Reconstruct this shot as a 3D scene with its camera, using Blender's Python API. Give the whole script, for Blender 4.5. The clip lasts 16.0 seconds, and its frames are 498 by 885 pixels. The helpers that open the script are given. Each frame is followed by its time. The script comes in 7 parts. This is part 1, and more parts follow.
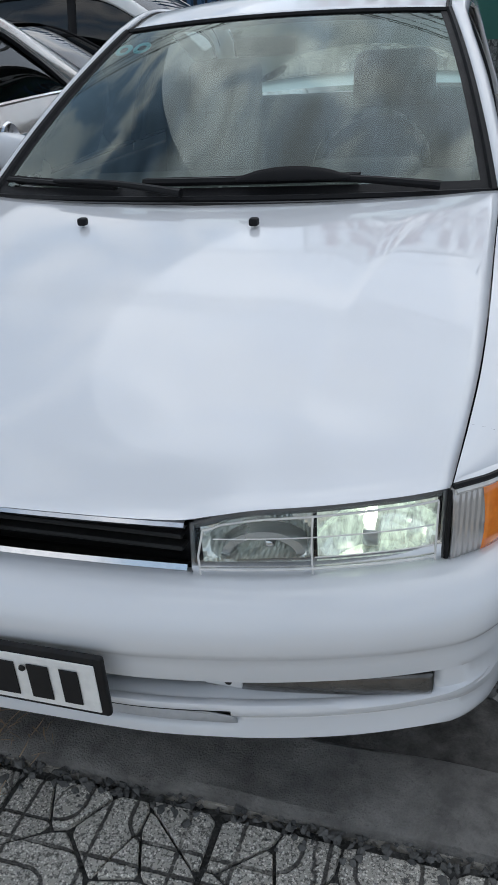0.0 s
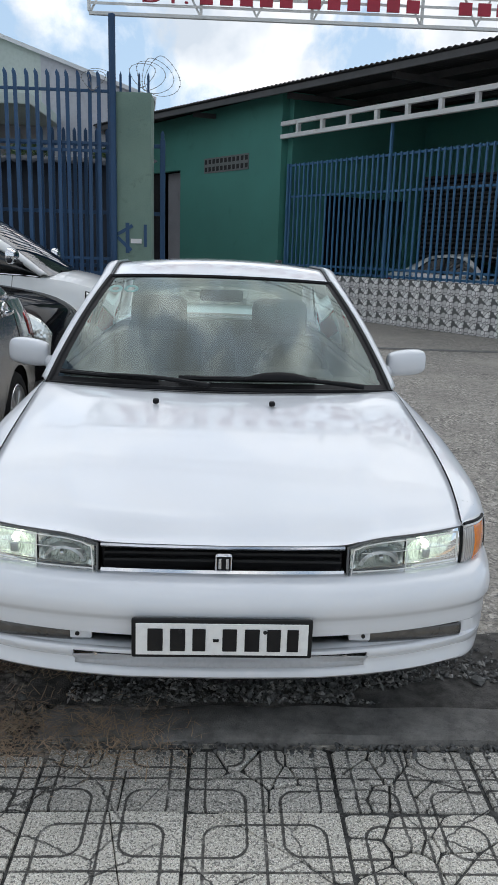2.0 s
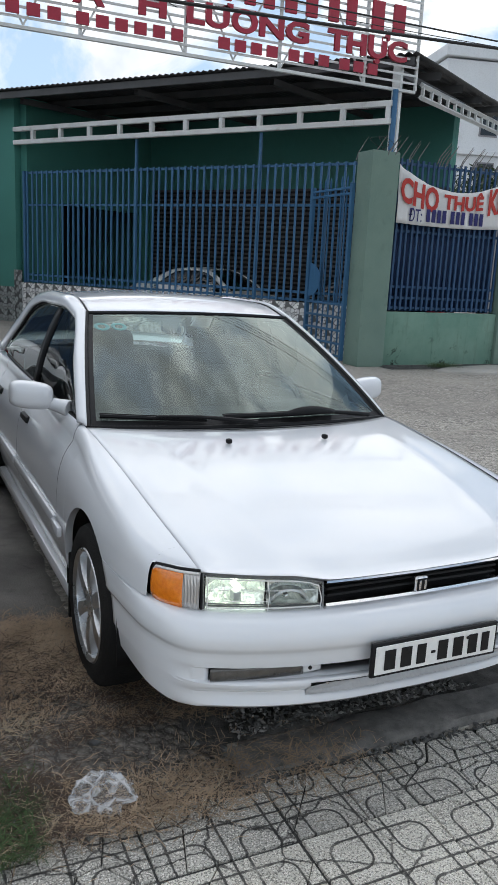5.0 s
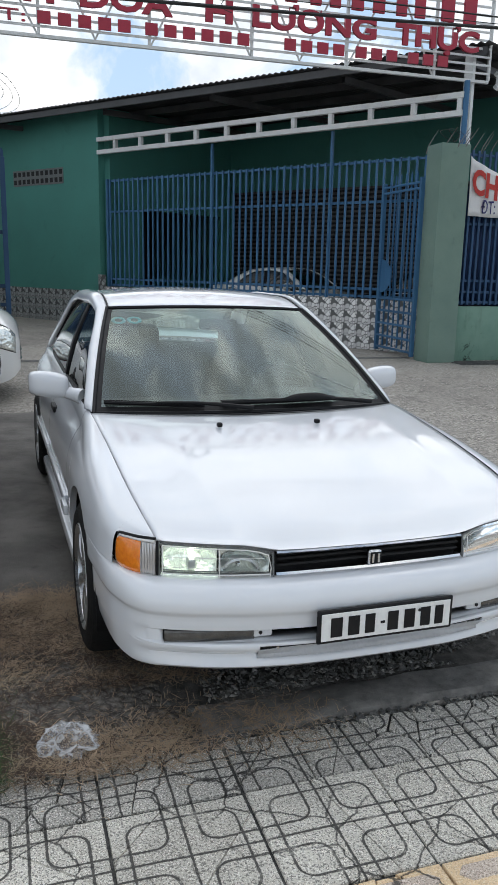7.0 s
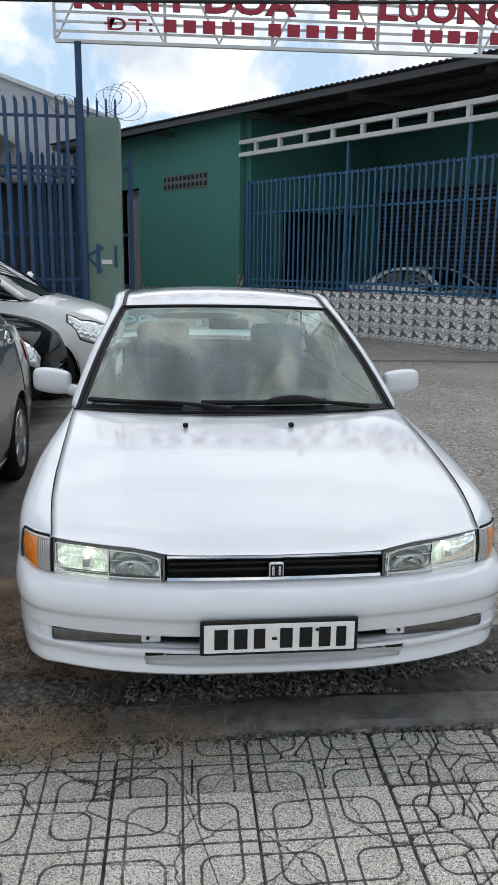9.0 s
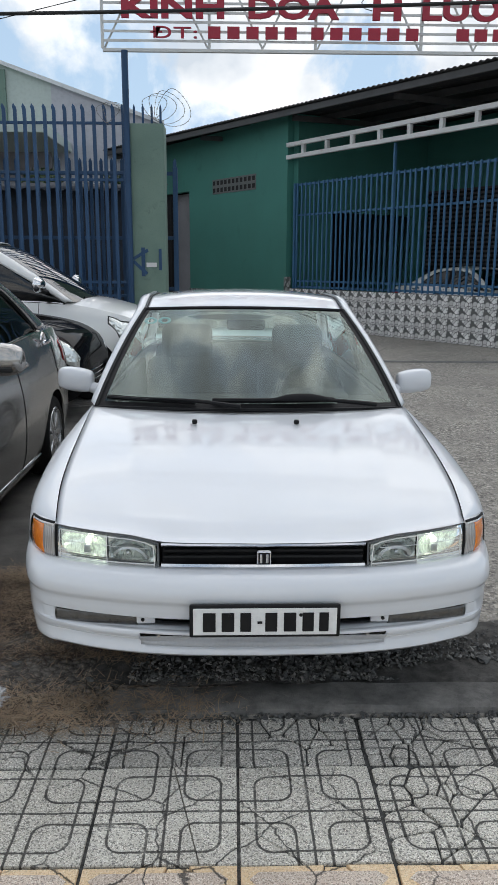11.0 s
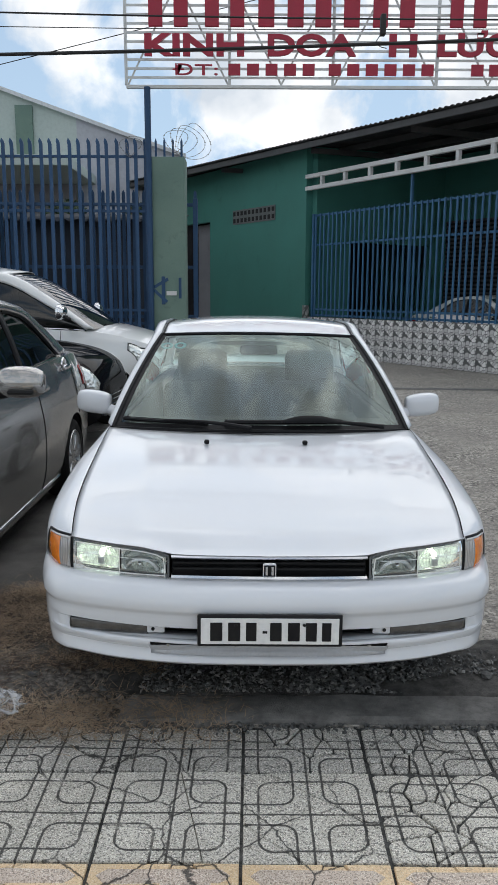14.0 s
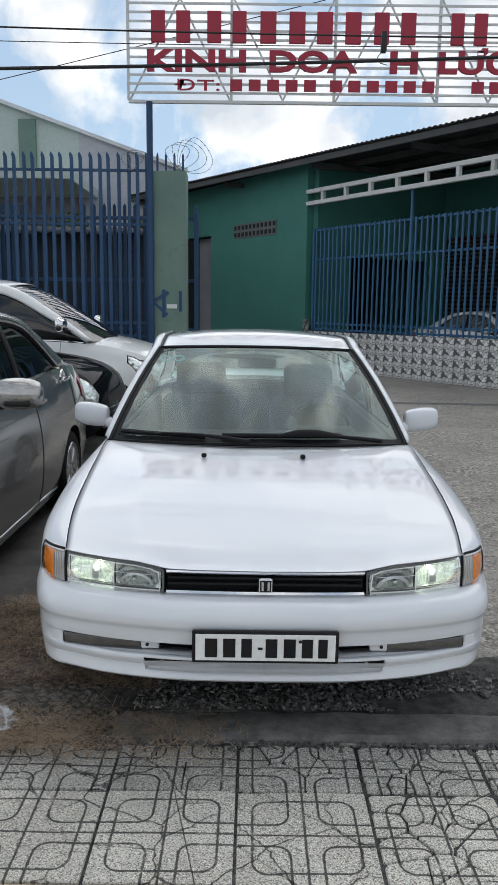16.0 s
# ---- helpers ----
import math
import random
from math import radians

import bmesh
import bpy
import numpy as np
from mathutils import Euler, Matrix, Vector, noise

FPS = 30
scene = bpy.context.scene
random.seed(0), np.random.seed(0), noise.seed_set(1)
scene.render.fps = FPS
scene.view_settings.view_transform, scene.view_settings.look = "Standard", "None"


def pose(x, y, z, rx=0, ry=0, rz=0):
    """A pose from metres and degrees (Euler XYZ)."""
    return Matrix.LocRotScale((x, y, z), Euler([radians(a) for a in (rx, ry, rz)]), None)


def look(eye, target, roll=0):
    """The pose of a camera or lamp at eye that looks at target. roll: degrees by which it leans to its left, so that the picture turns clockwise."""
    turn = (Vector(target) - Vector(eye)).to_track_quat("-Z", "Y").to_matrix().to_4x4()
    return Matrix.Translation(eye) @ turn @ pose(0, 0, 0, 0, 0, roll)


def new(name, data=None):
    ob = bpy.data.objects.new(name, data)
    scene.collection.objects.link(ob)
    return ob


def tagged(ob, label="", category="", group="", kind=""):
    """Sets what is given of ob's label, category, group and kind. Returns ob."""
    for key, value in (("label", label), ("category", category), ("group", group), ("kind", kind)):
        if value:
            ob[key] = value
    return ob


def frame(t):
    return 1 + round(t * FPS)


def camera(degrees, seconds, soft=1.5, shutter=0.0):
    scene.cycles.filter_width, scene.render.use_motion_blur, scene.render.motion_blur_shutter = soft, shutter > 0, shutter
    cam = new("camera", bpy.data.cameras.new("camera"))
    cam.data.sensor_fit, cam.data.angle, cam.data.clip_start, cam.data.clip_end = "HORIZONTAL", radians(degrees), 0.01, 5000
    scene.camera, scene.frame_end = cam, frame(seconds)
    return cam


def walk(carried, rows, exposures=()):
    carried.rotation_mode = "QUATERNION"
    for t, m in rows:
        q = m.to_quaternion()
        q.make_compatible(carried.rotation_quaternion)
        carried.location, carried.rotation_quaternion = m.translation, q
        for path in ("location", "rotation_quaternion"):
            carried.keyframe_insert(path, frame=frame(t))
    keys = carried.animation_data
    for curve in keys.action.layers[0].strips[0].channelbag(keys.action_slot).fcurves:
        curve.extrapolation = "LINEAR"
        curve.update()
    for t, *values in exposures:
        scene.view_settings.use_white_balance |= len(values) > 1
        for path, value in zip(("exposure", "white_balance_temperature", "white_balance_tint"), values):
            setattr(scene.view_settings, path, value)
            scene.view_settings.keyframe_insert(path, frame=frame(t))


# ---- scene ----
cam = camera(35.6, 16.0, 0.8)
PATH = [
    (0, (0.129, 0.164, 1.321), (-0.439, 1.843, 0.393), -4.2),
    (0.5, (0.096, -0.343, 1.416), (-0.325, 1.465, 0.672), -1.5),
    (1, (0.001, -0.74, 1.506), (-0.273, 1.146, 0.901), 0.2),
    (1.5, (-0.29, -1.036, 1.53), (-0.406, 0.892, 1.012), 1.0),
    (2, (-0.647, -1.054, 1.513), (-0.576, 0.886, 1.033), 1.8),
    (2.5, (-1.108, -1.034, 1.548), (-0.813, 0.888, 1.08), 2.6),
    (3, (-1.502, -0.991, 1.579), (-1.014, 0.892, 1.113), 2.9),
    (3.5, (-1.828, -0.866, 1.587), (-1.153, 0.959, 1.125), 3.0),
    (4, (-2.145, -0.875, 1.61), (-1.328, 0.893, 1.153), 2.8),
    (6.3, (-2.183, -1.141, 1.639), (-1.381, 0.644, 1.223), 3.2),
    (6.5, (-2.073, -1.199, 1.633), (-1.315, 0.604, 1.211), 2.8),
    (7, (-1.811, -1.233, 1.608), (-1.219, 0.625, 1.163), 1.2),
    (7.5, (-1.591, -1.131, 1.601), (-1.151, 0.764, 1.139), 0.4),
    (8, (-1.353, -1.105, 1.581), (-1.031, 0.812, 1.11), 0.0),
    (8.5, (-1.027, -1.135, 1.582), (-0.79, 0.796, 1.118), 0.3),
    (9, (-0.945, -1.319, 1.61), (-0.764, 0.621, 1.16), 0.7),
    (11.5, (-0.713, -1.514, 1.621), (-0.684, 0.435, 1.175), 0.1),
    (12, (-0.709, -1.574, 1.604), (-0.686, 0.377, 1.166), 0.1),
    (12.5, (-0.707, -1.585, 1.605), (-0.688, 0.368, 1.177), 0.2),
    (13, (-0.706, -1.591, 1.606), (-0.697, 0.366, 1.196), 0.3),
    (13.5, (-0.697, -1.599, 1.613), (-0.695, 0.362, 1.219), 0.3),
    (14, (-0.698, -1.607, 1.612), (-0.706, 0.357, 1.234), 0.3),
    (14.5, (-0.705, -1.602, 1.611), (-0.719, 0.365, 1.246), 0.3),
    (15, (-0.705, -1.6, 1.614), (-0.722, 0.368, 1.259), 0.5),
    (15.5, (-0.692, -1.586, 1.608), (-0.709, 0.384, 1.261), 0.6),
    (16, (-0.687, -1.584, 1.609), (-0.695, 0.386, 1.265), 0.7),
]
UNIT = 0.935  # metres in one unit of the site plan
walk(cam, [(t, look(Vector(eye) * UNIT, Vector(target) * UNIT, roll)) for t, eye, target, roll in PATH], [(0.0, -0.2, 6200, 10), (1.0, 0.0, 6280, 10), (3.0, 0.05, 6380, 10), (4.0, 0.15, 6380, 10), (8.0, 0.12, 6420, 10), (11.5, 0.0, 6480, 10), (16.0, -0.03, 6460, 10)])

# ---- daylight: bright broken cloud, weak veiled sun ----
scene.view_settings.exposure = 0.0
SUN_EL, SUN_AZ = 50.0, 12.0  # degrees; azimuth from +y towards +x
world = bpy.data.worlds.new("sky")
scene.world = world
world.use_nodes = True
wt = world.node_tree
wt.nodes.clear()
w_out = wt.nodes.new("ShaderNodeOutputWorld")
w_bg = wt.nodes.new("ShaderNodeBackground")
w_sky = wt.nodes.new("ShaderNodeTexSky")
w_sky.sky_type = "NISHITA"
w_sky.sun_disc = False
w_sky.sun_elevation, w_sky.sun_rotation = radians(SUN_EL), radians(SUN_AZ)
w_sky.dust_density = 0.4
w_tc = wt.nodes.new("ShaderNodeTexCoord")
w_map = wt.nodes.new("ShaderNodeMapping")
w_map.inputs["Scale"].default_value = (2.1, 1.1, 2.2)
w_n1 = wt.nodes.new("ShaderNodeTexNoise")
w_n1.inputs["Scale"].default_value = 3.0
w_n1.inputs["Detail"].default_value = 7.0
w_n1.inputs["Roughness"].default_value = 0.55
w_n1.inputs["Distortion"].default_value = 0.4
w_ramp = wt.nodes.new("ShaderNodeValToRGB")
w_ramp.color_ramp.elements[0].position, w_ramp.color_ramp.elements[1].position = 0.43, 0.54
w_n2 = wt.nodes.new("ShaderNodeTexNoise")
w_n2.inputs["Scale"].default_value = 3.6
w_n2.inputs["Detail"].default_value = 5.0
w_cl = wt.nodes.new("ShaderNodeValToRGB")
w_cl.color_ramp.elements[0].color, w_cl.color_ramp.elements[1].color = (7.0, 7.7, 8.5, 1), (12.9, 12.8, 12.6, 1)
w_cl.color_ramp.elements[0].position, w_cl.color_ramp.elements[1].position = 0.36, 0.62
w_mix = wt.nodes.new("ShaderNodeMix")
w_mix.data_type = "RGBA"
lk = wt.links.new
lk(w_tc.outputs["Generated"], w_map.inputs["Vector"])
lk(w_map.outputs["Vector"], w_n1.inputs["Vector"])
lk(w_map.outputs["Vector"], w_n2.inputs["Vector"])
lk(w_n1.outputs["Fac"], w_ramp.inputs["Fac"])
lk(w_n2.outputs["Fac"], w_cl.inputs["Fac"])
lk(w_ramp.outputs["Color"], w_mix.inputs["Factor"])
w_veil = wt.nodes.new("ShaderNodeVectorMath")  # the sun's glare is veiled by thin cloud
w_veil.operation = "MINIMUM"
w_veil.inputs[1].default_value = (5.0, 6.5, 9.0)
lk(w_sky.outputs["Color"], w_veil.inputs[0])
w_map2 = wt.nodes.new("ShaderNodeMapping")  # drawn-out wisps in the cloud
w_map2.inputs["Scale"].default_value = (3.2, 1.0, 1.6)
w_map2.inputs["Rotation"].default_value = (0.0, 0.0, 0.25)
w_n3 = wt.nodes.new("ShaderNodeTexNoise")
w_n3.inputs["Scale"].default_value, w_n3.inputs["Detail"].default_value, w_n3.inputs["Distortion"].default_value = 3.4, 5.0, 0.8
w_wisp = wt.nodes.new("ShaderNodeMapRange")
w_wisp.inputs["From Min"].default_value, w_wisp.inputs["From Max"].default_value = 0.38, 0.64
w_wisp.inputs["To Min"].default_value, w_wisp.inputs["To Max"].default_value = 0.45, 1.55
lk(w_tc.outputs["Generated"], w_map2.inputs["Vector"])
lk(w_map2.outputs["Vector"], w_n3.inputs["Vector"])
lk(w_n3.outputs["Fac"], w_wisp.inputs["Value"])
w_lit = wt.nodes.new("ShaderNodeVectorMath")
w_lit.operation = "SCALE"
w_sep = wt.nodes.new("ShaderNodeSeparateXYZ")  # haze pales the blue towards the horizon
lk(w_tc.outputs["Generated"], w_sep.inputs["Vector"])
w_high = wt.nodes.new("ShaderNodeMapRange")  # the wisps thin out towards the horizon
w_high.inputs["From Min"].default_value, w_high.inputs["From Max"].default_value = 0.55, 0.85
w_fade = wt.nodes.new("ShaderNodeMix")
w_fade.inputs["A"].default_value = 1.0
lk(w_sep.outputs["Z"], w_high.inputs["Value"])
lk(w_high.outputs["Result"], w_fade.inputs["Factor"])
lk(w_wisp.outputs["Result"], w_fade.inputs["B"])
lk(w_fade.outputs["Result"], w_lit.inputs["Scale"])
w_low = wt.nodes.new("ShaderNodeMapRange")
w_low.inputs["From Min"].default_value, w_low.inputs["From Max"].default_value = 1.25, 0.10
w_low.inputs["To Max"].default_value = 0.75
lk(w_sep.outputs["Z"], w_low.inputs["Value"])
w_haze = wt.nodes.new("ShaderNodeMix")
w_haze.data_type = "RGBA"
w_haze.inputs["B"].default_value = (5.6, 7.5, 9.5, 1)
lk(w_low.outputs["Result"], w_haze.inputs["Factor"])
lk(w_veil.outputs["Vector"], w_haze.inputs["A"])
lk(w_haze.outputs["Result"], w_mix.inputs["A"])
lk(w_cl.outputs["Color"], w_mix.inputs["B"])
lk(w_mix.outputs["Result"], w_lit.inputs[0])
lk(w_lit.outputs["Vector"], w_bg.inputs["Color"])
w_bg.inputs["Strength"].default_value = 0.098
lk(w_bg.outputs["Background"], w_out.inputs["Surface"])

sun_data = bpy.data.lights.new("sun", "SUN")
sun_data.energy, sun_data.angle, sun_data.color = 0.9, radians(70), (1.0, 0.98, 0.95)
sun = new("sun", sun_data)
_d = Vector((math.sin(radians(SUN_AZ)) * math.cos(radians(SUN_EL)), math.cos(radians(SUN_AZ)) * math.cos(radians(SUN_EL)), math.sin(radians(SUN_EL))))
sun.matrix_world = look(_d * 60, (0, 0, 0))

# ---- materials ----
def shader(name):
    m = bpy.data.materials.new(name)
    m.use_nodes = True
    nt = m.node_tree
    return m, nt, nt.nodes["Principled BSDF"]


def node(nt, kind, **sets):
    n = nt.nodes.new(kind)
    for k, v in sets.items():
        n.inputs[k].default_value = v
    return n


def mixc(nt, fac, a, b):
    n = nt.nodes.new("ShaderNodeMix")
    n.data_type = "RGBA"
    for key, v in (("Factor", fac), ("A", a), ("B", b)):
        if hasattr(v, "is_linked"):
            nt.links.new(v, n.inputs[key])
        else:
            n.inputs[key].default_value = v if key == "Factor" else (*v, 1)
    return n.outputs["Result"]


def fac(nt, out, lo, hi):
    r = nt.nodes.new("ShaderNodeMapRange")
    r.inputs["From Min"].default_value, r.inputs["From Max"].default_value = lo, hi
    nt.links.new(out, r.inputs["Value"])
    return r.outputs["Result"]


def math2(nt, op, a, b=None, c=None):
    n = nt.nodes.new("ShaderNodeMath")
    n.operation = op
    for k, v in enumerate((a, b, c)):
        if v is None:
            continue
        if hasattr(v, "is_linked"):
            nt.links.new(v, n.inputs[k])
        else:
            n.inputs[k].default_value = v
    return n.outputs[0]


def coords(nt, kind="Object", scale=None):
    tc = nt.nodes.new("ShaderNodeTexCoord")
    out = tc.outputs[kind]
    if scale:
        mp = nt.nodes.new("ShaderNodeMapping")
        mp.inputs["Scale"].default_value = scale
        nt.links.new(out, mp.inputs["Vector"])
        out = mp.outputs["Vector"]
    return out


def noise_tex(nt, vec, scale, detail=4.0, rough=0.55, dist=0.0):
    n = node(nt, "ShaderNodeTexNoise", Scale=scale, Detail=detail, Roughness=rough, Distortion=dist)
    nt.links.new(vec, n.inputs["Vector"])
    return n.outputs["Fac"]


def relief(nt, bs, height, strength, distance=0.01, prev=None):
    b = nt.nodes.new("ShaderNodeBump")
    b.inputs["Strength"].default_value, b.inputs["Distance"].default_value = strength, distance
    nt.links.new(height, b.inputs["Height"])
    if prev is not None:
        nt.links.new(prev, b.inputs["Normal"])
    nt.links.new(b.outputs["Normal"], bs.inputs["Normal"])
    return b.outputs["Normal"]


def surf(name, c1, c2, scale=4.0, rough=0.6, metal=0.0, bump=0.0, bscale=60.0, stain=None, coat=0.0, vec="Object", vary=0.0):
    """Two tones in large patches, fine grain over them, optional stains and fine relief."""
    m, nt, bs = shader(name)
    v = coords(nt, vec)
    big = fac(nt, noise_tex(nt, v, scale, 5.0, 0.6), 0.35, 0.65)
    col = mixc(nt, big, c1, c2)
    fine = noise_tex(nt, v, bscale, 3.0)
    col = mixc(nt, math2(nt, "MULTIPLY", fac(nt, fine, 0.45, 0.75), 0.25), col, tuple(x * 0.6 for x in c1))
    if stain:
        spots = fac(nt, noise_tex(nt, v, scale * 2.7, 6.0, 0.7, 0.6), 0.58, 0.72)
        col = mixc(nt, math2(nt, "MULTIPLY", spots, 0.55), col, stain)
    if vary:
        oi = nt.nodes.new("ShaderNodeObjectInfo")
        col = mixc(nt, math2(nt, "MULTIPLY", oi.outputs["Random"], vary), col, tuple(x * 0.5 for x in c2))
    nt.links.new(col, bs.inputs["Base Color"])
    bs.inputs["Metallic"].default_value = metal
    nt.links.new(math2(nt, "ADD", math2(nt, "MULTIPLY", big, 0.12), rough - 0.06), bs.inputs["Roughness"])
    bs.inputs["Coat Weight"].default_value = coat
    bs.inputs["Coat Roughness"].default_value = 0.04
    if bump:
        relief(nt, bs, fine, bump)
    return m


def car_paint(name, base, flake=0.0, rough=0.35):
    m, nt, bs = shader(name)
    v = coords(nt)
    dust = fac(nt, noise_tex(nt, v, 2.2, 6.0, 0.65, 0.3), 0.3, 0.8)
    col = mixc(nt, math2(nt, "MULTIPLY", dust, 0.10), base, tuple(x * 0.72 for x in base))
    nt.links.new(col, bs.inputs["Base Color"])
    bs.inputs["Metallic"].default_value = flake
    bs.inputs["Roughness"].default_value = rough
    bs.inputs["Coat Weight"].default_value = 1.0
    nt.links.new(fac(nt, dust, -0.4, 12.0), bs.inputs["Coat Roughness"])
    wave = noise_tex(nt, v, 3.0, 1.0)
    relief(nt, bs, wave, 0.02, 0.05)
    return m


def glass_mat(name, tint, gloss_ior=1.5, sheen=(0.95, 0.95, 0.95)):
    m, nt, bs = shader(name)
    nt.nodes.remove(bs)
    tr = nt.nodes.new("ShaderNodeBsdfTransparent")
    tr.inputs["Color"].default_value = (*tint, 1)
    gl = nt.nodes.new("ShaderNodeBsdfGlossy")
    gl.inputs["Roughness"].default_value = 0.0
    gl.inputs["Color"].default_value = (*sheen, 1)
    fr = nt.nodes.new("ShaderNodeFresnel")
    fr.inputs["IOR"].default_value = gloss_ior
    mx = nt.nodes.new("ShaderNodeMixShader")
    nt.links.new(fr.outputs["Fac"], mx.inputs["Fac"])
    nt.links.new(tr.outputs["BSDF"], mx.inputs[1])
    nt.links.new(gl.outputs["BSDF"], mx.inputs[2])
    nt.links.new(mx.outputs["Shader"], nt.nodes["Material Output"].inputs["Surface"])
    return m


def glow(name, col, strength):
    m, nt, bs = shader(name)
    bs.inputs["Base Color"].default_value = (*col, 1)
    bs.inputs["Emission Color"].default_value = (*col, 1)
    bs.inputs["Emission Strength"].default_value = strength
    return m


def paver_mat(name, c_lo, c_hi, chip, speck, groove=True):
    """Terrazzo paving: pale chips in cement, pressed loops of groove, grime in the hollows."""
    m, nt, bs = shader(name)
    v = coords(nt)
    g = coords(nt, "Generated")
    geo = nt.nodes.new("ShaderNodeNewGeometry")
    pos = geo.outputs["Position"]
    vo = node(nt, "ShaderNodeTexVoronoi", Scale=210.0)
    nt.links.new(pos, vo.inputs["Vector"])
    cell = nt.nodes.new("ShaderNodeSeparateColor")
    nt.links.new(vo.outputs["Color"], cell.inputs["Color"])
    chips = math2(nt, "MULTIPLY", fac(nt, cell.outputs[0], 0.38, 0.58), fac(nt, vo.outputs["Distance"], 0.55, 0.35))
    col = mixc(nt, fac(nt, noise_tex(nt, pos, 3.0, 6.0, 0.65), 0.35, 0.65), c_lo, c_hi)
    col = mixc(nt, math2(nt, "MULTIPLY", chips, 0.9), col, chip)
    dark = math2(nt, "MULTIPLY", fac(nt, noise_tex(nt, pos, 170.0, 2.0, 0.75), 0.52, 0.58), 0.72)
    col = mixc(nt, dark, col, speck)
    grime = fac(nt, noise_tex(nt, pos, 1.3, 8.0, 0.7, 0.5), 0.50, 0.75)
    col = mixc(nt, math2(nt, "MULTIPLY", grime, 0.5), col, tuple(x * 0.3 for x in c_lo))
    oi = nt.nodes.new("ShaderNodeObjectInfo")
    col = mixc(nt, math2(nt, "MULTIPLY", oi.outputs["Random"], 0.16), col, tuple(x * 0.5 for x in c_lo))
    height = math2(nt, "MULTIPLY", chips, 0.12)
    # hairline cracks wander over the slabs
    wv = nt.nodes.new("ShaderNodeVectorMath")
    wv.operation = "ADD"
    wn = node(nt, "ShaderNodeTexNoise", Scale=6.0, Detail=5.0, Roughness=0.7)
    nt.links.new(pos, wn.inputs["Vector"])
    ws_ = nt.nodes.new("ShaderNodeVectorMath")
    ws_.operation = "SCALE"
    ws_.inputs["Scale"].default_value = 0.07
    nt.links.new(wn.outputs["Color"], ws_.inputs[0])
    nt.links.new(pos, wv.inputs[0])
    nt.links.new(ws_.outputs["Vector"], wv.inputs[1])
    cv = node(nt, "ShaderNodeTexVoronoi", Scale=4.5)
    cv.feature = "DISTANCE_TO_EDGE"
    nt.links.new(wv.outputs["Vector"], cv.inputs["Vector"])
    hair = math2(nt, "MULTIPLY", fac(nt, cv.outputs["Distance"], 0.016, 0.005), fac(nt, noise_tex(nt, pos, 1.9, 3.0), 0.42, 0.52))
    col = mixc(nt, math2(nt, "MULTIPLY", hair, 0.85), col, (0.03, 0.028, 0.026))
    height = math2(nt, "SUBTRACT", height, hair)
    if groove:
        sx = nt.nodes.new("ShaderNodeSeparateXYZ")
        nt.links.new(v, sx.inputs["Vector"])
        T = 0.2175
        px = math2(nt, "DIVIDE", math2(nt, "ABSOLUTE", sx.outputs["X"]), T)
        py = math2(nt, "DIVIDE", math2(nt, "ABSOLUTE", sx.outputs["Y"]), T)
        cx, half, rad = 0.49, 0.265, 0.22
        qx, qy = math2(nt, "SUBTRACT", px, cx), math2(nt, "SUBTRACT", py, cx)
        ax, ay = math2(nt, "ABSOLUTE", qx), math2(nt, "ABSOLUTE", qy)
        # corners on the diagonal are round, the other two square
        same = math2(nt, "GREATER_THAN", math2(nt, "MULTIPLY", qx, qy), 0.0)
        r = math2(nt, "MULTIPLY", same, rad)
        dx = math2(nt, "ADD", math2(nt, "SUBTRACT", ax, half), r)
        dy = math2(nt, "ADD", math2(nt, "SUBTRACT", ay, half), r)
        mx_, my_ = math2(nt, "MAXIMUM", dx, 0.0), math2(nt, "MAXIMUM", dy, 0.0)
        out = math2(nt, "SQRT", math2(nt, "ADD", math2(nt, "MULTIPLY", mx_, mx_), math2(nt, "MULTIPLY", my_, my_)))
        ins = math2(nt, "MINIMUM", math2(nt, "MAXIMUM", dx, dy), 0.0)
        leaf = math2(nt, "ABSOLUTE", math2(nt, "SUBTRACT", math2(nt, "ADD", out, ins), r))
        cross = math2(nt, "MINIMUM", px, py)
        armx = math2(nt, "ADD", math2(nt, "ABSOLUTE", math2(nt, "SUBTRACT", px, cx - half)), math2(nt, "MULTIPLY", math2(nt, "LESS_THAN", py, cx), 9.0))
        army = math2(nt, "ADD", math2(nt, "ABSOLUTE", math2(nt, "SUBTRACT", py, cx + half)), math2(nt, "MULTIPLY", math2(nt, "GREATER_THAN", px, cx), 9.0))
        arm3 = math2(nt, "ADD", math2(nt, "ABSOLUTE", math2(nt, "SUBTRACT", py, cx - half)), math2(nt, "MULTIPLY", math2(nt, "LESS_THAN", px, cx), 9.0))
        arm4 = math2(nt, "ADD", math2(nt, "ABSOLUTE", math2(nt, "SUBTRACT", px, cx + half)), math2(nt, "MULTIPLY", math2(nt, "GREATER_THAN", py, cx), 9.0))
        arm3 = math2(nt, "MINIMUM", arm3, arm4)
        d = math2(nt, "MINIMUM", math2(nt, "MINIMUM", math2(nt, "MINIMUM", leaf, cross), arm3), math2(nt, "MINIMUM", armx, army))
        wob = math2(nt, "MULTIPLY", math2(nt, "SUBTRACT", noise_tex(nt, pos, 60.0, 2.0), 0.5), 0.03)
        line = fac(nt, math2(nt, "ADD", d, wob), 0.022, 0.012)
        worn = fac(nt, noise_tex(nt, pos, 5.0, 4.0, 0.7), 0.26, 0.46)
        line = math2(nt, "MULTIPLY", line, worn)
        col = mixc(nt, math2(nt, "MULTIPLY", line, 0.90), col, (0.035, 0.033, 0.030))
        height = math2(nt, "SUBTRACT", height, line)
    nt.links.new(col, bs.inputs["Base Color"])
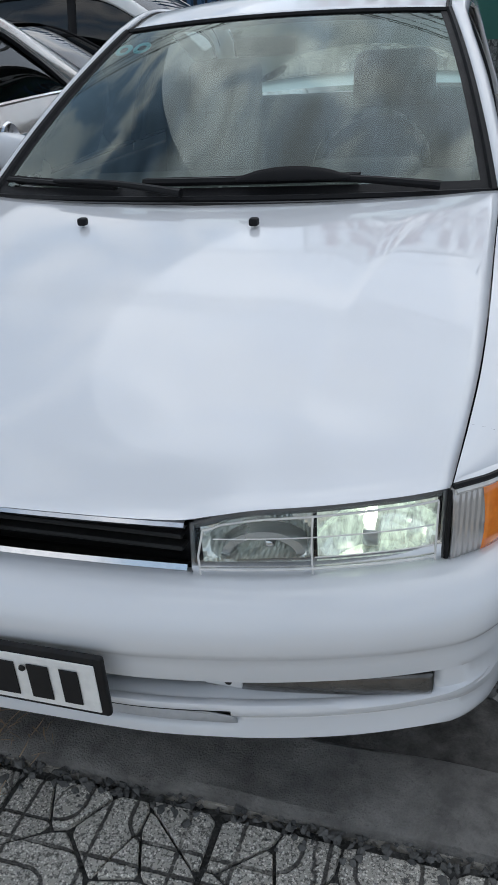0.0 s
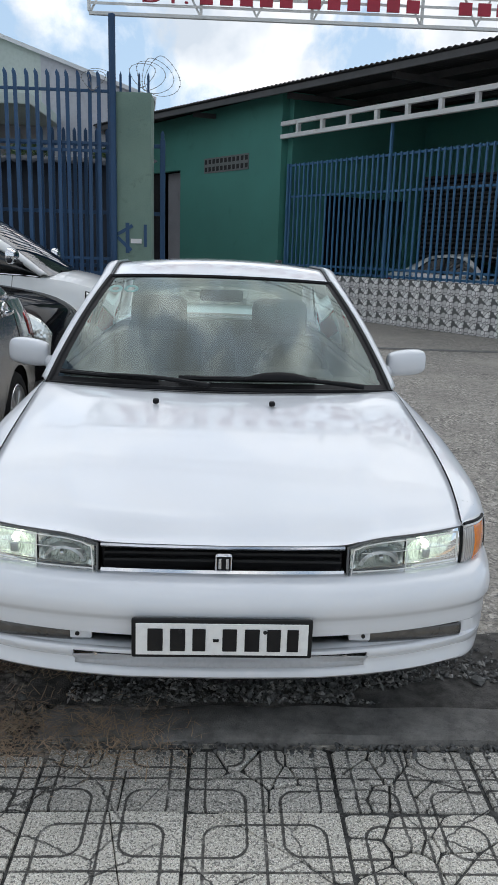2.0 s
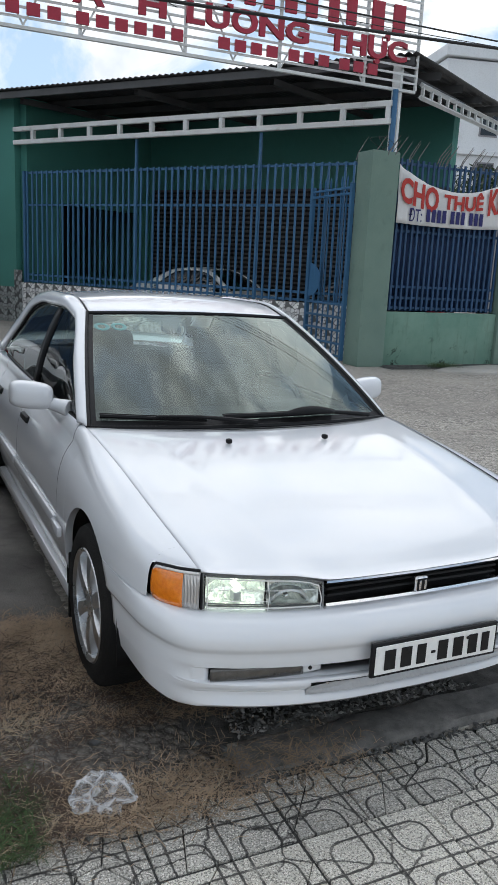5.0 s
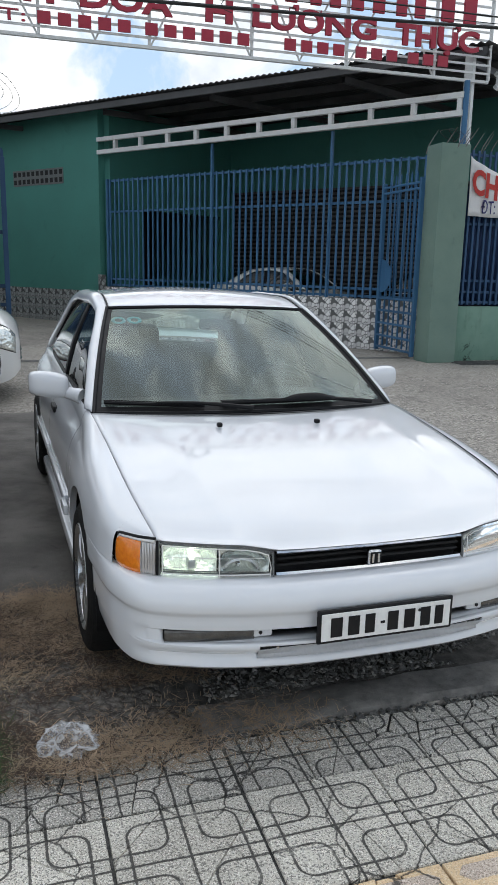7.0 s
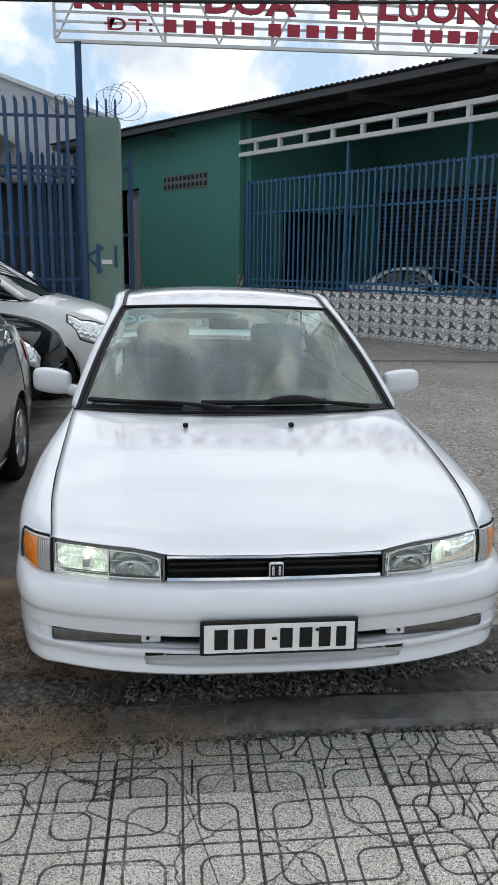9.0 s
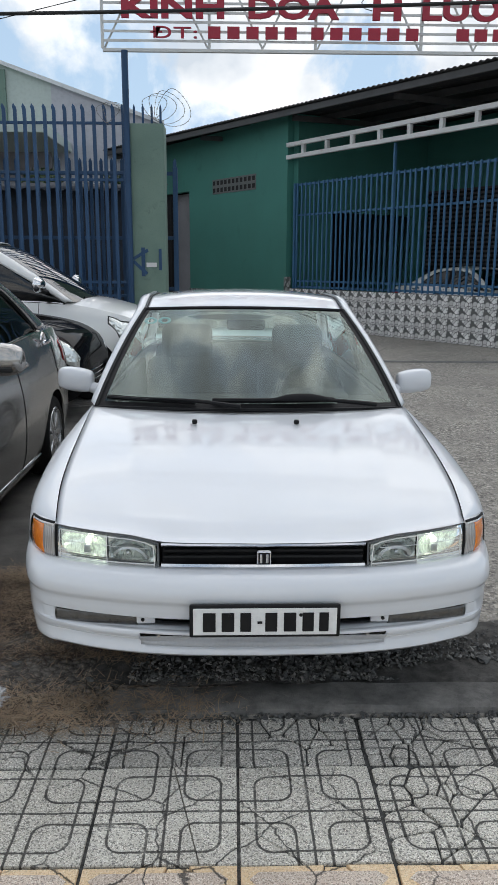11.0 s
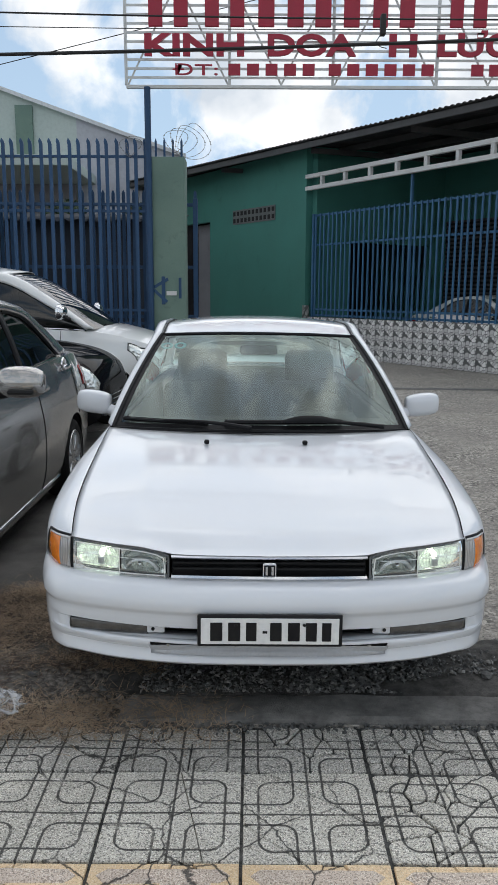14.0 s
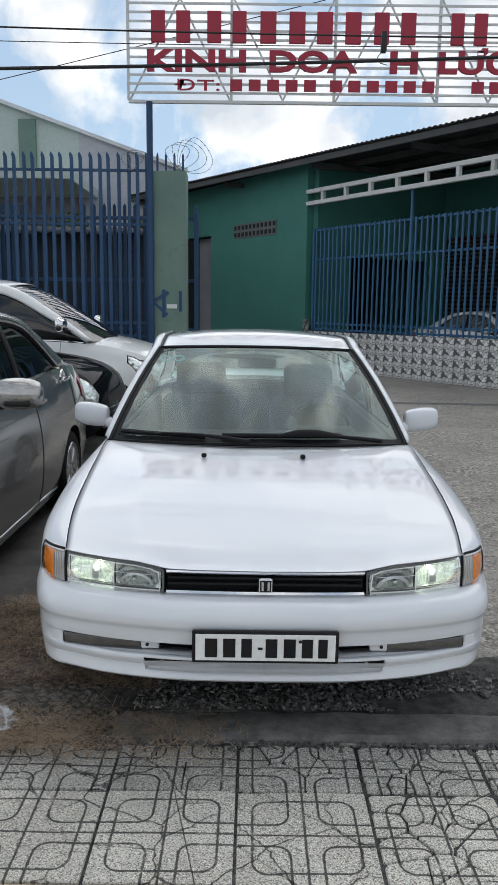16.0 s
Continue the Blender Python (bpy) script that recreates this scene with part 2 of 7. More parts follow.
    bs.inputs["Roughness"].default_value = 0.85
    n1 = relief(nt, bs, noise_tex(nt, pos, 180.0, 3.0), 0.25, 0.004)
    relief(nt, bs, height, 0.8, 0.006, n1)
    return m


def ribbed_mat(name, col, metal=0.9, ribs=0.07, facet=0.4):
    """Bright reflector seen through moulded glass: upright ribs and small facets."""
    m, nt, bs = shader(name)
    v = coords(nt)
    wv = node(nt, "ShaderNodeTexWave", Scale=40.0, Distortion=0.6)
    wv.bands_direction = "X"
    nt.links.new(v, wv.inputs["Vector"])
    vo = node(nt, "ShaderNodeTexVoronoi", Scale=24.0)
    nt.links.new(v, vo.inputs["Vector"])
    bs.inputs["Base Color"].default_value = (*col, 1)
    bs.inputs["Metallic"].default_value = metal
    bs.inputs["Roughness"].default_value = 0.12
    n1 = relief(nt, bs, wv.outputs["Fac"], ribs, 0.006)
    relief(nt, bs, vo.outputs["Distance"], facet, 0.010, n1)
    return m


M = {}
M["white"] = car_paint("white_paint", (0.71, 0.725, 0.75))
M["grey_paint"] = car_paint("grey_paint", (0.40, 0.385, 0.365), 0.75, 0.22)
M["black_paint"] = car_paint("black_paint", (0.007, 0.007, 0.008), 0.0, 0.25)
M["black_paint"].node_tree.nodes["Principled BSDF"].inputs["Coat Weight"].default_value = 0.35
M["black_paint"].node_tree.nodes["Principled BSDF"].inputs["Roughness"].default_value = 0.6
M["black_paint"].node_tree.nodes["Principled BSDF"].inputs["Specular IOR Level"].default_value = 0.0
M["silver_paint"] = car_paint("silver_paint", (0.78, 0.78, 0.76), 0.08, 0.34)
M["trim_black"] = surf("black_trim", (0.006, 0.006, 0.007), (0.010, 0.010, 0.011), 8, 0.5, 0, 0.15, 300)
M["trim_black"].node_tree.nodes["Principled BSDF"].inputs["Specular IOR Level"].default_value = 0.2
M["rubber"] = surf("tyre_rubber", (0.010, 0.010, 0.010), (0.020, 0.019, 0.018), 6, 0.8, 0, 0.3, 120)
M["rubber"].node_tree.nodes["Principled BSDF"].inputs["Specular IOR Level"].default_value = 0.25
M["dark"] = surf("dark_plastic_and_shade", (0.012, 0.012, 0.012), (0.02, 0.02, 0.02), 6, 0.6)
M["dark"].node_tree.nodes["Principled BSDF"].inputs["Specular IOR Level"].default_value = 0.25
M["chrome"] = surf("chrome", (0.78, 0.78, 0.79), (0.70, 0.70, 0.72), 5, 0.12, 1.0)
M["reflector"] = ribbed_mat("lamp_reflector", (0.88, 0.91, 0.87), 0.7, 0.2, 0.9)
M["alloy"] = surf("alloy", (0.62, 0.63, 0.64), (0.5, 0.51, 0.52), 7, 0.3, 0.9)
M["glass"] = glass_mat("windscreen_glass", (0.62, 0.74, 0.71), 1.78, (0.84, 0.96, 0.93))
M["glass_dark"] = glass_mat("tinted_glass", (0.10, 0.11, 0.11), 1.6)
M["glass_screen"] = glass_mat("parked_windscreen", (0.12, 0.14, 0.14), 2.0)
M["glass_side"] = glass_mat("side_glass", (0.32, 0.35, 0.34), 1.55)
M["lens"] = glass_mat("lamp_lens", (0.93, 0.95, 0.94), 1.45)
M["amber"] = surf("amber_lens", (0.80, 0.19, 0.012), (0.92, 0.27, 0.02), 40, 0.15, 0, 0.08, 90, coat=1)
M["amber_clear"] = ribbed_mat("clear_ribbed_lens", (0.54, 0.52, 0.50), 0.45, 0.45, 0.15)
M["red_lens"] = surf("red_lens", (0.30, 0.01, 0.01), (0.42, 0.02, 0.02), 30, 0.15, 0, 0.3, 90, coat=1)
M["fog"] = surf("fog_lens", (0.06, 0.057, 0.053), (0.10, 0.096, 0.09), 25, 0.2, 0.4, 0.4, 100, coat=1)
M["plate_white"] = surf("plate_white", (0.84, 0.84, 0.82), (0.79, 0.79, 0.77), 12, 0.5)
M["ink"] = surf("plate_ink", (0.012, 0.012, 0.014), (0.02, 0.02, 0.02), 10, 0.4)
M["ink"].node_tree.nodes["Principled BSDF"].inputs["Specular IOR Level"].default_value = 0.15
M["seat"] = surf("seat_fabric", (0.115, 0.117, 0.112), (0.15, 0.152, 0.145), 12, 0.9, 0, 0.05, 220)
M["dash"] = surf("dash_vinyl", (0.10, 0.10, 0.10), (0.14, 0.14, 0.14), 10, 0.7, 0, 0.05, 260)
M["wheel_rim"] = surf("wheel_rim_vinyl", (0.09, 0.09, 0.088), (0.13, 0.13, 0.127), 10, 0.25)
M["headliner"] = surf("headliner", (0.50, 0.50, 0.48), (0.45, 0.45, 0.43), 10, 0.9)
M["bulb"] = glow("headlamp_bulb", (0.95, 1.0, 0.82), 4.0)
M["lamp_grey"] = surf("lamp_grey", (0.11, 0.113, 0.115), (0.16, 0.163, 0.165), 20, 0.4, 0, 0.1, 200)


def painted_glow_mat(name, low, high, scale):
    """Mirror-bright lamp bowl; the bulb's greenish light is painted in as glow, patchy like fluted glass."""
    m, nt, bs = shader(name)
    v = coords(nt)
    flute = coords(nt, "Object", (4.2, 1.0, 1.4))
    patch_ = fac(nt, noise_tex(nt, flute, scale, 4.0, 0.7, 1.2), 0.34, 0.66)
    bs.inputs["Base Color"].default_value = (0.82, 0.86, 0.80, 1)
    bs.inputs["Metallic"].default_value = 0.7
    bs.inputs["Roughness"].default_value = 0.22
    bs.inputs["Emission Color"].default_value = (0.86, 1.0, 0.82, 1)
    nt.links.new(math2(nt, "ADD", math2(nt, "MULTIPLY", patch_, high - low), low), bs.inputs["Emission Strength"])
    vo = node(nt, "ShaderNodeTexVoronoi", Scale=30.0)
    nt.links.new(v, vo.inputs["Vector"])
    relief(nt, bs, vo.outputs["Distance"], 0.5, 0.01)
    return m


M["glow_reflector"] = painted_glow_mat("glow_reflector", 0.0, 0.46, 20.0)
# the strip glows as well, in place of light from the bulb
M["glow_strip"] = painted_glow_mat("glow_strip", 0.15, 0.7, 9.0)
M["wall_green"] = surf("green_render", (0.048, 0.195, 0.162), (0.060, 0.228, 0.190), 0.7, 0.75, 0, 0.15, 40, stain=(0.034, 0.145, 0.122))
M["pillar_green"] = surf("pale_green_render", (0.14, 0.215, 0.18), (0.178, 0.258, 0.212), 1.3, 0.85, 0, 0.2, 50, stain=(0.08, 0.115, 0.095))
M["low_green"] = surf("stained_green_render", (0.13, 0.25, 0.19), (0.18, 0.30, 0.23), 1.1, 0.85, 0, 0.2, 50, stain=(0.05, 0.07, 0.055))
M["blue_steel"] = surf("blue_steel", (0.030, 0.076, 0.160), (0.042, 0.098, 0.195), 2.0, 0.45, 0, 0.1, 90, stain=(0.045, 0.06, 0.09), vary=0.5)
M["blue_bright"] = surf("bright_blue_steel", (0.045, 0.135, 0.26), (0.06, 0.165, 0.30), 2.0, 0.42, 0, 0.1, 90, vary=0.3)
M["white_steel"] = surf("white_steel", (0.66, 0.67, 0.66), (0.58, 0.59, 0.58), 1.5, 0.5, 0, 0.1, 60, stain=(0.35, 0.31, 0.27))
M["roof_sheet"] = surf("roof_sheet", (0.04, 0.04, 0.042), (0.07, 0.07, 0.07), 1.4, 0.55, 0.3, 0.1, 40, stain=(0.09, 0.06, 0.045))
M["purlin"] = surf("dark_purlin", (0.05, 0.05, 0.052), (0.08, 0.08, 0.082), 2.0, 0.6)
M["red_letter"] = surf("red_sheet", (0.32, 0.008, 0.03), (0.38, 0.012, 0.04), 2.0, 0.4, 0, 0.05, 50)
M["cloth"] = surf("banner_cloth", (0.74, 0.73, 0.72), (0.66, 0.65, 0.64), 2.5, 0.8, 0, 0.2, 120)
M["banner_red"] = surf("banner_red", (0.42, 0.03, 0.025), (0.50, 0.06, 0.045), 8, 0.8)
M["banner_blue"] = surf("banner_blue", (0.02, 0.02, 0.11), (0.03, 0.03, 0.15), 8, 0.8)
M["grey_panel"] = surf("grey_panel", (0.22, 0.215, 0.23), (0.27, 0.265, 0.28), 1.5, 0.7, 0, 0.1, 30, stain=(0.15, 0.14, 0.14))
M["block"] = surf("pierced_block", (0.12, 0.13, 0.13), (0.16, 0.17, 0.165), 6, 0.9, 0, 0.3, 60)
M["far_wall"] = surf("far_render", (0.43, 0.50, 0.47), (0.50, 0.56, 0.53), 0.3, 0.85, 0, 0.0, 10, stain=(0.34, 0.38, 0.36))
M["white_wall"] = surf("white_render", (0.72, 0.74, 0.76), (0.66, 0.68, 0.70), 0.3, 0.85, 0, 0.0, 10, stain=(0.5, 0.5, 0.5))
M["kerb"] = surf("kerb_concrete", (0.15, 0.146, 0.137), (0.25, 0.243, 0.228), 2.2, 0.9, 0, 0.5, 70, stain=(0.06, 0.055, 0.05))
M["cable"] = surf("cable_sheath", (0.012, 0.012, 0.012), (0.02, 0.02, 0.02), 3, 0.6)
M["wire"] = surf("rusted_wire", (0.17, 0.165, 0.16), (0.26, 0.25, 0.24), 20, 0.6, 0.6)
M["stone"] = surf("loose_stone", (0.07, 0.07, 0.068), (0.15, 0.148, 0.14), 9, 0.9, 0, 0.5, 90, vec="Object")
M["straw"] = surf("dry_grass", (0.26, 0.185, 0.12), (0.50, 0.37, 0.25), 5, 0.9)
M["dark_straw"] = surf("rotted_grass", (0.060, 0.040, 0.029), (0.12, 0.082, 0.06), 5, 0.9)
M["pale_straw"] = surf("pale_dry_grass", (0.34, 0.27, 0.18), (0.44, 0.36, 0.25), 5, 0.9)
M["green_grass"] = surf("green_grass", (0.035, 0.07, 0.02), (0.07, 0.11, 0.035), 5, 0.8)
M["leaf"] = surf("foliage", (0.03, 0.06, 0.02), (0.06, 0.10, 0.035), 4, 0.7)
M["bark"] = surf("bark", (0.09, 0.07, 0.05), (0.14, 0.11, 0.085), 8, 0.9, 0, 0.5, 40)
M["paver"] = paver_mat("terrazzo_paver", (0.54, 0.505, 0.435), (0.72, 0.68, 0.595), (0.98, 0.95, 0.87), (0.035, 0.033, 0.030))
# darker paver copy: kerb dirt, plus the car's shade put into the colour
M["paver_dirty_shaded"] = paver_mat("soiled_shaded_paver", (0.40, 0.378, 0.335), (0.57, 0.54, 0.48), (0.92, 0.89, 0.82), (0.025, 0.024, 0.022))
M["paver_yellow"] = paver_mat("yellow_paver", (0.80, 0.58, 0.34), (0.92, 0.70, 0.45), (0.97, 0.82, 0.60), (0.55, 0.38, 0.24), False)
M["tactile"] = paver_mat("tactile_bar", (0.60, 0.49, 0.40), (0.76, 0.63, 0.52), (0.95, 0.86, 0.76), (0.20, 0.15, 0.12), False)
M["shed"] = surf("shaded_shed", (0.014, 0.019, 0.028), (0.028, 0.034, 0.045), 0.8, 0.8, 0, 0.1, 20, stain=(0.008, 0.008, 0.010))
def film_mat():
    """Crumpled clear film: folds show as white glints and faint grey veils."""
    m, nt, bs = shader("clear_bag_film")
    v = coords(nt)
    vo = node(nt, "ShaderNodeTexVoronoi", Scale=17.0)
    vo.feature = "DISTANCE_TO_EDGE"
    wn = node(nt, "ShaderNodeTexNoise", Scale=18.0, Detail=3.0)
    nt.links.new(v, wn.inputs["Vector"])
    ad = nt.nodes.new("ShaderNodeVectorMath")
    ad.operation = "MULTIPLY_ADD"
    ad.inputs[1].default_value = (0.05, 0.05, 0.05)
    nt.links.new(wn.outputs["Color"], ad.inputs[0])
    nt.links.new(v, ad.inputs[2])
    nt.links.new(ad.outputs["Vector"], vo.inputs["Vector"])
    fold = fac(nt, vo.outputs["Distance"], 0.16, 0.0)
    bs.inputs["Base Color"].default_value = (0.88, 0.89, 0.90, 1)
    bs.inputs["Roughness"].default_value = 0.12
    nt.links.new(math2(nt, "ADD", math2(nt, "MULTIPLY", fold, 0.34), 0.11), bs.inputs["Alpha"])
    relief(nt, bs, vo.outputs["Distance"], 1.0, 0.02)
    return m


M["bag"] = film_mat()


def mould_mat():
    """Pale green render with black mould creeping up in blotches, streaks and hairline cracks."""
    m, nt, bs = shader("mouldy_green_render")
    v = coords(nt)
    col = mixc(nt, fac(nt, noise_tex(nt, v, 1.2, 6.0, 0.65), 0.35, 0.65), (0.13, 0.25, 0.195), (0.19, 0.31, 0.245))
    blotch = fac(nt, noise_tex(nt, v, 3.6, 8.0, 0.75, 0.6), 0.56, 0.63)
    sx = nt.nodes.new("ShaderNodeSeparateXYZ")
    nt.links.new(v, sx.inputs["Vector"])
    creep = math2(nt, "ADD", math2(nt, "MULTIPLY", sx.outputs["Z"], -1.6), 1.15)
    creep = math2(nt, "MAXIMUM", math2(nt, "MINIMUM", creep, 1.0), 0.12)
    col = mixc(nt, math2(nt, "MULTIPLY", math2(nt, "MULTIPLY", blotch, creep), 0.95), col, (0.012, 0.016, 0.013))
    run = noise_tex(nt, coords(nt, "Object", (7.0, 7.0, 0.7)), 1.0, 5.0, 0.65)
    col = mixc(nt, math2(nt, "MULTIPLY", fac(nt, run, 0.55, 0.75), 0.45), col, (0.055, 0.085, 0.065))
    nt.links.new(col, bs.inputs["Base Color"])
    bs.inputs["Roughness"].default_value = 0.88
    relief(nt, bs, noise_tex(nt, v, 60.0, 4.0), 0.3, 0.008)
    return m


M["mould"] = mould_mat()
M["blue_sheet"] = surf("blue_sheet", (0.012, 0.030, 0.085), (0.018, 0.042, 0.11), 1.5, 0.55, 0, 0.1, 40, stain=(0.02, 0.02, 0.04))
M["pale_grey"] = surf("pale_grey_render", (0.40, 0.41, 0.45), (0.46, 0.47, 0.51), 0.3, 0.85, 0, 0.0, 10, stain=(0.33, 0.34, 0.37))
M["far_slab"] = surf("pale_concrete", (0.36, 0.345, 0.31), (0.46, 0.44, 0.40), 2.0, 0.9, 0, 0.3, 60, stain=(0.2, 0.19, 0.17))
M["lens_rim"] = surf("lens_rim_plastic", (0.75, 0.74, 0.72), (0.66, 0.65, 0.63), 30, 0.15, 0, 0.1, 90, coat=1)
M["sticker"] = surf("cyan_sticker", (0.18, 0.62, 0.68), (0.25, 0.72, 0.78), 20, 0.4)
M["scoop"] = surf("shaded_scoop_paint", (0.42, 0.43, 0.45), (0.50, 0.51, 0.53), 6, 0.4, 0, 0.05, 80, coat=0.5)
for key in ("blue_steel", "blue_bright", "blue_sheet", "shed"):
    M[key].node_tree.nodes["Principled BSDF"].inputs["Specular IOR Level"].default_value = 0.25


def ground_mat():
    """Worn tarmac and cement yard: dark damp bands, cracks, earth under the straw."""
    m, nt, bs = shader("yard_ground")
    geo = nt.nodes.new("ShaderNodeNewGeometry")
    pos = geo.outputs["Position"]
    base = mixc(nt, fac(nt, noise_tex(nt, pos, 0.55, 8.0, 0.65, 0.4), 0.35, 0.68), (0.27, 0.245, 0.212), (0.46, 0.418, 0.36))
    base = mixc(nt, math2(nt, "MULTIPLY", fac(nt, noise_tex(nt, pos, 110.0, 2.0, 0.7), 0.50, 0.66), 0.65), base, (0.42, 0.405, 0.375))
    base = mixc(nt, math2(nt, "MULTIPLY", fac(nt, noise_tex(nt, pos, 60.0, 4.0, 0.75), 0.52, 0.64), 0.8), base, (0.05, 0.05, 0.05))
    agg = node(nt, "ShaderNodeTexVoronoi", Scale=58.0)
    nt.links.new(pos, agg.inputs["Vector"])
    agc = nt.nodes.new("ShaderNodeSeparateColor")
    nt.links.new(agg.outputs["Color"], agc.inputs["Color"])
    bare = fac(nt, noise_tex(nt, pos, 2.2, 5.0, 0.65), 0.36, 0.58)
    base = mixc(nt, math2(nt, "MULTIPLY", math2(nt, "MULTIPLY", fac(nt, agc.outputs[0], 0.72, 0.80), bare), 0.75), base, (0.66, 0.61, 0.54))
    base = mixc(nt, math2(nt, "MULTIPLY", math2(nt, "MULTIPLY", fac(nt, agc.outputs[1], 0.70, 0.78), bare), 0.75), base, (0.075, 0.07, 0.064))
    lumps = noise_tex(nt, pos, 16.0, 5.0, 0.7, 0.3)
    base = mixc(nt, math2(nt, "MULTIPLY", fac(nt, lumps, 0.50, 0.64), 0.6), base, (0.11, 0.102, 0.092))
    base = mixc(nt, math2(nt, "MULTIPLY", fac(nt, lumps, 0.46, 0.32), 0.35), base, (0.46, 0.43, 0.385))
    pale = fac(nt, noise_tex(nt, pos, 0.33, 5.0, 0.7, 0.8), 0.52, 0.66)
    base = mixc(nt, math2(nt, "MULTIPLY", pale, 0.6), base, (0.40, 0.365, 0.315))
    oil = fac(nt, noise_tex(nt, pos, 0.9, 7.0, 0.7, 0.3), 0.57, 0.70)
    base = mixc(nt, math2(nt, "MULTIPLY", oil, 0.55), base, (0.05, 0.048, 0.045))
    vo = node(nt, "ShaderNodeTexVoronoi", Scale=0.8)
    vo.feature = "DISTANCE_TO_EDGE"
    warp = nt.nodes.new("ShaderNodeVectorMath")
    warp.operation = "ADD"
    nz = node(nt, "ShaderNodeTexNoise", Scale=1.6, Detail=6.0, Roughness=0.7)
    nt.links.new(pos, nz.inputs["Vector"])
    nt.links.new(pos, warp.inputs[0])
    nt.links.new(nz.outputs["Color"], warp.inputs[1])
    nt.links.new(warp.outputs[0], vo.inputs["Vector"])
    crack = fac(nt, vo.outputs["Distance"], 0.008, 0.002)
    base = mixc(nt, math2(nt, "MULTIPLY", crack, 0.25), base, (0.03, 0.03, 0.03))
    nt.links.new(base, bs.inputs["Base Color"])
    bs.inputs["Roughness"].default_value = 0.88
    n0 = relief(nt, bs, agg.outputs["Distance"], 0.5, 0.010)
    n1 = relief(nt, bs, noise_tex(nt, pos, 90.0, 4.0, 0.7), 0.6, 0.006, n0)
    relief(nt, bs, math2(nt, "MULTIPLY", crack, -1.0), 0.5, 0.006, n1)
    return m


def rubble_mat(name, lo, hi, dark, size=26.0):
    """Broken tarmac edge: rounded lumps with dark hollows between them."""
    m, nt, bs = shader(name)
    geo = nt.nodes.new("ShaderNodeNewGeometry")
    pos = geo.outputs["Position"]
    vo = node(nt, "ShaderNodeTexVoronoi", Scale=size)
    nt.links.new(pos, vo.inputs["Vector"])
    lump = fac(nt, vo.outputs["Distance"], 0.75, 0.15)
    col = mixc(nt, fac(nt, noise_tex(nt, pos, 2.5, 7.0, 0.7, 0.4), 0.35, 0.65), lo, hi)
    col = mixc(nt, math2(nt, "MULTIPLY", math2(nt, "SUBTRACT", 1.0, lump), 0.85), col, dark)
    col = mixc(nt, math2(nt, "MULTIPLY", fac(nt, noise_tex(nt, pos, 160.0, 2.0), 0.5, 0.7), 0.4), col, tuple(x * 1.6 for x in hi))
    nt.links.new(col, bs.inputs["Base Color"])
    bs.inputs["Roughness"].default_value = 0.9
    n1 = relief(nt, bs, noise_tex(nt, pos, 120.0, 4.0, 0.7), 0.5, 0.005)
    relief(nt, bs, lump, 0.9, 0.012, n1)
    return m


def pebble_tile_mat(name, light, dark):
    """Glazed wall tile printed with pale pebbles on grey."""
    m, nt, bs = shader(name)
    v = coords(nt)
    vo = node(nt, "ShaderNodeTexVoronoi", Scale=9.0)
    vo.feature = "DISTANCE_TO_EDGE"
    nt.links.new(v, vo.inputs["Vector"])
    peb = fac(nt, vo.outputs["Distance"], 0.02, 0.06)
    vc = node(nt, "ShaderNodeTexVoronoi", Scale=9.0)
    nt.links.new(v, vc.inputs["Vector"])
    sc = nt.nodes.new("ShaderNodeSeparateColor")
    nt.links.new(vc.outputs["Color"], sc.inputs["Color"])
    peb = math2(nt, "MULTIPLY", peb, fac(nt, vc.outputs["Distance"], 0.62, 0.50))
    tone = mixc(nt, fac(nt, sc.outputs[0], 0.3, 0.9), light, tuple(x * 0.55 for x in light))
    col = mixc(nt, peb, dark, tone)
    oi = nt.nodes.new("ShaderNodeObjectInfo")
    col = mixc(nt, math2(nt, "MULTIPLY", oi.outputs["Random"], 0.2), col, (0.2, 0.2, 0.19))
    nt.links.new(col, bs.inputs["Base Color"])
    bs.inputs["Roughness"].default_value = 0.35
    relief(nt, bs, peb, 0.4, 0.004)
    return m


M["ground"] = ground_mat()
M["rubble"] = rubble_mat("broken_tarmac", (0.06, 0.06, 0.058), (0.13, 0.128, 0.12), (0.018, 0.018, 0.017))
M["lumps"] = surf("broken_tarmac_soil", (0.035, 0.033, 0.030), (0.12, 0.113, 0.104), 18.0, 0.95, 0, 0.6, 160, stain=(0.012, 0.011, 0.010))
M["dark_ground"] = surf("car_shade_tarmac", (0.085, 0.079, 0.071), (0.20, 0.188, 0.170), 2.4, 0.85, 0, 0.6, 120, stain=(0.03, 0.028, 0.026))
M["kerb"] = surf("kerb_concrete", (0.115, 0.110, 0.103), (0.24, 0.23, 0.214), 14.0, 0.92, 0, 0.6, 210, stain=(0.04, 0.037, 0.034), vec="Object")
M["earth"] = rubble_mat("dry_earth", (0.12, 0.106, 0.092), (0.27, 0.245, 0.215), (0.032, 0.027, 0.023), 34.0)
M["pebble"] = pebble_tile_mat("pebble_tile", (0.88, 0.87, 0.85), (0.10, 0.10, 0.10))
# darker copy of the pebble tile, with the wall's shade put into it
M["pebble_dark"] = pebble_tile_mat("shaded_pebble_tile", (0.34, 0.36, 0.35), (0.035, 0.038, 0.038))


# ---- building blocks ----
def mesh_of(name, bm, material, smooth=True):
    me = bpy.data.meshes.new(name)
    bm.normal_update()
    bm.to_mesh(me)
    bm.free()
    me.materials.append(material)
    if smooth:
        for p in me.polygons:
            p.use_smooth = True
    return me


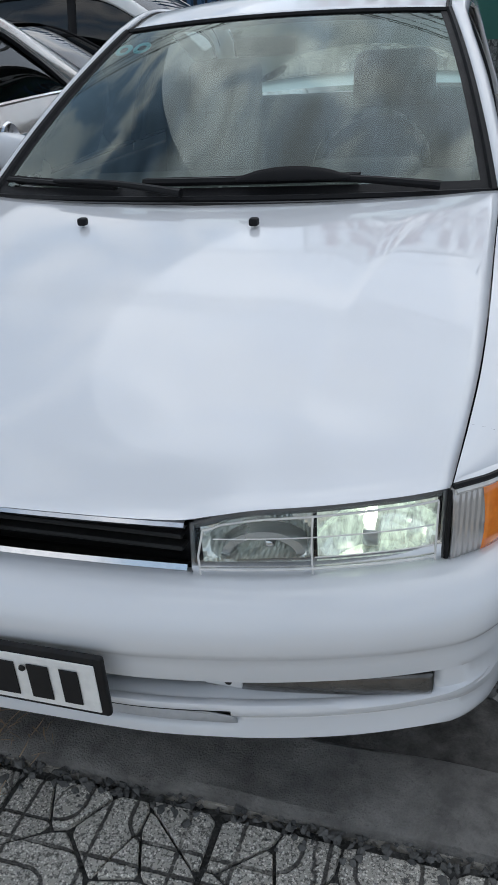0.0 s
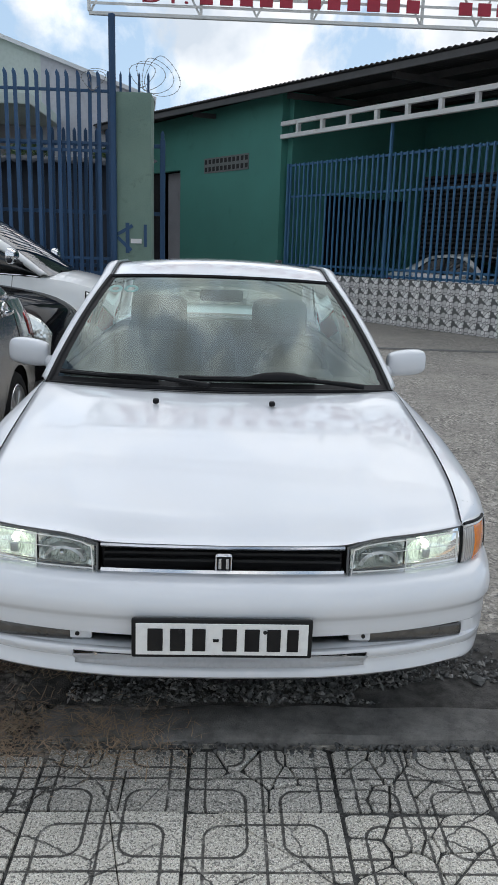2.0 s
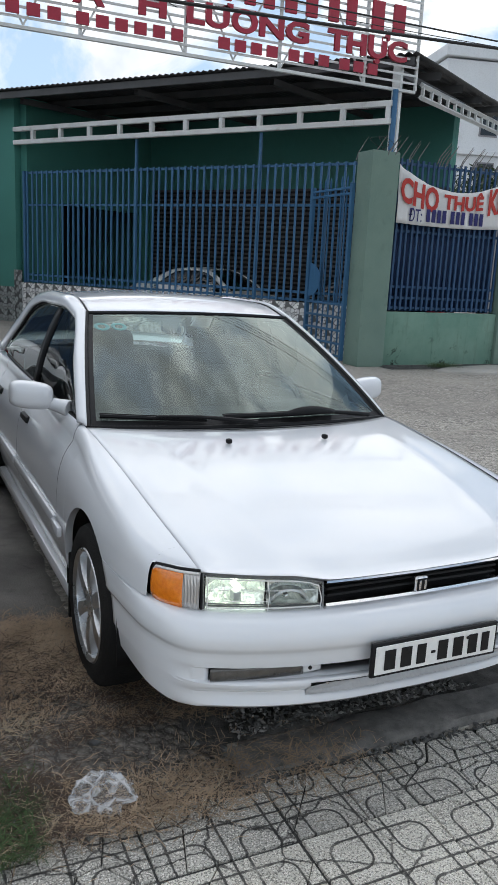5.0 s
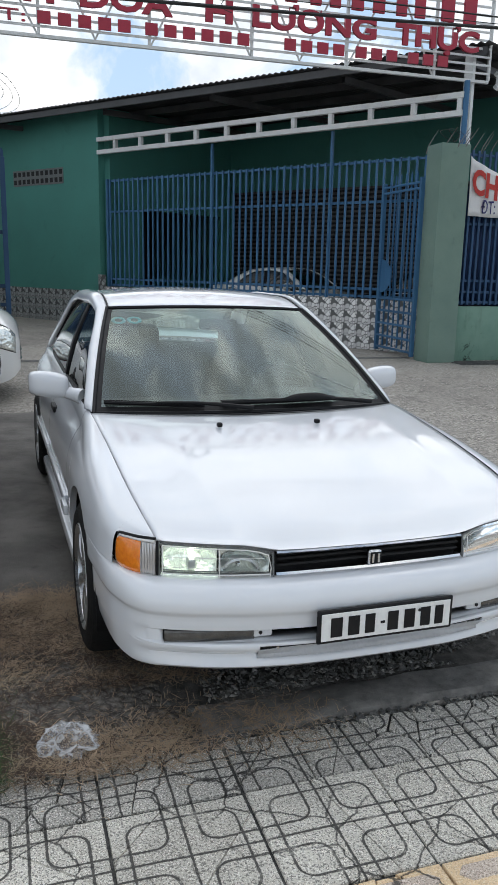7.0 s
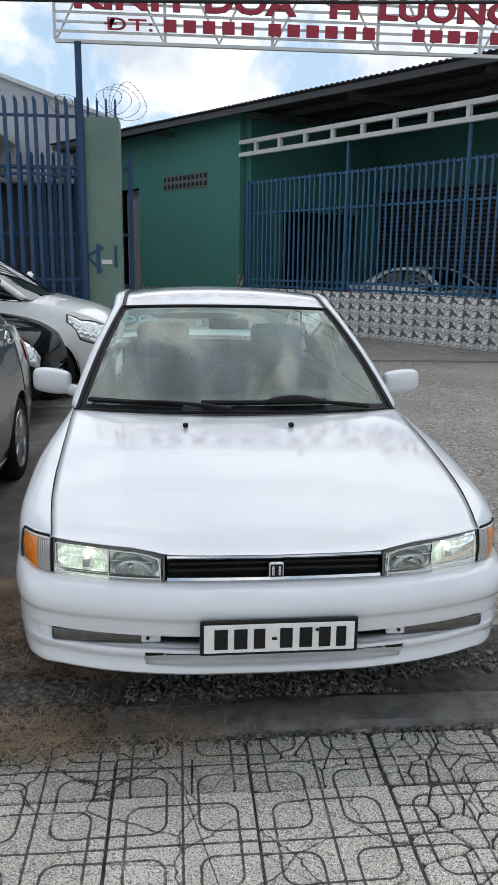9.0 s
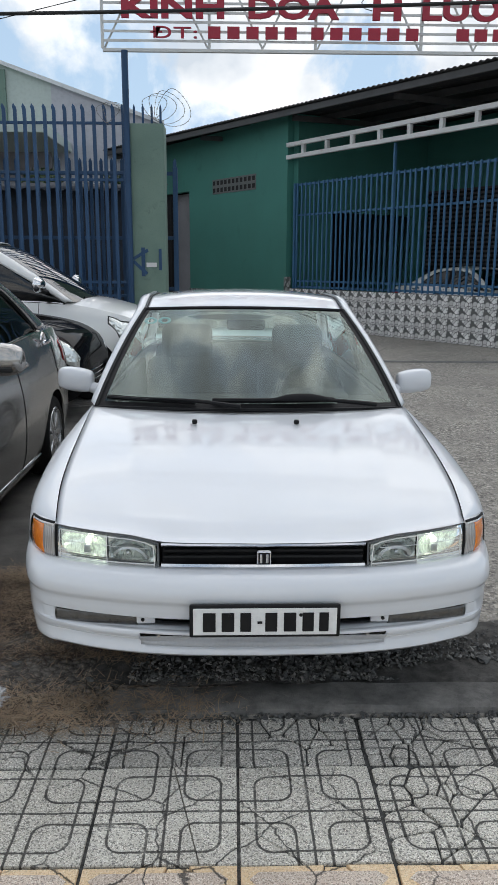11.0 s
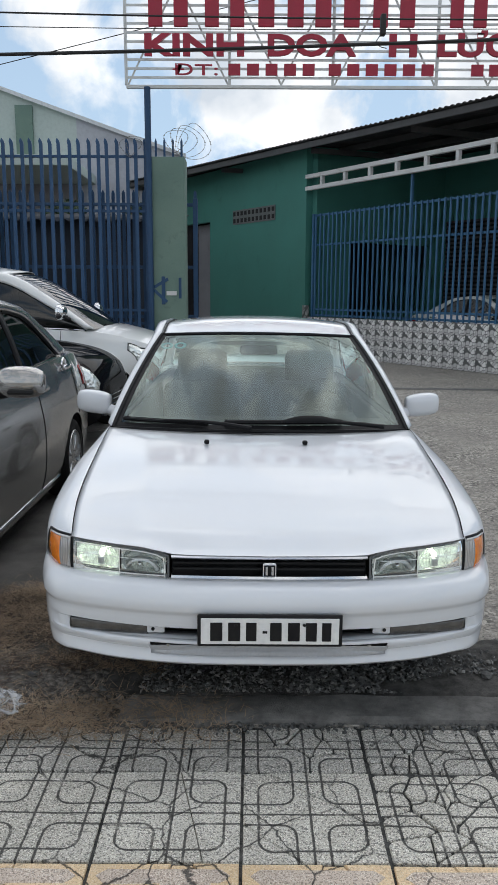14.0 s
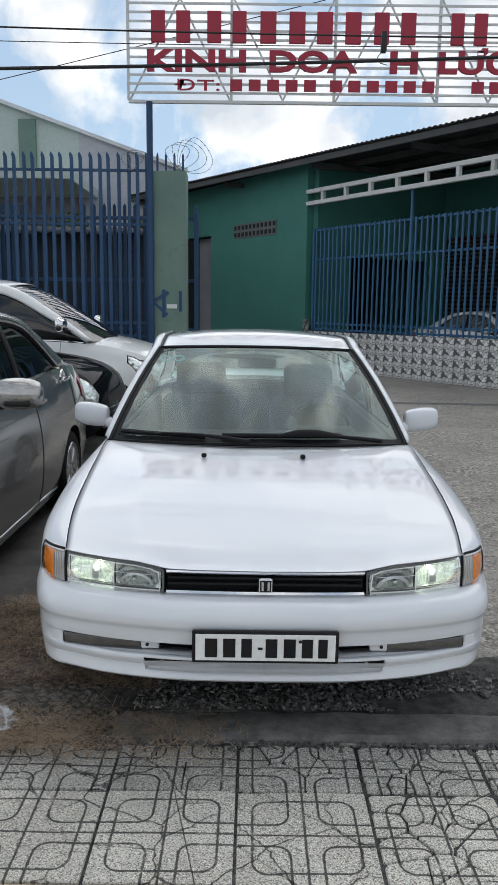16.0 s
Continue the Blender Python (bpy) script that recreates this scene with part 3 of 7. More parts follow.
def part(name, bm, material, parent, label="", smooth=True, thick=0.0, sharp=35):
    me = bm if isinstance(bm, bpy.types.Mesh) else mesh_of(name, bm, material, smooth)
    if smooth and not isinstance(bm, bpy.types.Mesh):
        me.set_sharp_from_angle(angle=radians(sharp))
    ob = new(name, me)
    ob.parent = parent
    if thick:
        so = ob.modifiers.new("sheet", "SOLIDIFY")
        so.thickness, so.offset = thick, -1.0
    if label:
        tagged(ob, label)
    return ob


def thing(name, label, category, m=None, group="", kind=""):
    ob = new(name)
    ob.empty_display_size = 0.2
    ob.matrix_world = Matrix.Scale(UNIT, 4) @ (m or Matrix())
    return tagged(ob, label, category, group, kind)


def solo(name, bm, material, label, category, m=None, group="", kind="", smooth=True):
    ob = new(name, mesh_of(name, bm, material, smooth))
    ob.data.set_sharp_from_angle(angle=radians(35))
    ob.matrix_world = Matrix.Scale(UNIT, 4) @ (m or Matrix())
    return tagged(ob, label, category, group, kind)


def box(bm, lo, hi, bevel=0.0, seg=2, m=None):
    lo, hi = Vector(lo), Vector(hi)
    r = bmesh.ops.create_cube(bm, size=1.0)
    vs = r["verts"]
    c, s = (lo + hi) / 2, hi - lo
    for v in vs:
        v.co = Vector((v.co.x * s.x, v.co.y * s.y, v.co.z * s.z)) + c
    if bevel:
        es = list({e for v in vs for e in v.link_edges})
        rb = bmesh.ops.bevel(bm, geom=es, offset=bevel, segments=seg, profile=0.5, affect="EDGES", clamp_overlap=True)
        vs = list({v for f_ in rb["faces"] for v in f_.verts} | {v for v in vs if v.is_valid})
    if m is not None:
        bmesh.ops.transform(bm, matrix=m, verts=vs)
    return bm


def boxed(lo, hi, bevel=0.0, seg=2):
    return box(bmesh.new(), lo, hi, bevel, seg)


def grid(bm, rows, flip=False, close=False):
    """A sheet of quads through rows of points."""
    vv = [[bm.verts.new(p) for p in row] for row in rows]
    for a, b in zip(vv, vv[1:]):
        n = len(a)
        for i in range(n if close else n - 1):
            q = (a[i], a[(i + 1) % n], b[(i + 1) % n], b[i])
            q = q[::-1] if flip else q
            if len(set(q)) == 4:
                bm.faces.new(q)
    return vv


def tube(bm, pts, r, seg=8, cap=True):
    pts = [Vector(p) for p in pts]
    rows, up = [], None
    for i, p in enumerate(pts):
        d = (pts[min(i + 1, len(pts) - 1)] - pts[max(i - 1, 0)]).normalized()
        if up is None:
            up = Vector((0, 0, 1)) if abs(d.z) < 0.9 else Vector((1, 0, 0))
        a = d.cross(up).normalized()
        up = a.cross(d).normalized()
        rr = r[i] if isinstance(r, (list, tuple)) else r
        rows.append([p + rr * (math.cos(t) * a + math.sin(t) * up) for t in (2 * math.pi * k / seg for k in range(seg))])
    vv = grid(bm, rows, close=True)
    if cap:
        bm.faces.new(vv[0])
        bm.faces.new(vv[-1][::-1])
    return bm


def lathe(bm, prof, seg=32, axis="X"):
    """prof: (along, radius) pairs, spun about the axis."""
    rows = []
    for k in range(seg):
        t = 2 * math.pi * k / seg
        c, s = math.cos(t), math.sin(t)
        rows.append([(a, r * c, r * s) if axis == "X" else ((r * c, r * s, a) if axis == "Z" else (r * c, a, r * s)) for a, r in prof])
    rows.append(rows[0])
    grid(bm, rows)
    bmesh.ops.remove_doubles(bm, verts=bm.verts, dist=1e-6)
    bmesh.ops.recalc_face_normals(bm, faces=bm.faces)
    return bm


def ease(xs, ys):
    """A smooth curve through the points, with no overshoot."""
    xs, ys = np.array(xs, float), np.array(ys, float)
    h, d = np.diff(xs), np.diff(ys) / np.diff(xs)
    g = np.zeros(len(xs))
    g[0], g[-1] = d[0], d[-1]
    for i in range(1, len(xs) - 1):
        if d[i - 1] * d[i] > 0:
            w1, w2 = 2 * h[i] + h[i - 1], h[i] + 2 * h[i - 1]
            g[i] = (w1 + w2) / (w1 / d[i - 1] + w2 / d[i])

    def at(x):
        x = min(max(x, xs[0]), xs[-1])
        i = min(int(np.searchsorted(xs, x, "right")) - 1, len(xs) - 2)
        t = (x - xs[i]) / h[i]
        a, b = (1 + 2 * t) * (1 - t) ** 2, t * (1 - t) ** 2
        c, e = t * t * (3 - 2 * t), t * t * (t - 1)
        return float(a * ys[i] + b * h[i] * g[i] + c * ys[i + 1] + e * h[i] * g[i + 1])

    return at


def ease3(ts, pts):
    fx = [ease(ts, [p[k] for p in pts]) for k in range(3)]
    return lambda t: Vector([fx_(t) for fx_ in fx])


def lin(a, b, n):
    return [a + (b - a) * i / (n - 1) for i in range(n)]


def lettering(name, text, material, parent, x0, x1, z0, z1, y, depth=0.03, bold=0.0, slant=None, spacing=1.0, label=""):
    """Raised letters that fill the given width and height, facing -y."""
    cu = bpy.data.curves.new(name, "FONT")
    cu.body, cu.extrude, cu.offset, cu.resolution_u, cu.space_character = text, 0.02, bold, 3, spacing
    tmp = new("letters_raw", cu)
    bpy.context.view_layer.update()
    me = bpy.data.meshes.new_from_object(tmp.evaluated_get(bpy.context.evaluated_depsgraph_get()))
    bpy.data.objects.remove(tmp)
    co = np.array([v.co[:] for v in me.vertices])
    lo, hi = co.min(0), co.max(0)
    for v in me.vertices:
        a = (v.co.x - lo[0]) / (hi[0] - lo[0])
        b = (v.co.y - lo[1]) / (hi[1] - lo[1])
        c = (v.co.z - lo[2]) / (hi[2] - lo[2])
        x, z = x0 + a * (x1 - x0), z0 + b * (z1 - z0)
        yy = y - c * depth
        if slant:
            z, yy = z + slant(x)[0], yy + slant(x)[1]
        v.co = (x, yy, z)
    me.materials.clear()
    me.materials.append(material)
    ob = new(name, me)
    ob.parent = parent
    if label:
        tagged(ob, label)
    return ob


def bars(name, spans, z0, z1, y, depth, material, parent):
    """Plain upright bars, one for each sign of unread writing."""
    for a, b in spans:
        part(name, boxed((a, y - depth, z0), (b, y, z1)), material, parent, smooth=False)

# ---- ground ----
bm = bmesh.new()
xs = [-900, -60, -12, 12, 60, 900]
ys = [-900, -60, -6, 1.08, 1.09, 12, 40, 120, 900]
grid(bm, [[(x, y, -0.055 if y < 1.085 else 0.0) for x in xs] for y in ys], flip=True)
bmesh.ops.recalc_face_normals(bm, faces=bm.faces)
if sum(f_.normal.z for f_ in bm.faces) < 0:
    bmesh.ops.reverse_faces(bm, faces=bm.faces)
ground = solo("ground", bm, M["ground"], "worn grey tarmac and cement yard with dark stains", "ground", kind="structure")

# kerb strip along the paving, worn and uneven
bm = bmesh.new()
rows = []
for x in lin(-4.6, 5.2, 420):
    w = 0.004 * noise.noise((x * 17, 2, 0)) + 0.010 * noise.noise((x * 2.3, 0, 0))
    e = 0.018 * noise.noise((x * 5.1, 3, 0))
    top = 0.030 + 0.006 * noise.noise((x * 1.7, 7, 0))
    low = 1.0 if x > -0.55 else max(0.25, 1.0 + 1.1 * (x + 0.55)) + 0.25 * noise.noise((x * 4, 1, 1))
    top *= max(low, 0.2)
    rows.append([(x, 1.088 + e * 0.4, -0.02), (x, 1.092 + e * 0.4, top - 0.008), (x, 1.104 + e * 0.4, top), (x, 1.18, top + w), (x, 1.262 + e, top - 0.002), (x, 1.278 + e, top - 0.014), (x, 1.285 + e, -0.02)])
grid(bm, rows)
bmesh.ops.recalc_face_normals(bm, faces=bm.faces)
solo("kerb", bm, M["kerb"], "worn grey concrete kerb strip along the paving", "kerb", kind="structure")

# broken tarmac between the kerb and the yard: a lumpy skirt
def skirt(name, x0, x1, y0, y1, nx, ny, amp, material, label, edge=0.12, freq=7.0, near=0.0):
    bm_ = bmesh.new()
    rows_ = []
    for j in range(ny):
        row = []
        for i in range(nx):
            x, y = x0 + (x1 - x0) * i / (nx - 1), y0 + (y1 - y0) * j / (ny - 1)
            y += 0.10 * noise.noise((x * 1.9, 0.3, 2.0)) * (j / (ny - 1)) + near * (noise.noise((x * 2.7, 5.3, 1.0)) + 0.5 * noise.noise((x * 9.0, 1.3, 1.0))) * (1 - j / (ny - 1))
            d = min(i / (nx - 1) * (x1 - x0), (1 - i / (nx - 1)) * (x1 - x0), (1 - j / (ny - 1)) * (y1 - y0), j / (ny - 1) * (y1 - y0) + (0.0 if near else 0.10))
            k = min(d / edge, 1.0)
            h = 0.010 + amp * (0.5 + 0.5 * noise.noise((x * freq, y * freq, 0))) + 0.5 * amp * noise.noise((x * freq * 2.7, y * freq * 2.7, 4))
            row.append((x, y, -0.012 + k * (h + 0.012)))
        rows_.append(row)
    grid(bm_, rows_)
    bmesh.ops.recalc_face_normals(bm_, faces=bm_.faces)
    return solo(name, bm_, material, label, "ground", kind="structure")


skirt("broken_tarmac_strip", -1.45, 3.6, 1.275, 1.86, 190, 26, 0.022, M["lumps"], "broken grey tarmac edge with loose lumps")
skirt("earth_patch", -4.2, -1.10, 1.02, 2.35, 110, 60, 0.030, M["earth"], "dry brown earth patch strewn with straw", 0.25, 4.0, 0.10)
# patch kept dark: shade between the parked cars is in its colour
skirt("dark_tarmac", -4.4, -1.30, 2.10, 7.6, 60, 90, 0.006, M["dark_ground"], "dark tarmac between the parked cars, their shade painted in", 0.4, 2.0)

# ---- pillars of the gateway ----
def gate_pillar(name, x0, x1, y0, y1, h, material, label, cap=True):
    bm_ = boxed((x0, y0, 0), (x1, y1, h), 0.012, 2)
    bmesh.ops.subdivide_edges(bm_, edges=[e for e in bm_.edges if e.calc_length() > 1.0], cuts=14)
    for v in bm_.verts:
        v.co.x += 0.004 * noise.noise((v.co.x * 3, v.co.y * 3, v.co.z * 2.5))
        v.co.y += 0.004 * noise.noise((v.co.x * 3, v.co.y * 3 + 9, v.co.z * 2.5))
    return solo(name, bm_, material, label, "pillar", kind="structure")


gate_pillar("gate_pillar_west", -2.37, -1.83, 11.66, 12.16, 3.79, M["pillar_green"], "tall pale green rendered gate pillar with stains")
gate_pillar("gate_pillar_east", 5.27, 5.82, 10.80, 11.28, 3.66, M["pillar_green"], "tall pale green rendered gate pillar beside the fence")
gate_pillar("fence_pillar_west", -5.60, -5.19, 11.60, 12.0, 3.28, M["pillar_green"], "shorter green rendered pillar in the blue fence")
gate_pillar("fence_pillar_east", 8.50, 8.78, 10.95, 11.25, 3.0, M["pillar_green"], "slim green rendered pillar at the fence end")

bm = boxed((5.822, 11.02, 0), (8.50, 11.2, 0.97), 0.01)
solo("low_wall", bm, M["mould"], "low green rendered wall with black mould stains", "wall", kind="structure")

# rail of the sliding gate set in the ground
bm = bmesh.new()
tube(bm, [(-2.0, 11.98, 0.006), (5.3, 11.58, 0.006)], 0.018, 6)
solo("gate_track", bm, M["wire"], "rusty steel gate track across the drive", "track", kind="structure")
bm = bmesh.new()
grid(bm, [[(-2.0, 11.86 + 0.0, 0.004), (-2.0, 12.1, 0.004)], [(5.3, 11.46, 0.004), (5.3, 11.7, 0.004)]])
solo("track_strip", bm, M["kerb"], "pale concrete strip under the gate track", "track", kind="structure")


# broken slab and damp dirt at the foot of the low wall
bm = bmesh.new()
rim = [(6.35, 10.02), (6.9, 9.72), (7.9, 9.62), (8.9, 9.75), (9.1, 10.5), (8.2, 10.62), (7.0, 10.42)]
rows = [[(7.7 + (x - 7.7) * k, 10.1 + (y - 10.1) * k, z) for x, y in rim] for k, z in ((1.0, -0.01), (0.995, 0.035), (0.97, 0.045), (0.3, 0.045))]
vv = grid(bm, rows, close=True)
bm.faces.new(vv[-1])
bmesh.ops.recalc_face_normals(bm, faces=bm.faces)
solo("broken_slab", bm, M["far_slab"], "pale broken concrete slab by the low wall", "slab", kind="structure")
skirt("damp_dirt", 5.7, 8.8, 10.40, 11.02, 60, 16, 0.02, M["rubble"], "damp dark dirt along the wall foot", 0.15, 3.0)


# ---- fences ----
def bar_mesh(name, w, d, z0, z1, material, tip=0.0, lean=0.0):
    bm_ = bmesh.new()
    rows_ = []
    for z, k, dx in ((z0, 1, 0), (z1 - tip * 2, 1, 0), (z1 - tip, 1, lean * 0.5), (z1, 0.12 if tip else 1, lean)):
        rows_.append([(dx - w / 2 * k, -d / 2 * k, z), (dx + w / 2 * k, -d / 2 * k, z), (dx + w / 2 * k, d / 2 * k, z), (dx - w / 2 * k, d / 2 * k, z)])
    if not tip:
        rows_ = [rows_[0], rows_[-1]]
    vv = grid(bm_, rows_, close=True)
    bm_.faces.new(vv[0][::-1])
    bm_.faces.new(vv[-1])
    bmesh.ops.recalc_face_normals(bm_, faces=bm_.faces)
    return mesh_of(name, bm_, material, False)


def add_bars(parent, me, xs_, y=0.0, wobble=0.0):
    for x in xs_:
        ob = new("bar", me)
        ob.parent = parent
        ob.matrix_basis = pose(x, y, 0, 0, random.uniform(-wobble, wobble), 0)


def rail(parent, x0, x1, z, y=0.0, h=0.05, d=0.04, material=None, name="rail"):
    return part(name, boxed((x0, y - d / 2, z - h / 2), (x1, y + d / 2, z + h / 2), 0.004, 1), material, parent, smooth=False)


# tall street fence
fence = thing("street_fence", "tall dark blue steel bar fence with pointed tips", "fence", pose(0, 11.72, 0))
tall = bar_mesh("fence_bar", 0.056, 0.03, 0.35, 4.08, M["blue_steel"], 0.05, -0.02)
add_bars(fence, tall, [-9.35 + 0.1565 * k for k in range(45)], 0, 0.25)
for z in (3.80, 3.05, 2.94, 1.32, 1.10):
    rail(fence, -9.4, -2.385, z, 0.03, 0.045, 0.03, M["blue_steel"])
part("plinth", boxed((-9.4, -0.08, 0.0), (-5.61, 0.1, 0.4), 0.008), M["low_green"], fence, "stained green plinth", smooth=False)

# sliding leaf parked behind it
leaf = thing("sliding_gate", "blue steel sliding gate rolled open behind the fence", "gate", pose(0, 12.26, 0))
short = bar_mesh("gate_bar", 0.054, 0.025, 0.12, 3.34, M["blue_steel"], 0.05)
add_bars(leaf, short, [-9.1 + 0.176 * k for k in range(43)], 0, 0.15)
for z in (3.1, 2.05, 1.2, 0.9, 0.2):
    rail(leaf, -9.15, -1.68, z, 0.03, 0.06, 0.03, M["blue_steel"])
part("end_post", boxed((-1.74, -0.03, 0.05), (-1.66, 0.05, 3.2), 0.006), M["blue_steel"], leaf, smooth=False)

# swung gate leaf beside the east pillar
swing = thing("gate_leaf", "bright blue steel gate leaf standing open by the pillar", "gate", pose(5.24, 11.30, 0, 0, 0, 90))
gb = bar_mesh("leaf_bar", 0.030, 0.022, 0.15, 3.30, M["blue_bright"], 0.05)
add_bars(swing, gb, [0.20 + 0.196 * k for k in range(6)])
for z in (3.08, 2.98, 1.05, 0.82, 0.58, 0.34, 0.12):
    rail(swing, 0.02, 1.42, z, 0.02, 0.04, 0.03, M["blue_bright"])
part("stile", boxed((1.38, -0.03, 0.05), (1.46, 0.04, 3.16), 0.005), M["blue_bright"], swing, smooth=False)
part("stile", boxed((-0.02, -0.03, 0.05), (0.05, 0.04, 3.16), 0.005), M["blue_bright"], swing, smooth=False)
bm = bmesh.new()
for k in range(13):
    a = math.pi * k / 12
    bm.verts.new((1.38 - 0.42 * math.sin(a), 0.01, 1.15 + 0.42 * (1 - math.cos(a)) * 0.75))
bm.faces.new(bm.verts)
part("lock_plate", bm, M["blue_bright"], swing, "blue sheet steel lock plate", smooth=False, thick=0.006)

# fence on the low wall, and beyond the slim pillar
efence = thing("wall_fence", "blue steel bar fence on the low green wall", "fence", pose(0, 11.12, 0))
eb = bar_mesh("short_bar", 0.04, 0.028, 1.0, 3.62, M["blue_steel"], 0.0)
add_bars(efence, eb, [5.95 + 0.118 * k for k in range(22)], 0, 0.2)
for z in (3.55, 2.4, 1.42, 1.22, 1.04):
    rail(efence, 5.84, 8.49, z, 0.03, 0.045, 0.03, M["blue_steel"])
sp = bmesh.new()
tube(sp, [(0, 0, 3.56), (0.02, -0.03, 3.68), (0.13, -0.16, 3.93)], [0.010, 0.009, 0.004], 6)
spm = mesh_of("spike", sp, M["wire"], False)
for k in range(26):
    ob = new("spike", spm)
    ob.parent = efence
    ob.matrix_basis = pose(5.34 + 0.132 * k, 0, random.uniform(-0.02, 0.02), random.uniform(-5, 5), 0, random.uniform(-8, 8))
sidegate = thing("side_gate", "blue steel bar gate beyond the slim pillar", "gate", pose(0, 11.2, 0))
add_bars(sidegate, bar_mesh("side_bar", 0.04, 0.028, 0.15, 3.3, M["blue_steel"]), [8.85 + 0.125 * k for k in range(24)])
for z in (3.2, 1.6, 0.9, 0.2):
    rail(sidegate, 8.80, 11.9, z, 0.03, 0.05, 0.03, M["blue_steel"])

# sheet behind the bars
bm = bmesh.new()
rows = [[(5.86 + 0.02 * k, 11.26 + 0.012 * math.cos(math.pi * k * 0.5), 0.98), (5.86 + 0.02 * k, 11.26 + 0.012 * math.cos(math.pi * k * 0.5), 3.05)] for k in range(132)]
grid(bm, rows)
part("backing_sheet", bm, M["blue_sheet"], efence, "dark blue ribbed steel sheet", thick=0.003).matrix_basis = pose(0, -11.12, 0)

# ---- banner tied to the fence ----
banner = thing("cloth_banner", "white cloth banner with red and blue lettering tied to the fence", "banner")
def ban_top(x):
    t = (x - 5.99) / 2.85
    return 3.52 - 0.42 * math.sin(math.pi * min(t * 1.05, 1.0)) ** 0.8 + 0.08 * t
def ban_low(x):
    return 2.53 + 0.06 * (x - 5.99) / 2.85 - 0.05 * math.sin(math.pi * (x - 5.99) / 2.85)
bm = bmesh.new()
rows = []
for x in lin(5.99, 8.84, 60):
    rows.append([(x, 11.03 + 0.014 * math.sin(x * 9 + k * 0.5) + 0.01 * math.sin(x * 23), ban_low(x) + (ban_top(x) - ban_low(x)) * k / 9) for k in range(10)])
grid(bm, rows)
part("cloth", bm, M["cloth"], banner, thick=0.003)
for txt, a, b in (("CHO", 6.03, 6.86), ("THUÊ", 6.98, 7.88), ("KHO", 8.0, 8.72)):
    mid = (a + b) / 2
    lettering("lettering", txt, M["banner_red"], banner, a, b, ban_low(mid) + 0.29 + (0.02 if txt == "THUÊ" else 0.0), ban_top(mid) - (0.06 if txt != "THUÊ" else 0.0), 11.0, 0.006, 0.034,
              slant=lambda x, mid=mid: (0.55 * (ban_top(x) - ban_top(mid)), 0.0), label="bold red lettering")
lettering("lettering", "ĐT:", M["banner_blue"], banner, 6.24, 6.52, 2.57, 2.80, 11.0, 0.006, 0.0, label="dark blue lettering")
bars("bar", [(6.62 + 0.118 * k + 0.07 * (k > 3) + 0.07 * (k > 6), 6.70 + 0.118 * k + 0.07 * (k > 3) + 0.07 * (k > 6)) for k in range(10)], 2.58, 2.80, 11.0, 0.006, M["banner_blue"], banner)

# ---- sign over the gateway ----
sign = thing("gateway_sign", "long white slatted steel gateway sign with dark red letters", "sign", pose(0, 11.7, 0))
X0, X1, Z0, Z1 = -2.75, 6.62, 4.86, 6.46
for z in (Z0, Z1):
    part("frame_rail", boxed((X0, -0.03, z - 0.025), (X1, 0.03, z + 0.025), 0.004, 1), M["white_steel"], sign, smooth=False)
for x in [X0, *[X0 + 1.655 * k for k in (1, 2, 3, 4, 5)], X1]:
    part("frame_post", boxed((x - 0.022, -0.028, Z0 + 0.026), (x + 0.022, 0.028, Z1 - 0.026), 0.004, 1), M["white_steel"], sign, smooth=False)
slat = mesh_of("slat", boxed((X0 + 0.023, -0.045, -0.018), (X1 - 0.023, -0.031, 0.018)), M["white_steel"], False)
for k in range(11):
    ob = new("slat", slat)
    ob.parent = sign
    ob.matrix_basis = pose(0, 0, Z0 + 0.13 + 0.133 * k)
for k in range(5):
    a = X0 + 1.655 * k
    for s in ((a + 0.03, a + 0.83), (a + 1.63, a + 0.83)) if k % 2 == 0 else ((a + 0.83, a + 0.03), (a + 0.83, a + 1.63)):
        bm = bmesh.new()
        tube(bm, [(s[0], 0.015, Z0 + 0.04), (s[1], 0.015, Z1 - 0.04)], 0.016, 6)
        part("brace", bm, M["white_steel"], sign)
for txt, a, b in (("KINH", -2.44, -0.86), ("DOA", -0.49, 0.91), ("H", 1.43, 1.87), ("LƯƠNG", 2.2, 4.36), ("THỰC", 4.72, 6.33)):
    up = 0.0 if txt != "LƯƠNG" else 0.09
    lo_ = -0.10 if "Ự" in txt else 0.0
    lettering("lettering", txt, M["red_letter"], sign, a, b, 5.30 + lo_, 5.63 + (0.06 if "Ư" in txt or "Ự" in txt else 0), -0.047, 0.05, 0.036, label="dark red sheet letters")
lettering("lettering", "ĐT:", M["red_letter"], sign, -2.0, -1.28, 5.02, 5.19, -0.047, 0.04, 0.0, label="small dark red letters")
name_bars = [(-2.43, -1.69), (-1.54, -0.80), (-0.71, 0.14), (0.19, 1.02), (1.10, 1.88), (2.32, 3.0), (3.12, 3.75), (3.84, 4.55), (4.66, 5.3), (5.5, 6.3)]
for a, b in name_bars:
    c, w = (a + b) / 2, (b - a)
    for p in (c - w * 0.27, c + w * 0.27):
        part("bar", boxed((p - w * 0.15, -0.10, 5.73), (p + w * 0.15, -0.047, 6.20), 0.01, 2), M["red_letter"], sign, smooth=False)
digits = [-1.11 + 0.295 * k + 0.12 * (k > 4) for k in range(11)] + [2.75 + 0.285 * k + 0.12 * (k > 3) + 0.12 * (k > 6) for k in range(10)]
bars("bar", [(a, a + 0.19) for a in digits], 5.02, 5.19, -0.047, 0.04, M["red_letter"], sign)

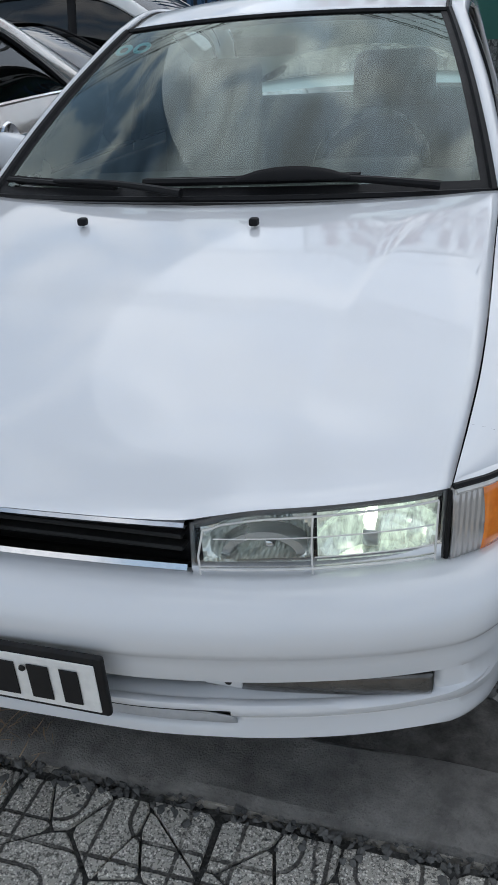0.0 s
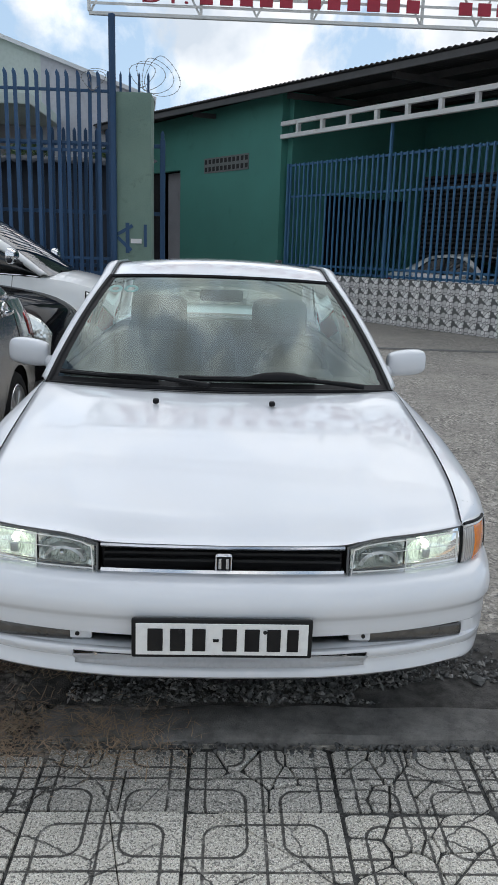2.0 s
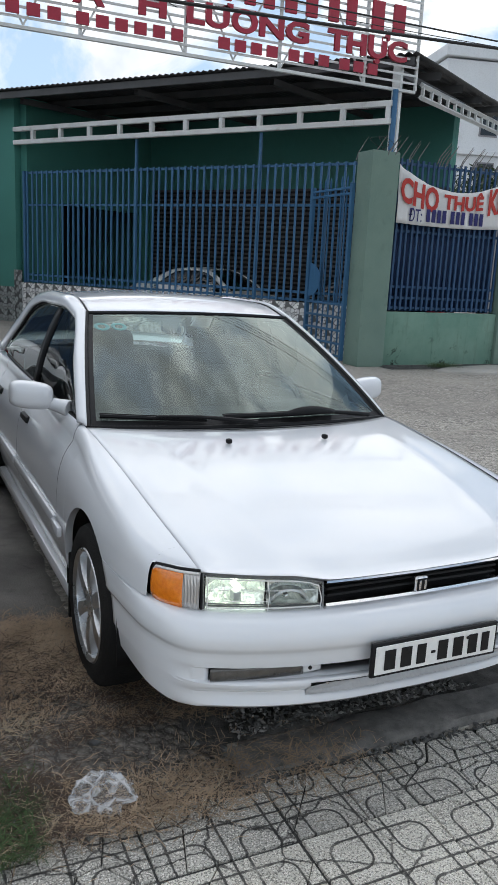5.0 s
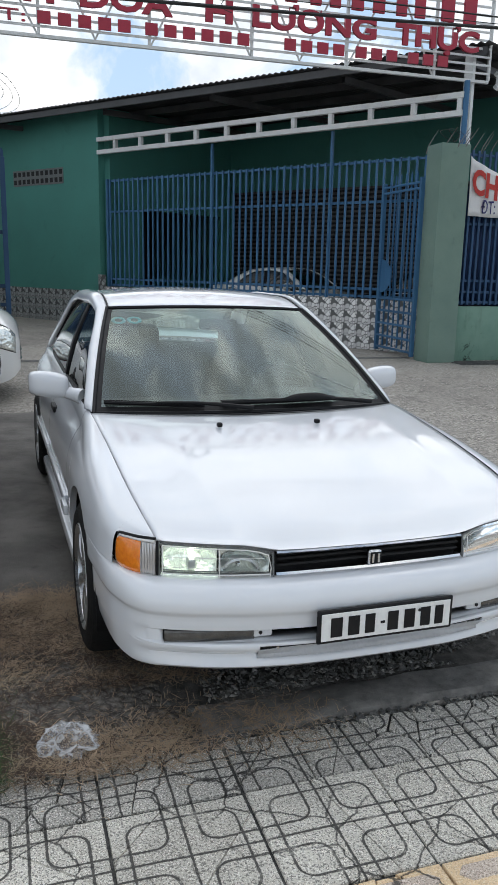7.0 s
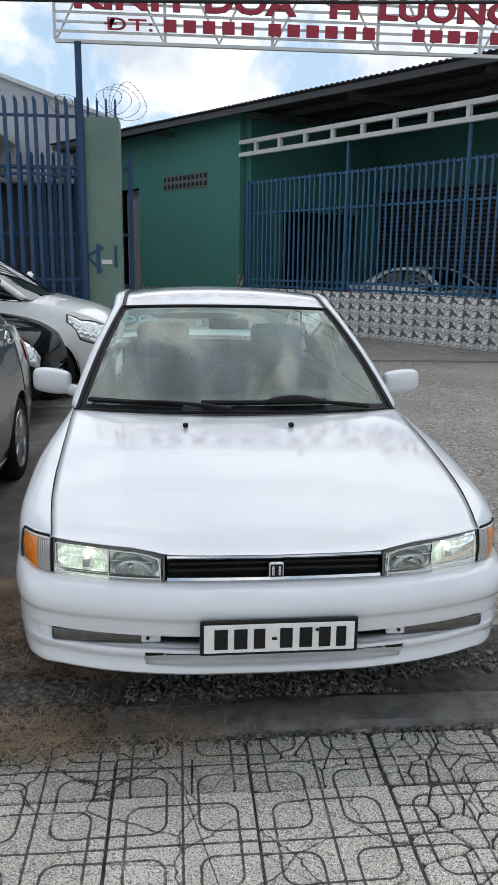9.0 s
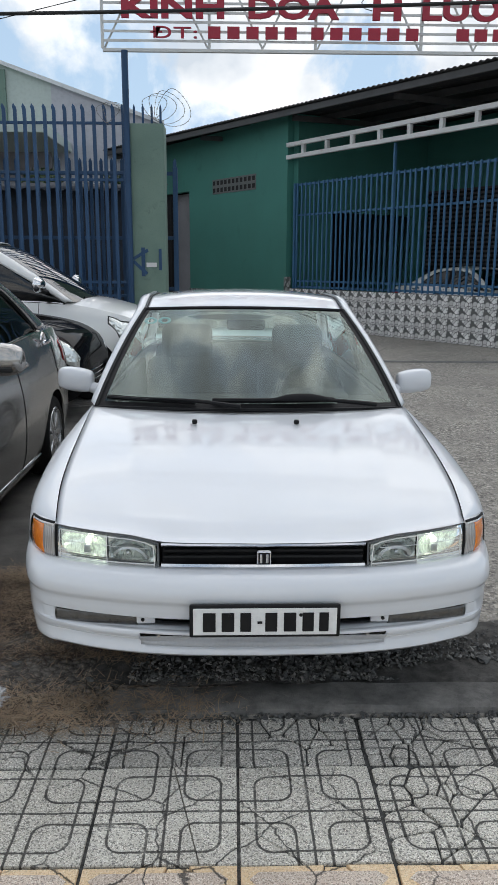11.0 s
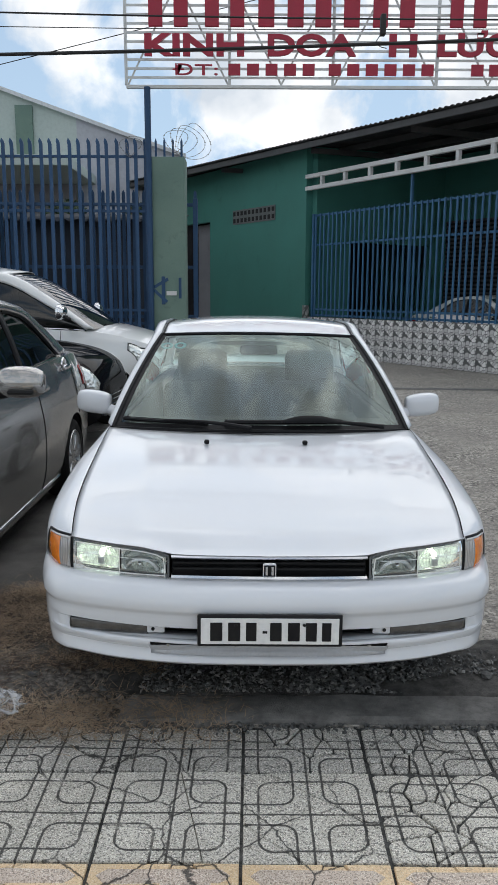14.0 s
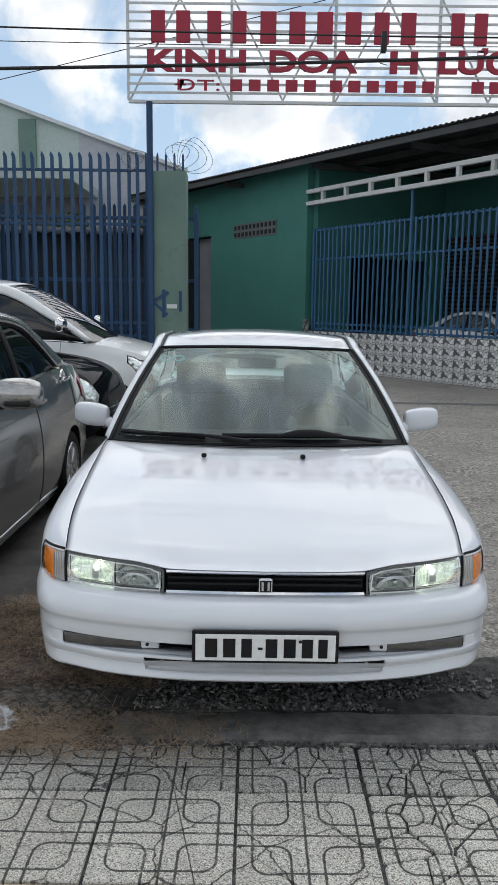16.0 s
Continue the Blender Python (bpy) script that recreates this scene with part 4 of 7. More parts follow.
for nm, x, y, lab in (("sign_post", -2.41, 11.63, "blue painted steel sign post"), ("sign_post", 6.16, 11.62, "blue painted steel sign post")):
    bm = bmesh.new()
    tube(bm, [(x, y, 0), (x, y, 4.84)], 0.052, 14)
    # east post takes the brighter blue: the light on it is painted in
    solo(nm, bm, M["blue_steel"] if x < 0 else M["blue_bright"], lab, "post", group="sign posts")

# spikes and razor wire on the west pillar
spikes = thing("pillar_spikes", "row of dark steel spikes on the pillar top", "spikes", pose(0, 11.74, 3.785))
for k in range(4):
    part("spike", bar_mesh("spike", 0.035, 0.02, 0, 0.30, M["blue_steel"], 0.05), None, spikes).matrix_basis = pose(-2.30 + 0.14 * k, 0, 0)
def coil(name, c, rx, rz, n, label, tilt):
    bm_ = bmesh.new()
    for k in range(n):
        pts = []
        for i in range(40):
            t = 2 * math.pi * i / 39
            pts.append((c[0] + 0.10 * k + rx * (0.8 + 0.12 * k) * math.cos(t) + 0.05 * math.sin(t * 2 + k), c[1] + tilt * 0.1 * math.sin(t + k), c[2] + rz * (0.8 + 0.1 * k) * math.sin(t)))
        tube(bm_, pts, 0.0035, 5)
        for i in range(0, 39, 2):
            p = pts[i]
            box(bm_, (p[0] - 0.011, p[1] - 0.002, p[2] - 0.005), (p[0] + 0.011, p[1] + 0.002, p[2] + 0.005))
    return solo(name, bm_, M["wire"], label, "razor wire")
coil("razor_wire", (-1.98, 11.8, 4.05), 0.22, 0.24, 4, "loose coil of barbed razor wire on the pillar", 1)
coil("razor_wire", (-2.72, 11.76, 3.95), 0.2, 0.2, 2, "loose coil of barbed razor wire on the fence", 1)
coil("razor_wire", (5.6, 11.1, 3.82), 0.20, 0.14, 2, "dark coil of barbed wire on the pillar", 1).data.materials[0] = M["cable"]

# tape and paper stuck on the west pillar
tape = thing("tape_marks", "crossed blue tape and torn white paper on the pillar", "tape")
for a, b, w in (((-2.20, 1.42), (-2.20, 1.88), 0.06), ((-2.36, 1.70), (-2.12, 1.84), 0.05), ((-2.36, 1.66), (-2.14, 1.46), 0.05), ((-1.92, 1.52), (-1.92, 1.86), 0.045)):
    d = Vector((b[0] - a[0], 0, b[1] - a[1]))
    ang = math.degrees(math.atan2(d.x, d.z))
    bm = boxed((-w / 2, -0.004, 0), (w / 2, 0.0, d.length))
    part("strip", bm, M["blue_steel"], tape, smooth=False).matrix_basis = pose(a[0], 11.652 - 0.002 * (w < 0.06), a[1], 0, ang, 0)
part("paper", boxed((-2.15, 11.649, 1.57), (-1.98, 11.652, 1.64)), M["cloth"], tape, "torn white paper", smooth=False)

# ---- warehouse ----
MB = pose(0.75, 19.6, 0, 0, 0, -56)
hall = thing("warehouse", "green rendered warehouse with a dark corrugated roof and open porch", "building", MB)
G_ = M["wall_green"]
def eave_v(u):
    return -0.58 + 0.08 * u


def roof_z(u, v_):
    return 5.375 + 0.009 * u + 0.04 * (v_ - eave_v(u))


def gable_wall(u0, u1, v0, v1, z0, material, label=""):
    """A wall whose top follows the roof."""
    bm_ = bmesh.new()
    vv_ = grid(bm_, [[(u0, v0, z0), (u1, v0, z0), (u1, v1, z0), (u0, v1, z0)], [(u, v_, min(roof_z(u, v_) - 0.05, 5.42 if v0 < 0.1 else 9.0)) for u, v_ in ((u0, v0), (u1, v0), (u1, v1), (u0, v1))]], close=True)
    bm_.faces.new(vv_[0][::-1])
    bm_.faces.new(vv_[1])
    bmesh.ops.recalc_face_normals(bm_, faces=bm_.faces)
    return part("wall", bm_, material, hall, label, smooth=False)


gable_wall(-16, -7.85, 0, 0.2, 0, G_)
gable_wall(-5.05, -0.1, 0, 0.2, 0, G_)
gable_wall(-7.85, -5.05, 0, 0.2, 3.82, G_)
# near-black sheet in place of the shade inside the passage
part("wall", boxed((-13.0, 1.6, 0), (-3.05, 1.8, 5.2)), M["dark"], hall, "near-black sheet painted as the shade inside the passage", smooth=False)
part("panel", boxed((-6.3, 0.3, 0), (-5.052, 0.36, 3.8), 0.01), M["grey_panel"], hall, "plain grey sheet panel", smooth=False)
part("curtain", boxed((-7.8, 0.15, 0.3), (-6.4, 0.3, 3.86), 0.05), M["trim_black"], hall, "black hanging tarpaulin", smooth=False)
gable_wall(-0.1, 0.1, 0.201, 1.35, 0, G_)
gable_wall(-0.1, 0.1, 4.5, 5.0, 0, G_)
gable_wall(-0.1, 0.1, 1.35, 4.5, 3.0, G_)
# likewise for the unlit room: shade given as a black sheet
part("wall", boxed((-3.0, 1.2, 0), (-2.9, 4.7, 5.0)), M["dark"], hall, "near-black sheet painted as the shade behind the porch opening", smooth=False)
gable_wall(0.101, 9.12, 5.0, 5.19, 0, G_)
gable_wall(-16, 9.12, 5.2, 5.4, 0, G_)
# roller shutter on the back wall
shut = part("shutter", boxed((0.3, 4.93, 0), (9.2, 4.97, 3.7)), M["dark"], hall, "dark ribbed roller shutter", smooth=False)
rib = mesh_of("rib", boxed((0.3, 4.90, -0.03), (9.2, 4.93, 0.03), 0.008, 1), M["purlin"], False)
for k in range(30):
    ob = new("rib", rib)
    ob.parent = shut
    ob.matrix_basis = pose(0, 0, 0.2 + 0.12 * k)
# low front wall
part("low_wall", boxed((-0.1, -0.01, 0), (9.25, 0.19, 1.0)), M["kerb"], hall, "low porch wall", smooth=False)
part("corner_pier", boxed((-0.16, -0.03, 0), (0.12, -0.011, 1.30), 0.004), M["pebble_dark"], hall, "pebble tiled pier, darkened with painted shade", smooth=False)
# vent of pierced blocks
vent = part("vent", boxed((-3.68, -0.02, 3.63), (-1.49, -0.002, 4.04), 0.004), M["block"], hall, "vent of grey blocks, its shaded holes shown by dark plates", smooth=False)
# raised dark plates stand for the shade inside the block holes
hole = mesh_of("block", boxed((-0.062, -0.028, -0.06), (0.062, -0.021, 0.06), 0.02, 2), M["dark"], False)
for k in range(11):
    for j in range(2):
        ob = new("block", hole)
        ob.parent = vent
        ob.matrix_basis = pose(-3.58 + 0.2 * k, 0, 3.735 + 0.2 * j)
# truss over the porch
for z in (4.31, 4.61):
    part("beam", boxed((-0.1, -0.05, z - 0.05), (9.62, 0.05, z + 0.05), 0.005, 1), M["white_steel"], hall, "white steel box beam", smooth=False)
for k in range(11):
    u = 0.55 + 0.9 * k
    part("strut", boxed((u - 0.045, -0.045, 4.361), (u + 0.045, 0.045, 4.559)), M["white_steel"], hall, smooth=False)
for dz in (0.0, 0.22):
    bm = bmesh.new()
    tube(bm, [(9.65, 1.25, 4.95 + dz), (9.65, 7.6, 5.24 + dz)], 0.05, 4)
    part("beam", bm, M["white_steel"], hall, "white steel box beam", smooth=False)
for k in range(13):
    v_ = 1.35 + 0.5 * k
    z = 4.95 + 0.29 * (v_ - 1.25) / 6.35
    part("strut", boxed((9.62, v_ - 0.03, z + 0.03), (9.68, v_ + 0.03, z + 0.19)), M["white_steel"], hall, smooth=False)
part("column", boxed((9.47, 0.24, 0), (9.63, 0.36, 5.3), 0.01), M["white_steel"], hall, "pale steel column", smooth=False)
part("column", boxed((9.58, 7.55, 0), (9.72, 7.69, 5.55), 0.01), M["grey_panel"], hall, "grey steel column", smooth=False)
# roof of corrugated sheet, its eave a little askew to the front wall
bm = bmesh.new()
rows = []
for k in range(720):
    u = -16 + 25.9 * k / 719
    c = 0.022 * math.cos(2 * math.pi * u / 0.15)
    rows.append([(u, eave_v(u) + q, roof_z(u, eave_v(u) + q) + c + 0.03 * noise.noise((q * 1.2, 0, u * 0.5)) * (q > 0)) for q in (0, 1.5, 3.0, 4.5, 6.0, 7.5)])
grid(bm, rows)
part("roof", bm, M["roof_sheet"], hall, "dark weathered corrugated roof sheets", thick=0.012)
for q in (0.10, 1.5, 2.9, 4.3, 5.7):
    bm = bmesh.new()
    rows = []
    for u in (-16, 9.85):
        v_ = eave_v(u) + q
        z = roof_z(u, v_) - 0.04
        rows.append([(u, v_ - 0.03, z - 0.14), (u, v_ - 0.03, z), (u, v_ + 0.04, z), (u, v_ + 0.04, z - 0.14)])
    vv = grid(bm, rows, close=True)
    part("purlin", bm, M["purlin"], hall, smooth=False)
for u in (-8, -3.2, 0.6, 3.8, 7.0, 9.5):
    bm = bmesh.new()
    rows = []
    for v_ in (eave_v(u) + 0.15, 5.0):
        z = roof_z(u, v_) - 0.19
        rows.append([(u - 0.05, v_, z - 0.12), (u + 0.05, v_, z - 0.12), (u + 0.05, v_, z), (u - 0.05, v_, z)])
    grid(bm, rows, close=True)
    part("rafter", bm, M["purlin"], hall, smooth=False)

# bar screen on the porch wall
screen = thing("porch_screen", "blue steel bar screen standing on the tiled porch wall", "fence", MB @ pose(0, 0.09, 0))
pb = bar_mesh("screen_bar", 0.04, 0.03, 1.01, 3.66, M["blue_bright"])
add_bars(screen, pb, [0.22 + 0.1705 * k for k in range(53)], 0, 0.2)
for z in (3.62, 2.87, 1.2, 1.05):
    rail(screen, 0.13, 9.2, z, 0.035, 0.05, 0.03, M["blue_bright"])
for u, z in ((0.13, 3.66), (3.66, 4.25), (6.85, 4.25), (9.2, 3.66)):
    w_ = 0.024 if z > 4 else 0.032
    part("post", boxed((u - w_, -0.04, 1.0), (u + w_, 0.03, z), 0.005, 1), M["blue_bright"], screen, smooth=False)

# ---- far things ----
far = thing("pale_building", "pale green rendered gable building behind the fence", "building")
bm = bmesh.new()
pts = [(-24, 0), (-24, 9.5), (-12.6, 9.5), (-3.2, 6.25), (-3.2, 0)]
fr = [bm.verts.new((x, 26, z)) for x, z in pts]
bk = [bm.verts.new((x - 1.5, 40, z)) for x, z in pts]
bm.faces.new(fr)
bm.faces.new(bk[::-1])
for i in range(5):
    bm.faces.new((fr[i], bk[i], bk[(i + 1) % 5], fr[(i + 1) % 5]))
bmesh.ops.recalc_face_normals(bm, faces=bm.faces)
part("wall", bm, M["far_wall"], far, smooth=False)
bm = bmesh.new()
grid(bm, [[(-12.9, 25.8, 9.62), (-3.0, 25.8, 6.2)], [(-12.9, 26.1, 9.66), (-3.0, 26.1, 6.24)], [(-14.4, 40.2, 9.66), (-4.5, 40.2, 6.24)]])
part("roof", bm, M["white_wall"], far, "pale roof edge", thick=0.12, smooth=False)
part("pier", boxed((-8.7, 25.90, 0), (-8.12, 25.999, 7.75), 0.01), M["pillar_green"], far, "grey green wall pier", smooth=False)
bm = bmesh.new()
rim = [(-6.66, 0.0), (-3.22, 0.0), (-3.22, 6.2), (-6.66, 7.39)]
ends = [[bm.verts.new((x, y, z)) for x, z in rim] for y in (25.94, 25.999)]
bm.faces.new(ends[0])
bm.faces.new(ends[1][::-1])
for i in range(4):
    bm.faces.new((ends[0][i], ends[1][i], ends[1][(i + 1) % 4], ends[0][(i + 1) % 4]))
bmesh.ops.recalc_face_normals(bm, faces=bm.faces)
part("panel", bm, M["pale_grey"], far, "pale lavender grey wall panel", smooth=False)
part("canopy", boxed((-16, 21.8, 5.2), (-6.05, 25.87, 5.5), 0.02), M["far_wall"], far, "projecting concrete canopy", smooth=False)
# added grey panel: the canopy's shade on the wall, put into colour
part("shopfront", boxed((-16, 25.70, 0), (-6.7, 25.86, 5.19)), M["grey_panel"], far, "wall panel under the canopy, its shade painted grey", smooth=False)

whiteb = thing("white_building", "distant white rendered apartment building with barred windows", "building", pose(40.2, 41, 0, 0, 0, -15))
part("wall", boxed((-9.4, 0, 0), (9, 10, 15.4), 0.05), M["white_wall"], whiteb, smooth=False)
part("parapet", boxed((-9.6, -0.25, 15.5), (9.2, 10, 16.2), 0.05), M["white_wall"], whiteb, smooth=False)
for k in range(4):
    part("ledge", boxed((-9.6, -0.3, 3.0 + 3.3 * k), (9.2, -0.001, 3.3 + 3.3 * k), 0.02), M["white_wall"], whiteb, smooth=False)
    for j in range(6):
        w_ = part("window", boxed((-6.8 + 2.6 * j, -0.06, 0.9 + 3.3 * k), (-5.5 + 2.6 * j, -0.002, 2.6 + 3.3 * k), 0.01), M["grey_panel"], whiteb, "grey barred window", smooth=False)
        part("pane", boxed((-6.7 + 2.6 * j, -0.08, 1.0 + 3.3 * k), (-5.6 + 2.6 * j, -0.061, 2.5 + 3.3 * k)), M["glass_dark"], w_, smooth=False)

# overhead cables
def cable(name, pts, r, label):
    bm_ = bmesh.new()
    tube(bm_, pts, r, 6)
    return solo(name, bm_, M["cable"], label, "cable", group="overhead cables")
def hang(x0, x1, y, z0, z1, dip, n=40, skew=0.0):
    return [(x0 + (x1 - x0) * t, y + skew * (0.5 - t), z0 + (z1 - z0) * t - dip * 4 * t * (1 - t)) for t in lin(0, 1, n)]
cable("overhead_cable", hang(-30, 34, 8, 4.75, 7.3, 1.55), 0.020, "thick black overhead cable")
cable("overhead_cable", hang(-30, 34, 8.1, 6.6, 6.6, 1.88), 0.010, "thin black overhead cable")
cable("overhead_cable", hang(-30, 34, 8.2, 6.3, 6.9, 1.95), 0.005, "thin black overhead cable")
cable("overhead_cable", hang(-24, 12, 14.5, 2.0, 10.3, 0.3), 0.008, "thin sagging black wire")
for k in range(6):
    cable("overhead_cable", hang(-26, 26, 7.3 + 0.12 * k, 6.5 + 0.10 * (k % 3), 6.7 + 0.1 * (k % 2), 0.7 + 0.03 * k, 40, 7.0), 0.008 + 0.004 * (k % 2), "black overhead cable of a loose bundle")
bm = boxed((0.74, 7.96, 4.52), (0.80, 8.06, 4.74), 0.01)
tube(bm, [(0.76, 8.0, 4.55), (0.70, 8.0, 4.46), (0.74, 8.0, 4.40), (0.82, 8.0, 4.38)], 0.005, 5)
solo("cable_clamp", bm, M["cable"], "black cable clamp on the overhead cable", "clamp")

# shed drawn near-black: the shade behind the fence is in its colour
shed = thing("shaded_shed", "weathered shed behind the blue fence, near-black with painted shade", "shed")
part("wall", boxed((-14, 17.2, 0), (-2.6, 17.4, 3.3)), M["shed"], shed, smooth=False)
bm = bmesh.new()
rows = [[(x, 16.7, 3.22 + 0.03 * math.cos(x * 20)), (x, 19.5, 3.62 + 0.03 * math.cos(x * 20))] for x in lin(-14.2, -2.4, 240)]
grid(bm, rows)
part("roof", bm, M["shed"], shed, "dark corrugated roof", thick=0.01)

# ---- the white saloon ----
CAR = pose(-0.635, 0.915, 0, 0, 0.35, 1.0)
car = thing("white_saloon", "white four-door saloon car with lit headlamps parked at the kerb", "car", CAR)
WH = M["white"]

half_w = ease([0.24, 0.285, 0.345, 0.405, 0.6, 1.0, 1.6, 2.3, 3.9, 4.5, 5.01], [0.742, 0.799, 0.842, 0.868, 0.898, 0.914, 0.898, 0.892, 0.888, 0.865, 0.78])
tuck = ease([0.15, 0.25, 0.40, 0.55, 0.68, 0.78, 0.86, 0.94], [0.085, 0.042, 0.010, 0.0, 0.007, 0.032, 0.082, 0.128])
belt_z = ease([0.24, 0.35, 0.5, 0.8, 1.1, 1.5, 2.0, 3.1, 4.0, 5.01], [0.722, 0.755, 0.791, 0.842, 0.883, 0.921, 0.931, 0.942, 0.955, 0.945])
belt_x = ease([0.24, 0.38, 0.52, 0.7, 1.0, 1.5, 2.2, 3.55, 4.24, 5.01], [0.731, 0.749, 0.762, 0.770, 0.776, 0.785, 0.784, 0.772, 0.735, 0.66])
AX_F, AX_R, HUB, ARCH = 0.985, 3.895, 0.318, 0.378


def arch_z(y, rock):
    for a in (AX_F, AX_R):
        d = abs(y - a)
        if d < ARCH:
            return max(rock, HUB + math.sqrt(ARCH * ARCH - d * d))
    return rock


def side_panel(y0, y1, s, n=40, rock=0.215, low=None, rows_n=18):
    """A body panel between two stations: rolls over from the belt and falls to the sill or the arch."""
    bm_ = bmesh.new()
    ys_ = lin(y0, y1, n)
    rows_ = []
    for y in ys_:
        zb, xb, w = belt_z(y), belt_x(y), half_w(y)
        zl = arch_z(y, rock)
        if low:
            zl = max(zl, low(y))
        z1 = zb - 0.075
        x1 = max(w - tuck(z1), xb + 0.002)
        # the shoulder falls from the belt to z1; it is cut short where the panel ends above that
        drop = min(max(zb - zl, 0.001), 0.075)
        t_end = (-0.016 + math.sqrt(0.016 ** 2 + 4 * 0.059 * drop)) / (2 * 0.059)
        row = []
        for k in range(9):
            t = t_end * k / 8
            a, b, c = (1 - t) ** 2, 2 * t * (1 - t), t * t
            row.append((s * (a * xb + b * (x1 - 0.012) + c * x1), y, a * zb + b * (zb - 0.008) + c * z1))
        for k in range(1, rows_n):
            z = z1 + (zl - z1) * k / (rows_n - 1)
            row.append((s * (w - tuck(z)), y, z))
        # returned edge inside the arch and sill
        ret = 0.03 if y > 0.42 else 0.003
        row.append((s * (w - tuck(zl) - ret), y, zl + (0.004 if y > 0.42 else -0.002)))
        rows_.append(row)
    grid(bm_, rows_, flip=s > 0)
    return bm_


for s in (-1, 1):
    fen = part("front_wing", side_panel(0.376, 1.535, s, 72, low=lambda y: (0.726 - 0.03 * max(0.0, (y - 0.30) / 0.105) ** 1.5 * 0.3) if y < 0.372 else (0.606 if y < 0.745 else 0.0)), WH, car, "white front wing")
    part("wing_tip", side_panel(0.243, 0.3758, s, 14, low=lambda y: 0.726 - 0.009 * max(0.0, (y - 0.30) / 0.105) ** 1.5, rows_n=0), WH, fen)
    for nm, a, b in (("front_door", 1.541, 2.675), ("rear_door", 2.681, 3.65)):
        d_ = part(nm, side_panel(a, b, s, 30), WH, car, "white door")
        w = half_w((a + b) / 2)
        ym = b - 0.17
        hd = bmesh.new()
        box(hd, (s * (w - 0.026) - 0.016, ym - 0.09, 0.745), (s * (w - 0.026) + 0.016, ym + 0.09, 0.785), 0.012, 2)
        part("door_handle", hd, M["dark"], d_, "black door handle")
        mo = boxed((s * (w + 0.006) - 0.012, a + 0.01, 0.455), (s * (w + 0.006) + 0.012, b - 0.01, 0.505), 0.01, 2)
        part("side_moulding", mo, WH, d_, "white rubbing strip")
    part("side_moulding", boxed((s * 0.916 - 0.012, AX_F + ARCH + 0.02, 0.455), (s * 0.916 + 0.012, 1.53, 0.505), 0.01, 2), WH, fen, "white rubbing strip")
    part("rear_wing", side_panel(3.656, 4.93, s, 50, low=lambda y: 0.62 if y > 4.3 else 0.0), WH, car, "white rear wing")
    part("sill", boxed((s * 0.845 - 0.035, AX_F + ARCH, 0.165), (s * 0.845 + 0.035, AX_R - ARCH, 0.235), 0.02, 2), WH, car, "white sill skirt")

# bonnet
def nose_y(x):
    return NOSE(abs(x))
NOSE = ease([0.0, 0.25, 0.36, 0.5, 0.62, 0.73, 0.80, 0.84], [0.108, 0.114, 0.124, 0.150, 0.188, 0.240, 0.315, 0.40])
EDGE_Z = ease([0.0, 0.34, 0.40, 0.47, 0.6, 0.73], [0.694, 0.696, 0.706, 0.716, 0.720, 0.724])
SCUT_Y = ease([0.0, 0.3, 0.6, 0.775], [1.300, 1.318, 1.385, 1.475])
CROWN = ease([0.0, 0.06, 0.15, 0.35, 0.6, 0.9, 1.2, 1.35], [0.694, 0.722, 0.752, 0.800, 0.848, 0.890, 0.921, 0.932])


def bonnet_point(u, v):
    xe = belt_x(0.24 + v * 1.24) - 0.0025
    x = u * xe
    y0, y1 = nose_y(x), SCUT_Y(abs(x)) - 0.012
    y = y0 + (y1 - y0) * v
    zc = CROWN((y1 - 0.108) * v + 0.0)
    ze = belt_z(max(0.24, 0.24 + v * 1.24)) - 0.001
    k = abs(u) ** 2.6
    z = zc * (1 - k) + ze * k
    f_ = EDGE_Z(abs(x))
    t = min(v / 0.10, 1.0)
    z = f_ * (1 - t) ** 2 + z * (1 - (1 - t) ** 2)
    # soft crease running back from the lamps
    z += 0.005 * math.exp(-((abs(x) - 0.46 - 0.12 * v) / 0.045) ** 2) * math.sin(math.pi * min(v * 1.1, 1.0))
    return (x, y, z)


bm = bmesh.new()
vs_ = [0, 0.008, 0.02, 0.04, 0.07] + lin(0.1, 1.0, 36)
rows = [[bonnet_point(u, v) for u in lin(-1, 1, 61)] for v in vs_]
rows.insert(0, [(p[0], p[1] + 0.02, p[2] - 0.014) for p in rows[0]])
grid(bm, rows)
bonnet = part("bonnet", bm, WH, car, "glossy white bonnet", thick=0.008)
for x in (-0.265, 0.203):
    n_ = boxed((x - 0.012, 1.095, 0.905), (x + 0.012, 1.120, 0.925), 0.006, 2)
    part("washer_nozzle", n_, M["trim_black"], bonnet, "black washer nozzle")

# bumper skin
PLAN = ease3([0, 0.25, 0.426, 0.59, 0.712, 0.809, 0.911, 1.034, 1.284], [(0, 0.012, 0), (0.25, 0.018, 0), (0.425, 0.040, 0), (0.585, 0.078, 0), (0.70, 0.118, 0), (0.785, 0.166, 0), (0.842, 0.25, 0), (0.880, 0.37, 0), (0.902, 0.62, 0)])
LEVELS = [(0.606, 0.10), (0.603, 0.070), (0.596, 0.044), (0.583, 0.022), (0.566, 0.008), (0.543, 0.001), (0.522, 0.000), (0.511, 0.004), (0.503, 0.011), (0.495, 0.0145), (0.480, 0.016), (0.462, 0.018), (0.449, 0.021), (0.444, 0.030),
          (0.405, 0.030), (0.400, 0.020), (0.392, 0.016), (0.382, 0.017), (0.372, 0.024), (0.360, 0.036), (0.352, 0.050), (0.336, 0.048), (0.322, 0.040), (0.310, 0.038), (0.300, 0.048), (0.294, 0.075), (0.292, 0.11)]


